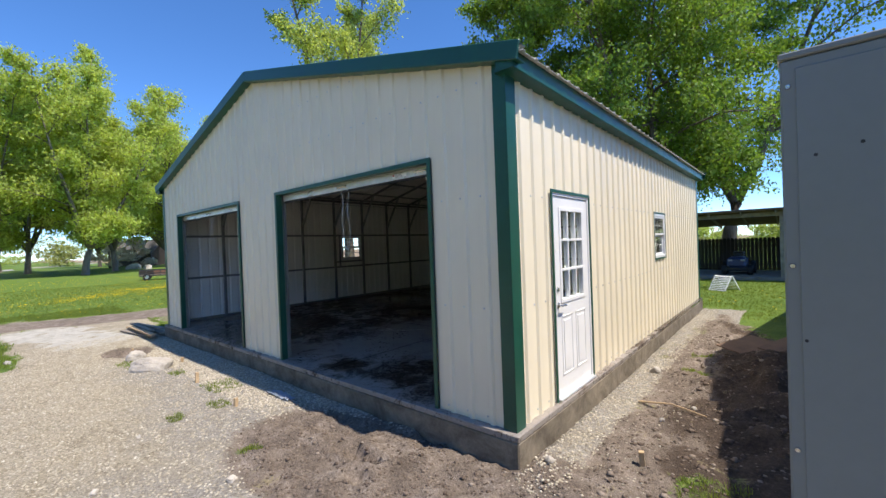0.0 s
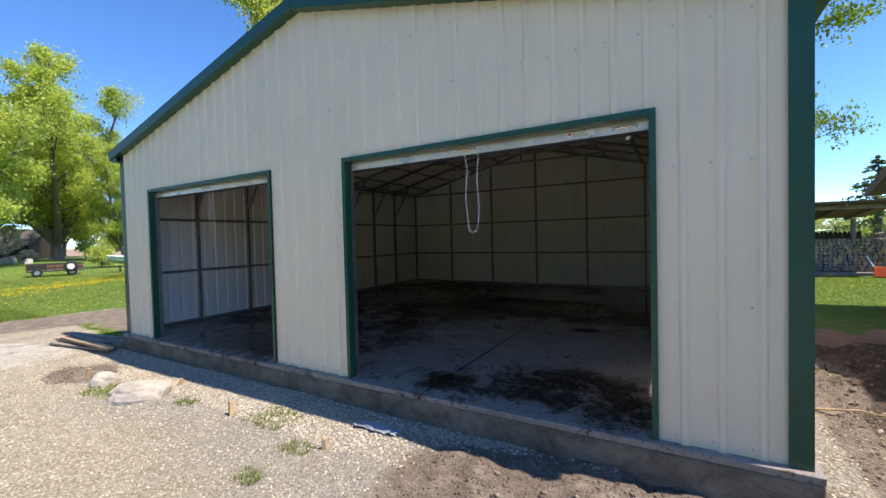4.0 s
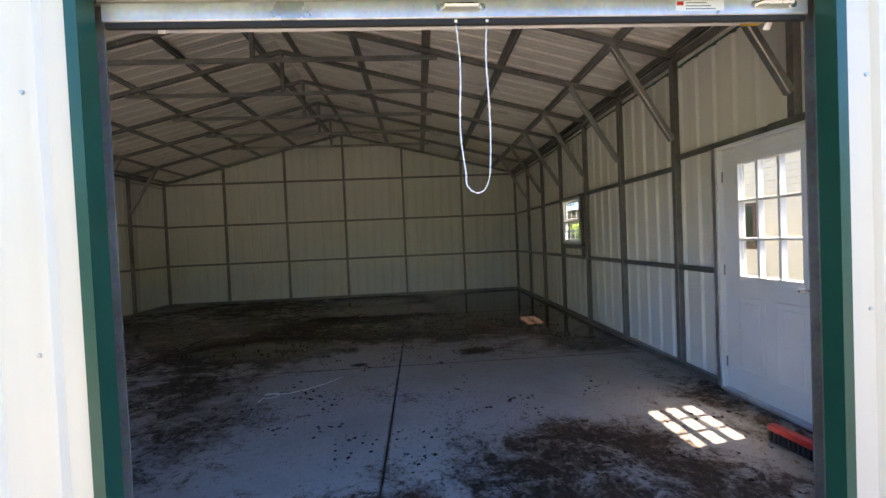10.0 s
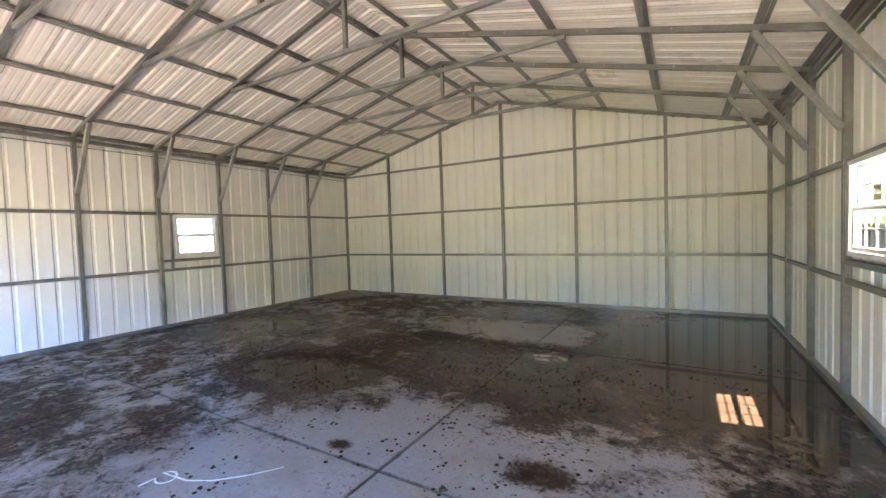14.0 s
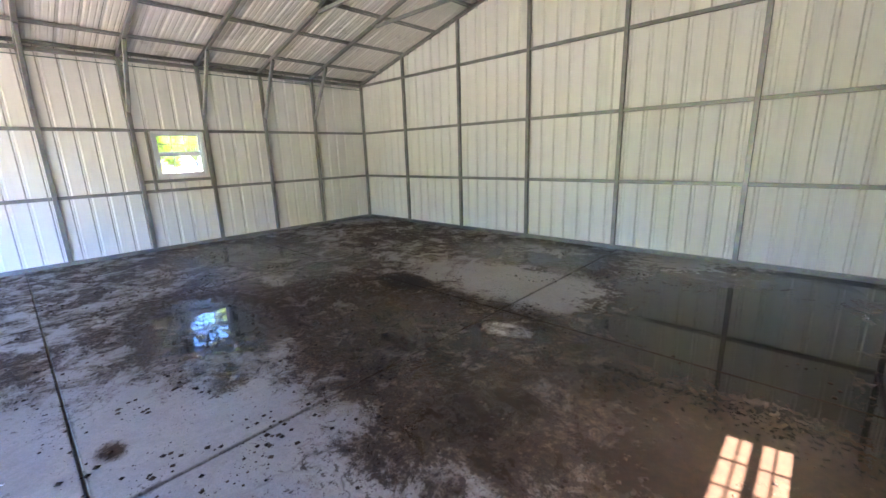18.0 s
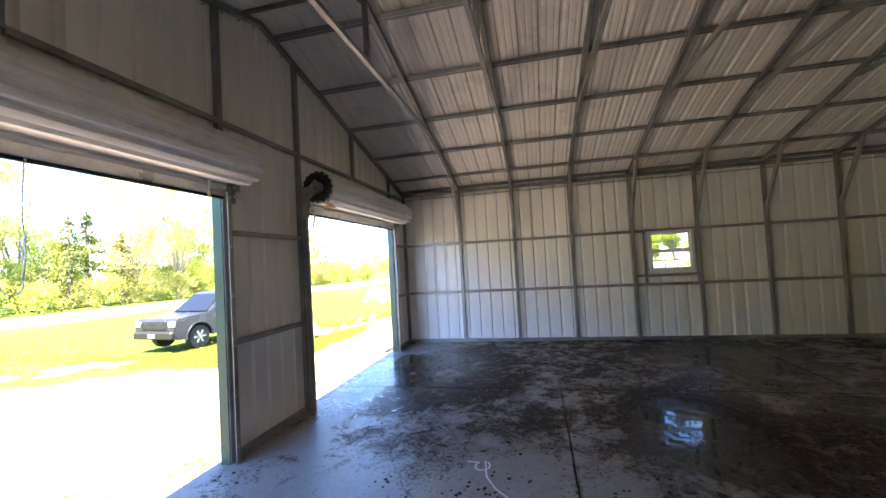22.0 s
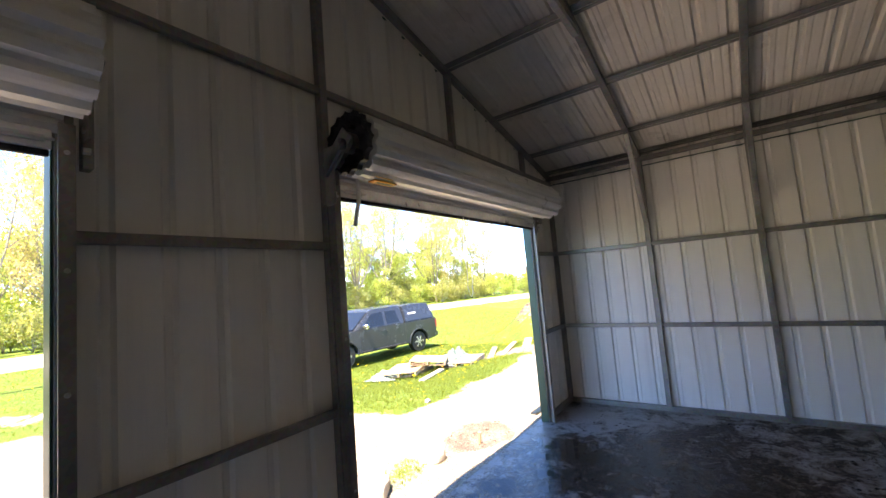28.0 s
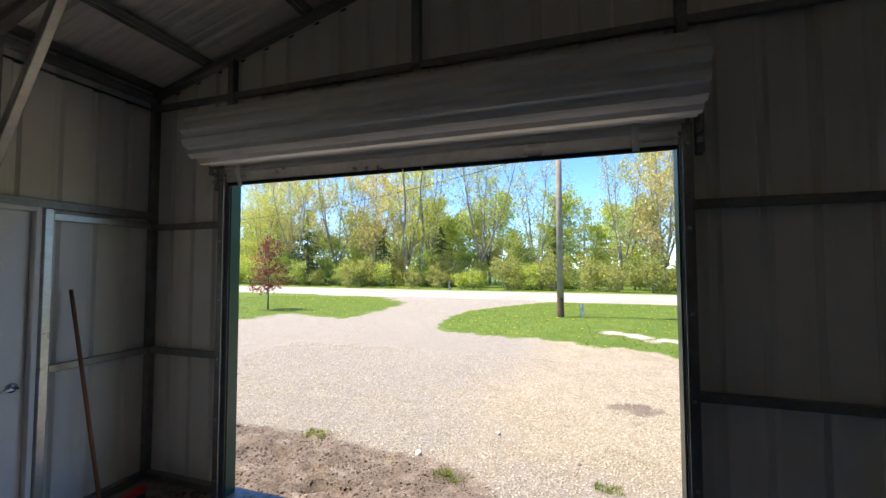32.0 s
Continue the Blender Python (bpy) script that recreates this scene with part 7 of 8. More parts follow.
def tarp(at, w, d, h, seed):
    bm = B()
    n = 26
    g = []
    for i in range(n + 1):
        row = []
        for j in range(n + 1):
            u, v = i / n - 0.5, j / n - 0.5
            e = max(0, 1 - (u * u + v * v) * 4)
            z = h * e * (0.5 + 0.8 * abs(noise.noise((u * 5 + seed, v * 5, seed)))) + 0.05 * abs(noise.noise((u * 16, v * 16, seed)))
            row.append(bm.verts.new((w * u * (1 + 0.25 * noise.noise((v * 3, seed, 0))), d * v * (1 + 0.25 * noise.noise((u * 3, 0, seed))), z)))
        g.append(row)
    for i in range(n):
        for j in range(n):
            bm.faces.new((g[i][j], g[i + 1][j], g[i + 1][j + 1], g[i][j + 1]))
    ob = new("tarpaulin", mesh_of("tarpaulin", bm, TARP))
    ob.modifiers.new("thickness", "SOLIDIFY").thickness = 0.004
    ob.matrix_basis = Matrix.Translation(at) @ pose(0, 0, 0, 0, 0, 25)
    return tagged(ob, "crumpled grey-green tarpaulin over pallets in the grass", "tarpaulin")


tarp(gz(*out(-13.3, -4.7), -0.10), 1.9, 1.0, 0.42, 1.7)
tarp(gz(*out(-11.2, -5.5), -0.05), 1.0, 0.8, 0.22, 4.1)

# utility pole, wires, marker posts
pz = ground_z(-2.75, -15.9)
up = thing("utility_pole", "weathered timber utility pole with a dark tarred base", "utility pole", at=(-2.75, -15.9, pz))
part("pole", rod(B(), (-2.75, -15.9, pz - 0.2), (-2.75, -15.9, 9.2), 0.15, 0.115, 14), POLE, up, smooth=True)
part("tarred_base", rod(B(), (-2.75, -15.9, pz - 0.1), (-2.75, -15.9, pz + 0.85), 0.153, 0.150, 14), POLE_FOOT, up, "brown creosoted foot")
part("wire_guard", box(B(), -2.9, -2.86, -15.95, -15.85, pz + 0.6, pz + 1.1, 0.01), BARE_ALU, up)
part("transformer", rod(rod(B(), (-3.14, -15.9, 7.12), (-3.14, -15.9, 7.78), 0.2, None, 16), (-3.14, -15.9, 7.78), (-3.14, -15.9, 7.86), 0.2, 0.09, 16), CABINET, up, "grey steel transformer can")
part("transformer_bracket", box(B(), -2.98, -2.74, -15.95, -15.85, 7.3, 7.6, 0.01), GALV, up)
for a, b, sag in (((-2.75, -15.9, 6.95), (42, -22, 7.2), 2.2),):
    pts = [Vector(a).lerp(Vector(b), k / 20) - Vector((0, 0, sag * 4 * (k / 20) * (1 - k / 20))) for k in range(21)]
    part("cable", chain(B(), pts, [0.012] * 21, 5), BLACKP, up)
for x, y, h, m, lb in ((-3.65, -16.0, 0.55, GALV_BRIGHT, "short galvanised pipe post on the verge"), (8.5, road_y(8.5) - 1.4, 0.9, GALV, "steel post beyond the road")):
    z = ground_z(x, y)
    bm = rod(B(), (x, y, z - 0.05), (x + 0.03, y, z + h), 0.085, None, 14)
    rod(bm, (x + 0.03, y, z + h - 0.012), (x + 0.03, y, z + h + 0.012), 0.094, None, 14)
    tagged(new("marker_post", mesh_of("marker_post", bm, m)), lb, "post", "marker posts")

# utility trailer and a small boat on the lawn, an old barn, a red barn far off
def utility_trailer(at, turn):
    """Long side along x, its near side at -y."""
    t = thing("utility_trailer", "low rusty wood-sided utility trailer with a spare wheel on the lawn", "trailer")
    part("bed", box(B(), -1.33, 1.33, -0.80, 0.80, 0.36, 0.42, 0.01), WOOD_GREY, t)
    for y in (-0.82, 0.80):
        for z in (0.30, 0.52, 0.74):
            part("side_rail", box(B(), -1.35, 1.35, y - 0.02, y + 0.02, z, z + 0.05), DARK_STEEL, t)
        for k in range(6):
            a = -1.33 + k * 0.444
            part("side_board", box(B(), a + 0.03, a + 0.43, y - 0.008, y + 0.008, 0.44, 0.72), RUST_BOARD if k in (2, 3, 5) else WOOD_DARK, t)
            part("stake", box(B(), a - 0.02, a + 0.02, y - 0.03, y + 0.03, 0.30, 0.80), DARK_STEEL, t)
    for x in (-1.33, 1.31):
        part("end_rail", box(B(), x - 0.02, x + 0.02, -0.80, 0.80, 0.70, 0.77), DARK_STEEL, t)
    part("tongue", beam(B(), (1.3, 0.3, 0.36), (1.7, 1.0, 0.34), 0.08, 0.08), DARK_STEEL, t)
    part("jack", rod(B(), (1.02, -0.86, 0.0), (1.02, -0.86, 0.5), 0.03, None, 10), GALV, t)
    for x in (-0.86, 0.76):
        part("axle", rod(B(), (x, -0.8, 0.26), (x, 0.8, 0.26), 0.035, None, 8), DARK_STEEL, t)
        for y in (-0.90, 0.90):
            w = part("wheel", ring_tyre(x, y, 0.26, 0.26, 0.09), RUBBER, t)
            part("hub", rod(B(), (x, y - 0.05, 0.26), (x, y + 0.05, 0.26), 0.135, None, 14), ALLOY, w)
    sp = part("spare_wheel", ring_tyre(0.72, -0.97, 0.60, 0.35, 0.10), RUBBER, t)
    part("spare_hub", rod(B(), (0.72, -1.06, 0.60), (0.72, -0.88, 0.60), 0.19, None, 16), WHITE, sp)
    t.matrix_basis = Matrix.Translation(at) @ pose(0, 0, 0, 0, 0, turn)


def ring_tyre(x, y, z, r, w):
    """Tyre with rounded shoulders, axle along y."""
    bm = B()
    prof = [(-w, 0.55), (-w, 0.88), (-w * 0.7, 1.0), (w * 0.7, 1.0), (w, 0.88), (w, 0.55)]
    rings = []
    for k in range(20):
        a = 2 * math.pi * k / 20
        rings.append([bm.verts.new((x + r * f * math.cos(a), y + o, z + r * f * math.sin(a))) for o, f in prof])
    for a, b in zip(rings, rings[1:] + rings[:1]):
        for k in range(len(prof)):
            bm.faces.new((a[k], a[(k + 1) % 6], b[(k + 1) % 6], b[k]))
    return bm


def boat(at, turn):
    t = thing("boat", "small pale green boat on a trailer at the lawn edge", "boat")
    bm = B()
    rows = []
    for k in range(9):
        f = k / 8
        hw = 0.82 * math.sqrt(max(0.0, 1 - (f * 0.98) ** 3.2))
        top = 0.98 + 0.16 * f * f
        keel = 0.42 + 0.34 * f ** 4
        rows.append([bm.verts.new((-2.0 + 4.2 * f, y * hw, z)) for y, z in ((-1, top), (-0.86, keel + 0.2), (0, keel), (0.86, keel + 0.2), (1, top), (0.86, top - 0.02), (0.75, keel + 0.26), (-0.75, keel + 0.26), (-0.86, top - 0.02))])
    for a, b in zip(rows, rows[1:]):
        for k in range(9):
            bm.faces.new((a[k], b[k], b[(k + 1) % 9], a[(k + 1) % 9]))
    bm.faces.new(rows[0][::-1])
    bm.faces.new(rows[-1])
    hull = part("hull", bm, BOAT_GREEN, t)
    part("gunwale", chain(B(), [Vector((-2.0 + 4.2 * k / 8, -0.84 * math.sqrt(max(0.0, 1 - (k / 8 * 0.98) ** 3.2)), 1.0 + 0.16 * (k / 8) ** 2)) for k in range(9)], [0.035] * 9, 6), WHITE, hull)
    part("seat", box(B(), -0.3, 0.05, -0.6, 0.6, 0.78, 0.84, 0.01), WHITE, hull)
    for y in (-0.45, 0.45):
        part("trailer_rail", beam(B(), (-1.9, y, 0.40), (2.0, y * 0.4, 0.38), 0.07, 0.08), DARK_STEEL, t)
    part("trailer_tongue", beam(B(), (1.9, 0, 0.38), (3.1, 0, 0.36), 0.07, 0.08), DARK_STEEL, t)
    for y in (-0.88, 0.88):
        w = part("wheel", ring_tyre(-0.9, y, 0.27, 0.27, 0.09), RUBBER, t)
        part("hub", rod(B(), (-0.9, y - 0.07, 0.27), (-0.9, y + 0.07, 0.27), 0.14, None, 14), WHITE, w)
        part("stand", rod(B(), (1.5, y * 0.5, 0.0), (1.5, y * 0.5, 0.40), 0.03, None, 8), DARK_STEEL, t)
    t.matrix_basis = Matrix.Translation(at) @ pose(0, 0, 0, 0, 0, turn)


utility_trailer(gz(-36.1, 6.8), 74)
boat(gz(-34.4, 11.3), 246)
stone("boulder", "grey field boulder under the lawn trees", gz(-68, 13.5, -0.1), (0.62, 0.5, 0.62), 5)
stone("boulder", "low grey field boulder under the lawn trees", gz(-73, 12.9, -0.1), (1.1, 0.8, 0.7), 6)


def barn(name, label, at, w, d, h, roof_h, wallm, turn):
    b = thing(name, label, "barn")
    part("wall", box(B(), -w / 2, w / 2, -d / 2, d / 2, -0.3, h), wallm, b)
    for s in (-1, 1):
        part("roof", beam(B(), (0, s * (d / 2 + 0.3), h - 0.1), (0, 0, h + roof_h), w + 0.6, 0.12, (0, 0, 1), 0), SHINGLE, b)
    for x in (-w / 2, w / 2 - 0.1):
        gab = B()
        v = [gab.verts.new((x + o, y, z)) for o in (0, 0.1) for y, z in ((-d / 2, h), (d / 2, h), (0, h + roof_h - 0.05))]
        gab.faces.new(v[:3])
        gab.faces.new(v[3:][::-1])
        for k in range(3):
            gab.faces.new((v[k], v[3 + k], v[3 + (k + 1) % 3], v[(k + 1) % 3]))
        part("gable", gab, wallm, b)
    part("barn_door", box(B(), -w / 2 - 0.05, -w / 2 - 0.01, -1.2, 1.2, 0, 2.6), WOOD_DARK, b)
    b.matrix_basis = Matrix.Translation(at) @ pose(0, 0, 0, 0, 0, turn)


barn("red_barn", "faded red barn far along the road", gz(-118, -64), 5, 4, 1.9, 1.5, BARN_RED, 20)
barn("old_barn", "dark weathered barn beyond the lawn trees", gz(-95.9, 19.8), 8, 6.5, 2.4, 2.6, WOOD_DARK, 35)
for x, y, h in ((-172, -72, 6.5), (-176, -70, 7.5)):
    sz = ground_z(x, y)
    bm = rod(B(), (x, y, sz), (x, y, sz + h), 1.5, None, 20)
    bmesh.ops.create_uvsphere(bm, u_segments=20, v_segments=10, radius=1.5, matrix=Matrix.Translation((x, y, sz + h)))
    tagged(new("silo", mesh_of("silo", bm, FOOTING)), "pale concrete farm silo far off", "silo", "silos")

# ---- indoor things ----
def rope_loop(name, label, x0, x1, z0, zb, swing):
    pts = []
    n = 34
    for k in range(n + 1):
        f = k / n
        if f < 0.42:
            q = f / 0.42
            pts.append((x0 + 0.009 * math.sin(q * 7) + 0.014 * q + swing * q, 0.10 + 0.01 * math.sin(q * 9), z0 + (zb + 0.07 - z0) * q))
        elif f > 0.58:
            q = (1 - f) / 0.42
            pts.append((x1 - 0.008 * math.sin(q * 6.3) - 0.014 * q + swing * q, 0.10 + 0.012 * math.cos(q * 8), z0 + (zb + 0.07 - z0) * q))
        else:
            a = math.pi * (f - 0.42) / 0.16
            c = (x0 + x1) / 2 + swing
            hw = (x1 - x0) / 2 - 0.014
            pts.append((c - hw * math.cos(a) * (1 if f < 0.5 else 0.95), 0.11, zb + 0.07 - 0.07 * math.sin(a)))
    ob = thing(name, label, "rope", "pull ropes", at=(x0, 0.1, z0))
    part("cord", chain(B(), pts, [0.0036] * len(pts), 6), ROPE, ob, smooth=True)
    for x in (x0, x1):
        k = B()
        bmesh.ops.create_icosphere(k, subdivisions=2, radius=0.013, matrix=Matrix.Translation((x, 0.102, z0 + 0.008)))
        part("knot", k, ROPE, ob)


rope_loop("pull_rope", "white pull rope hanging in a loop from the door", -2.49, -2.355, 2.335, 1.61, -0.0)
rope_loop("pull_rope", "white pull rope hanging in a loop from the door", -6.80, -6.70, 2.335, 1.62, 0.02)


def strap(name, label, pts, w):
    bm = B()
    prev = None
    for i, p in enumerate(pts):
        p = Vector(p)
        d = (Vector(pts[min(i + 1, len(pts) - 1)]) - Vector(pts[max(i - 1, 0)])).normalized()
        s = d.cross(Vector((0, 0, 1))) if abs(d.z) < 0.9 else Vector((1, 0, 0))
        s = s.normalized() * w / 2
        u = s.cross(d).normalized() * 0.001
        cur = [bm.verts.new(p + a) for a in (s + u, -s + u, -s - u, s - u)]
        if prev:
            for k in range(4):
                bm.faces.new((prev[k], prev[(k + 1) % 4], cur[(k + 1) % 4], cur[k]))
        else:
            bm.faces.new(cur)
        prev = cur
    bm.faces.new(prev[::-1])
    return tagged(new(name, mesh_of(name, bm, VINYL, smooth=True)), label, "strap")


loop = [(-4.15 + 0.07 * math.cos(a), 2.25 + 0.06 * math.sin(a), 0.008 + 0.008 * k / 8) for k, a in enumerate(np.linspace(-2.6, 2.9, 10))]
strap("packing_strap", "curled white plastic strap lying on the wet slab", [(-4.22, 2.12, 0.006)] + [(x, y, z) for x, y, z in loop] + [(-4.0, 2.3, 0.008), (-3.85, 2.38, 0.006), (-3.7, 2.52, 0.006), (-3.56, 2.70, 0.006)], 0.013)
strap("door_strap", "white webbing strap hanging from the rolled door", [(-5.40, 0.13, 2.50), (-5.40, 0.14, 2.42), (-5.41, 0.13, 2.36), (-5.39, 0.12, 2.26), (-5.36, 0.13, 2.17)], 0.035)
strap("door_strap", "white webbing strap hanging from the rolled door", [(-1.03, 0.13, 2.50), (-1.03, 0.14, 2.42), (-1.04, 0.13, 2.36), (-1.06, 0.14, 2.31)], 0.035)

strap("door_strap", "white webbing strap hanging from the rolled door", [(-3.72, 0.15, 2.50), (-3.72, 0.15, 2.44), (-3.72, 0.14, 2.38), (-3.725, 0.14, 2.33)], 0.035)
br = thing("push_broom", "wooden-handled push broom leaning on the wall by the door", "broom", at=(-0.25, 0.45, 0.0))
part("handle", rod(B(), (-0.36, 0.56, 0.07), (-0.075, 0.62, 1.56), 0.013, 0.012, 10), plain("reddish_handle", (0.30, 0.12, 0.06), 0.5, 0, 0.2, 8, 60, 0.1), br, smooth=True)
part("broom_head", beam(B(), (-0.36, 0.28, 0.09), (-0.42, 0.88, 0.09), 0.06, 0.04), REDP, br, "red broom block")
bm = B()
for k in range(20):
    beam(bm, (-0.36 - 0.003 * k, 0.295 + k * 0.030, 0.0), (-0.36 - 0.003 * k, 0.295 + k * 0.030, 0.075), 0.05, 0.02, (0, 1, 0), 0)
part("bristles", bm, BLACKP, br)
# yellow-black level label on the rolled curtain
YEL = plain("amber_label", (0.72, 0.42, 0.03), 0.4)
for x0, x1 in ((-5.50, -5.36), (-1.0, -0.9)):
    ob = tagged(new("amber_tag", mesh_of("amber_tag", beam(B(), (x0, 0.345, 2.448), (x1, 0.345, 2.448), 0.03, 0.004, (0, 0.25, 1), 0), YEL)), "amber plastic tag on the rolled curtain", "tag")


# ---- loose gravel, grass and dandelions ----
def scatter(name, label, category, shape, faces, places, material):
    """Many small solids in one mesh; places: rows of x, y, z, size, turn."""
    shape, faces = np.array(shape, float), np.array(faces)
    k = len(places)
    c, s = np.cos(places[:, 4]), np.sin(places[:, 4])
    sx = shape[None, :, :] * places[:, None, 3:4]
    v = np.empty((k, len(shape), 3))
    v[..., 0] = sx[..., 0] * c[:, None] - sx[..., 1] * s[:, None] + places[:, None, 0]
    v[..., 1] = sx[..., 0] * s[:, None] + sx[..., 1] * c[:, None] + places[:, None, 1]
    v[..., 2] = sx[..., 2] + places[:, None, 2]
    f = (faces[None] + (np.arange(k) * len(shape))[:, None, None]).reshape(-1)
    n = faces.shape[1]
    me = bpy.data.meshes.new(name)
    me.vertices.add(k * len(shape))
    me.vertices.foreach_set("co", v.astype(np.float32).ravel())
    me.loops.add(len(f))
    me.loops.foreach_set("vertex_index", f.astype(np.int32))
    cnt = len(f) // n
    me.polygons.add(cnt)
    me.polygons.foreach_set("loop_start", np.arange(0, cnt * n, n, dtype=np.int32))
    me.polygons.foreach_set("loop_total", np.full(cnt, n, dtype=np.int32))
    me.update(calc_edges=True)
    me.materials.append(material)
    return tagged(new(name, me), label, category, kind="stuff")


def grid_value(A, x, y):
    xs, ys = GRID[0], GRID[1]
    i = np.clip(np.searchsorted(xs, x) - 1, 0, len(xs) - 2)
    j = np.clip(np.searchsorted(ys, y) - 1, 0, len(ys) - 2)
    u = (x - xs[i]) / (xs[i + 1] - xs[i])
    v = (y - ys[j]) / (ys[j + 1] - ys[j])
    return (A[j, i] * (1 - u) + A[j, i + 1] * u) * (1 - v) + (A[j + 1, i] * (1 - u) + A[j + 1, i + 1] * u) * v


def island_material(name, stops, rough=0.9):
    m, n, l, b = mat(name, rough, 0, 0.2)
    isl = n.new("ShaderNodeNewGeometry").outputs["Random Per Island"]
    l.new(ramp(n, l, isl, stops), b.inputs["Base Color"])
    return m


PEBBLE = island_material("crushed_stone", [(0.0, (0.28, 0.245, 0.185)), (0.4, (0.42, 0.37, 0.285)), (0.9, (0.53, 0.475, 0.375)), (1.0, (0.64, 0.59, 0.50))])
CLOD = island_material("soil_clods", [(0.0, (0.085, 0.062, 0.048)), (0.7, (0.165, 0.125, 0.098)), (1.0, (0.29, 0.24, 0.195))])
BLADE = leaf_material("grass_blades", (0.19, 0.25, 0.055), 0.45, 0.3)
PETAL = island_material("dandelion_yellow", [(0.0, (0.75, 0.50, 0.01)), (1.0, (0.85, 0.66, 0.02))], 0.7)
OCTA = [(1, 0.1, 0), (0.1, 0.9, 0.05), (-0.9, 0.1, -0.05), (0, -1, 0), (0.1, 0, 0.42), (0, 0.1, -0.6)]
OCTA_F = [(0, 1, 4), (1, 2, 4), (2, 3, 4), (3, 0, 4), (1, 0, 5), (2, 1, 5), (3, 2, 5), (0, 3, 5)]
rs = np.random.default_rng(8)


def rows(n, x0, x1, y0, y1, size, keep, sink=0.06):
    x, y = rs.uniform(x0, x1, n), rs.uniform(y0, y1, n)
    out = ~((x > XL - 0.1) & (x < XR + 0.1) & (y > YF - 0.1) & (y < YB + 0.1))
    ok = out & (rs.uniform(0, 1, n) < keep(x, y))
    x, y = x[ok], y[ok]
    s = rs.uniform(*size, len(x))
    z = grid_value(GRID[2], x, y) + s * sink
    return np.stack([x, y, z, s, rs.uniform(0, 6.28, len(x))], 1)


G, D = GRID[3], GRID[4]
stony = lambda x, y: np.clip(1 - grid_value(G, x, y) * 1.4 - grid_value(D, x, y) * 1.1, 0, 1)
near = np.concatenate([rows(34000, -10.5, 3.0, -3.2, -0.08, (0.005, 0.018), stony), rows(15000, -9.3, 0.3, -0.85, -0.07, (0.007, 0.021), lambda x, y: np.clip(1.0 - 1.15 * grid_value(D, x, y), 0, 1)), rows(32000, -9, 4, -7, -3, (0.008, 0.019), stony), rows(4200, 0.08, 0.46, -0.3, 9.2, (0.007, 0.020), lambda x, y: np.full(x.shape, 0.9)), rows(900, 0.4, 0.95, -0.3, 9.2, (0.006, 0.018), lambda x, y: np.full(x.shape, 0.6))])
scatter("gravel", "loose crushed limestone gravel", "gravel", OCTA, OCTA_F, near, PEBBLE)
soil = lambda x, y: np.clip(grid_value(D, x, y) * 1.2 - 0.2, 0, 1)
scatter("soil_clods", "crumbled brown soil clods", "soil", OCTA, OCTA_F, np.concatenate([rows(9000, -3.2, 3.2, -2.2, 0.0, (0.004, 0.018), soil), rows(260, -2.2, 0.6, -1.4, -0.1, (0.012, 0.032), soil), rows(500, 0.7, 3.0, 0, 7, (0.015, 0.05), soil), rows(9000, 0.1, 3.2, 0, 8, (0.004, 0.022), soil), rows(1500, -22.8, -19.6, -6.6, -3.6, (0.02, 0.07), soil), rows(250, -9.1, -7.5, -1.5, -0.5, (0.008, 0.03), soil)]), CLOD)
TUFT, TUFT_F = [], []
for k in range(5):
    a = k * 1.31
    dx, dy = math.cos(a), math.sin(a)
    i = len(TUFT)
    TUFT += [(0.25 * dx - 0.10 * dy, 0.25 * dy + 0.10 * dx, -0.1), (0.25 * dx + 0.10 * dy, 0.25 * dy - 0.10 * dx, -0.1), (0.75 * dx * (0.5 + 0.15 * k), 0.75 * dy * (0.5 + 0.15 * k), 1.0 - 0.1 * k)]
    TUFT_F += [(i, i + 1, i + 2)]
lawn = lambda x, y: np.clip(grid_value(G, x, y) * 1.6 - 0.5, 0, 1)
tufts = np.concatenate([rows(26000, -18, -8.2, -9, 0.5, (0.03, 0.08), lawn, 0), rows(3500, -8, 2.5, -2.5, 0, (0.03, 0.07), lawn, 0),
                        rows(14000, -1, 8, 8, 18, (0.03, 0.06), lawn, 0), rows(26000, -34, -11, -4, 16, (0.03, 0.07), lawn, 0), rows(26000, -12, 20, -24, -7, (0.03, 0.06), lawn, 0), rows(22000, -36, -11, -20, -4, (0.03, 0.07), lawn, 0), *[rows(int(420 * r), gx - r, gx + r, gy - 0.7 * r, gy + 0.7 * r, (0.02, 0.055), lambda x, y: np.ones(x.shape), 0) for gx, gy, r in GRASS_SPOTS],
                        rows(60, 0.6, 1.9, -1.6, -1.0, (0.03, 0.07), lambda x, y: np.ones(x.shape), 0)])
scatter("grass", "rough spring grass in tufts", "grass", TUFT, TUFT_F, tufts, BLADE)
DISC = [(0, 0, 0.5)] + [(math.cos(a), math.sin(a), 0.25) for a in np.linspace(0, 6.283, 7)[:6]] + [(0, 0, 0)]
DISC_F = [(0, k, k % 6 + 1) for k in range(1, 7)] + [(7, k % 6 + 1, k) for k in range(1, 7)]
dl = lambda x, y: np.clip(grid_value(G, x, y) * 1.5 - 0.5, 0, 1)
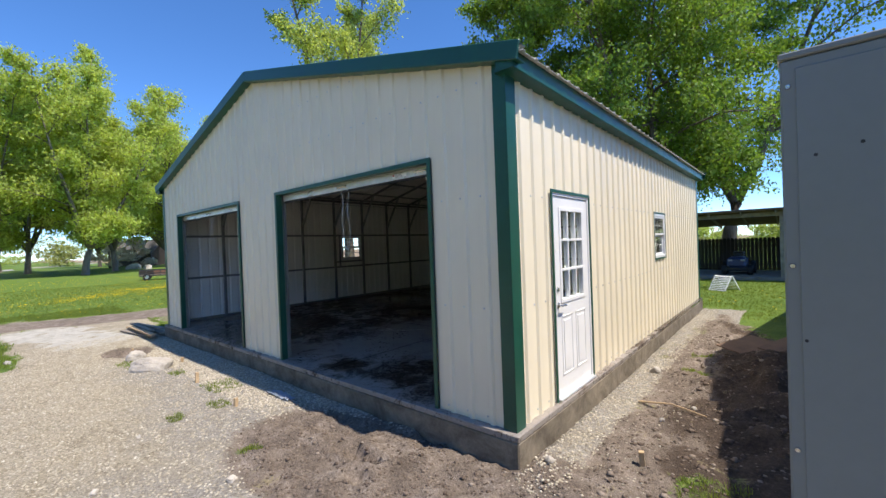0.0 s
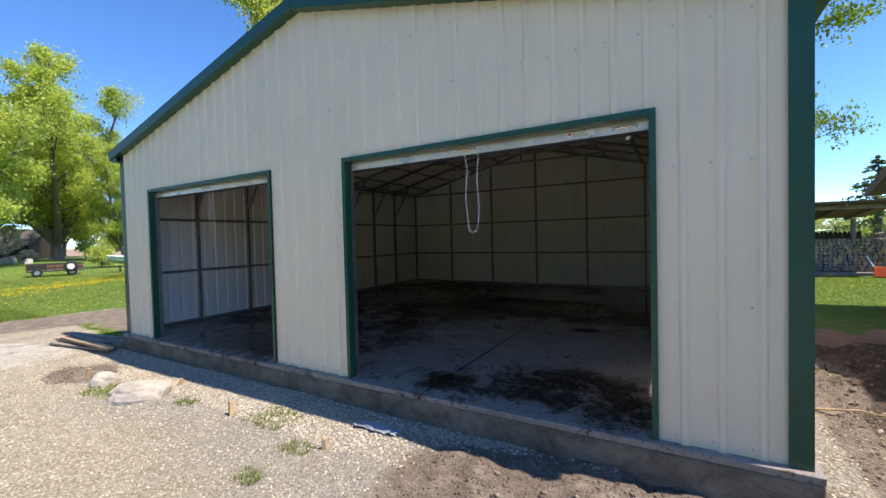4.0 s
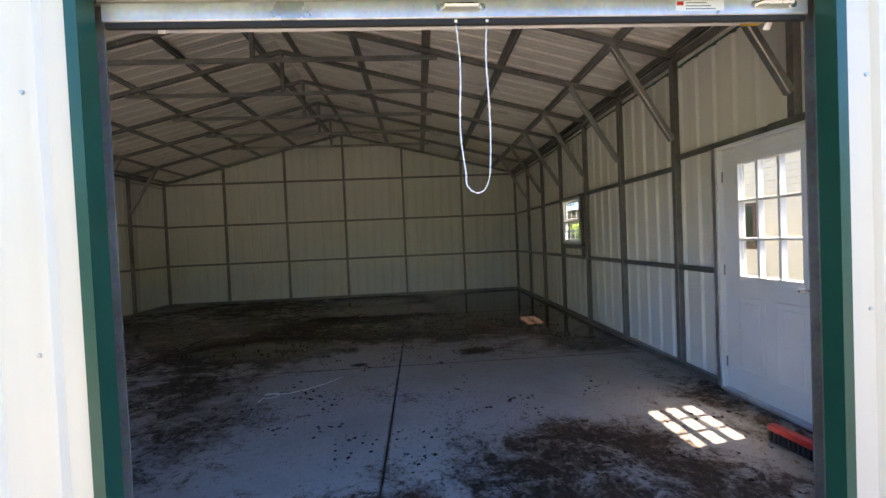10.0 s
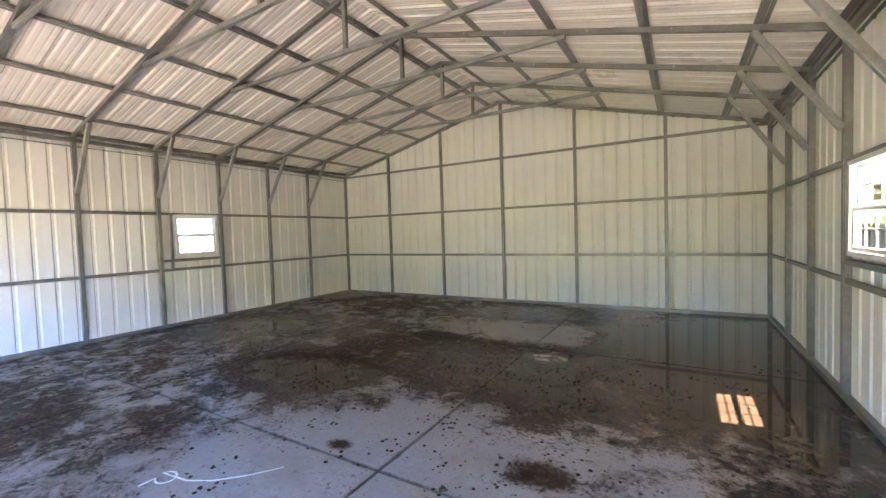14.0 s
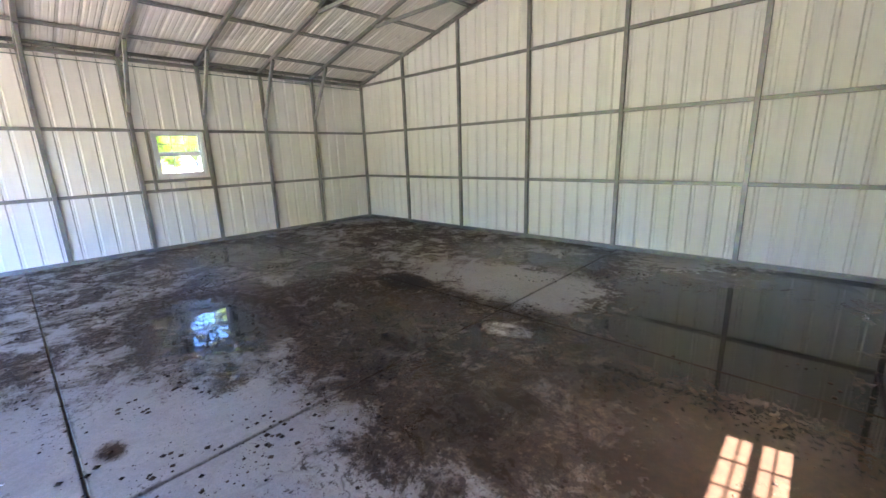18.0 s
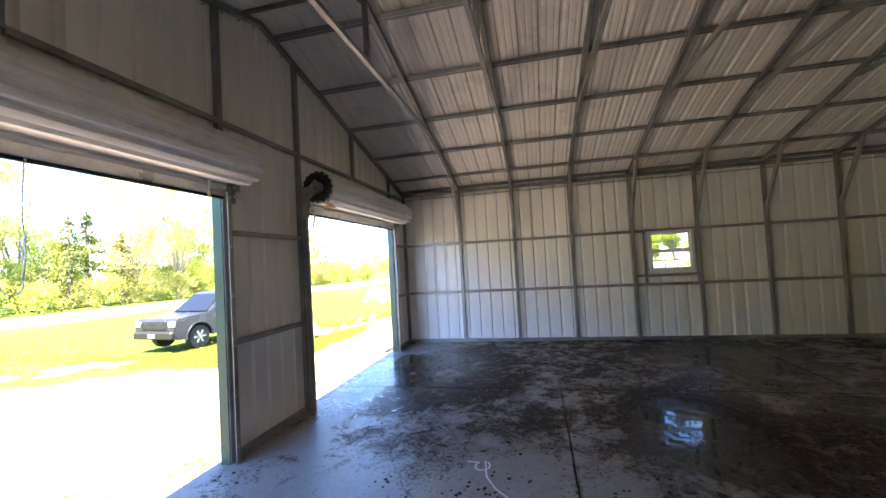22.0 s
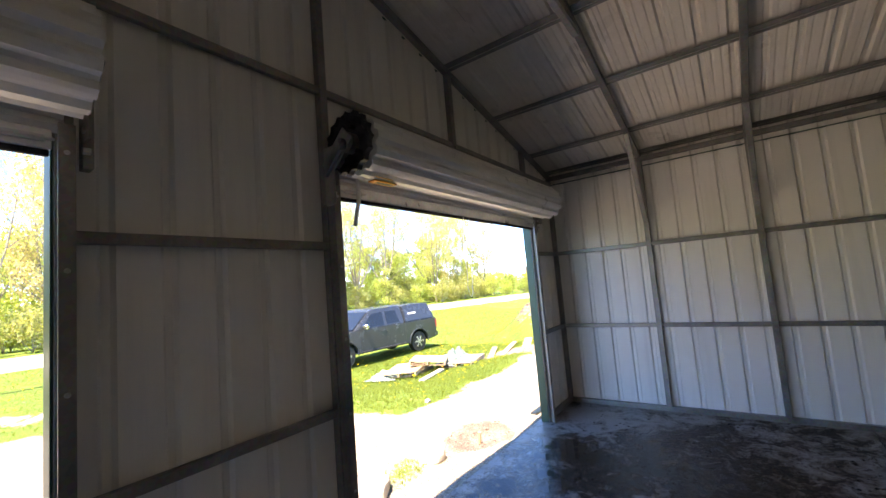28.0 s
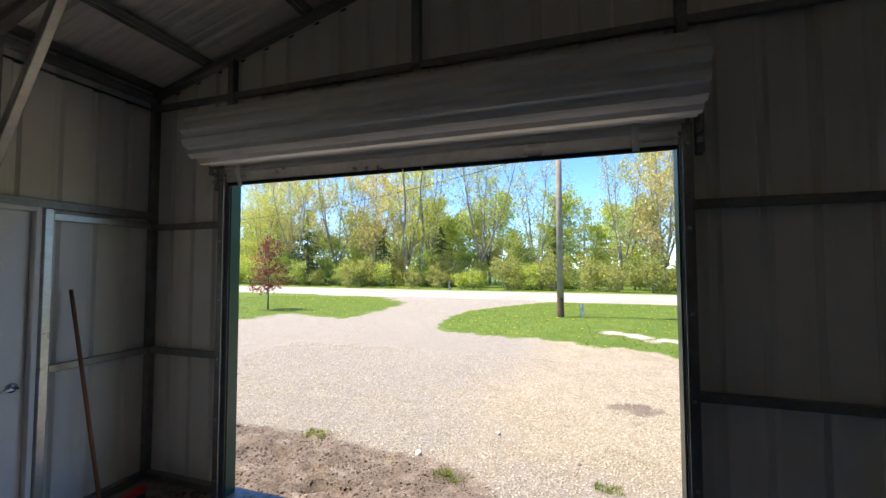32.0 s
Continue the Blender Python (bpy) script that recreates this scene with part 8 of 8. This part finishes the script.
band = lambda x, y: dl(x, y) * np.clip(np.exp(-((x + 23.2 + 0.8 * (y - 1)) / 1.7) ** 2) * np.clip((y + 3) / 5, 0.1, 1) * (0.55 + 0.45 * np.sin(x * 1.9 + 1.1 * np.sin(y * 1.3))) + 0.035, 0, 1)
fl = np.concatenate([rows(110000, -46, -13, -8, 20, (0.018, 0.034), band, 3.0), rows(260, -16, -8.5, -7, 0, (0.014, 0.024), dl, 5), rows(160, -2, 8, 9, 17, (0.02, 0.03), dl, 4), rows(1100, -12, 26, -25, -8, (0.022, 0.04), dl, 2.5), rows(1500, -42, -12, -22, -3, (0.025, 0.045), dl, 2.5)])
scatter("dandelions", "yellow dandelion heads in the grass", "dandelions", DISC, DISC_F, fl, PETAL)
mudmap = lambda x, y: np.clip(0.10 + 0.9 * np.exp(-((y - 4.6) / 1.6) ** 2) * np.exp(-((x + 3.4) / 3.2) ** 2) + 0.6 * np.exp(-((x + 1.6) / 0.9) ** 2 - ((y - 0.8) / 0.7) ** 2) + 0.4 * np.exp(-((x + 6.9) / 2.0) ** 2 - ((y - 2.2) / 2.0) ** 2), 0, 1)
cx, cy = rs.uniform(XL + 0.2, XR - 0.2, 900), rs.uniform(0.15, YB - 0.2, 900)
keep = rs.uniform(0, 1, 900) < mudmap(cx, cy)
cx, cy = np.repeat(cx[keep], 22), np.repeat(cy[keep], 22)
cx, cy = np.clip(cx + rs.normal(0, 0.10, len(cx)), XL + 0.15, XR - 0.15), np.clip(cy + rs.normal(0, 0.07, len(cy)), 0.12, YB - 0.12)
size = 0.0035 + 0.018 * rs.uniform(0, 1, len(cx)) ** 4
MUD_CRUMB = island_material("damp_mud_crumbs", [(0.0, (0.012, 0.007, 0.005)), (0.7, (0.045, 0.026, 0.016)), (1.0, (0.10, 0.068, 0.048))], 0.75)
scatter("mud_crumbs", "trodden crumbs of dark damp mud on the slab", "mud", OCTA, OCTA_F, np.stack([cx, cy, 0.12 * size, size, rs.uniform(0, 6.28, len(cx))], 1), MUD_CRUMB)
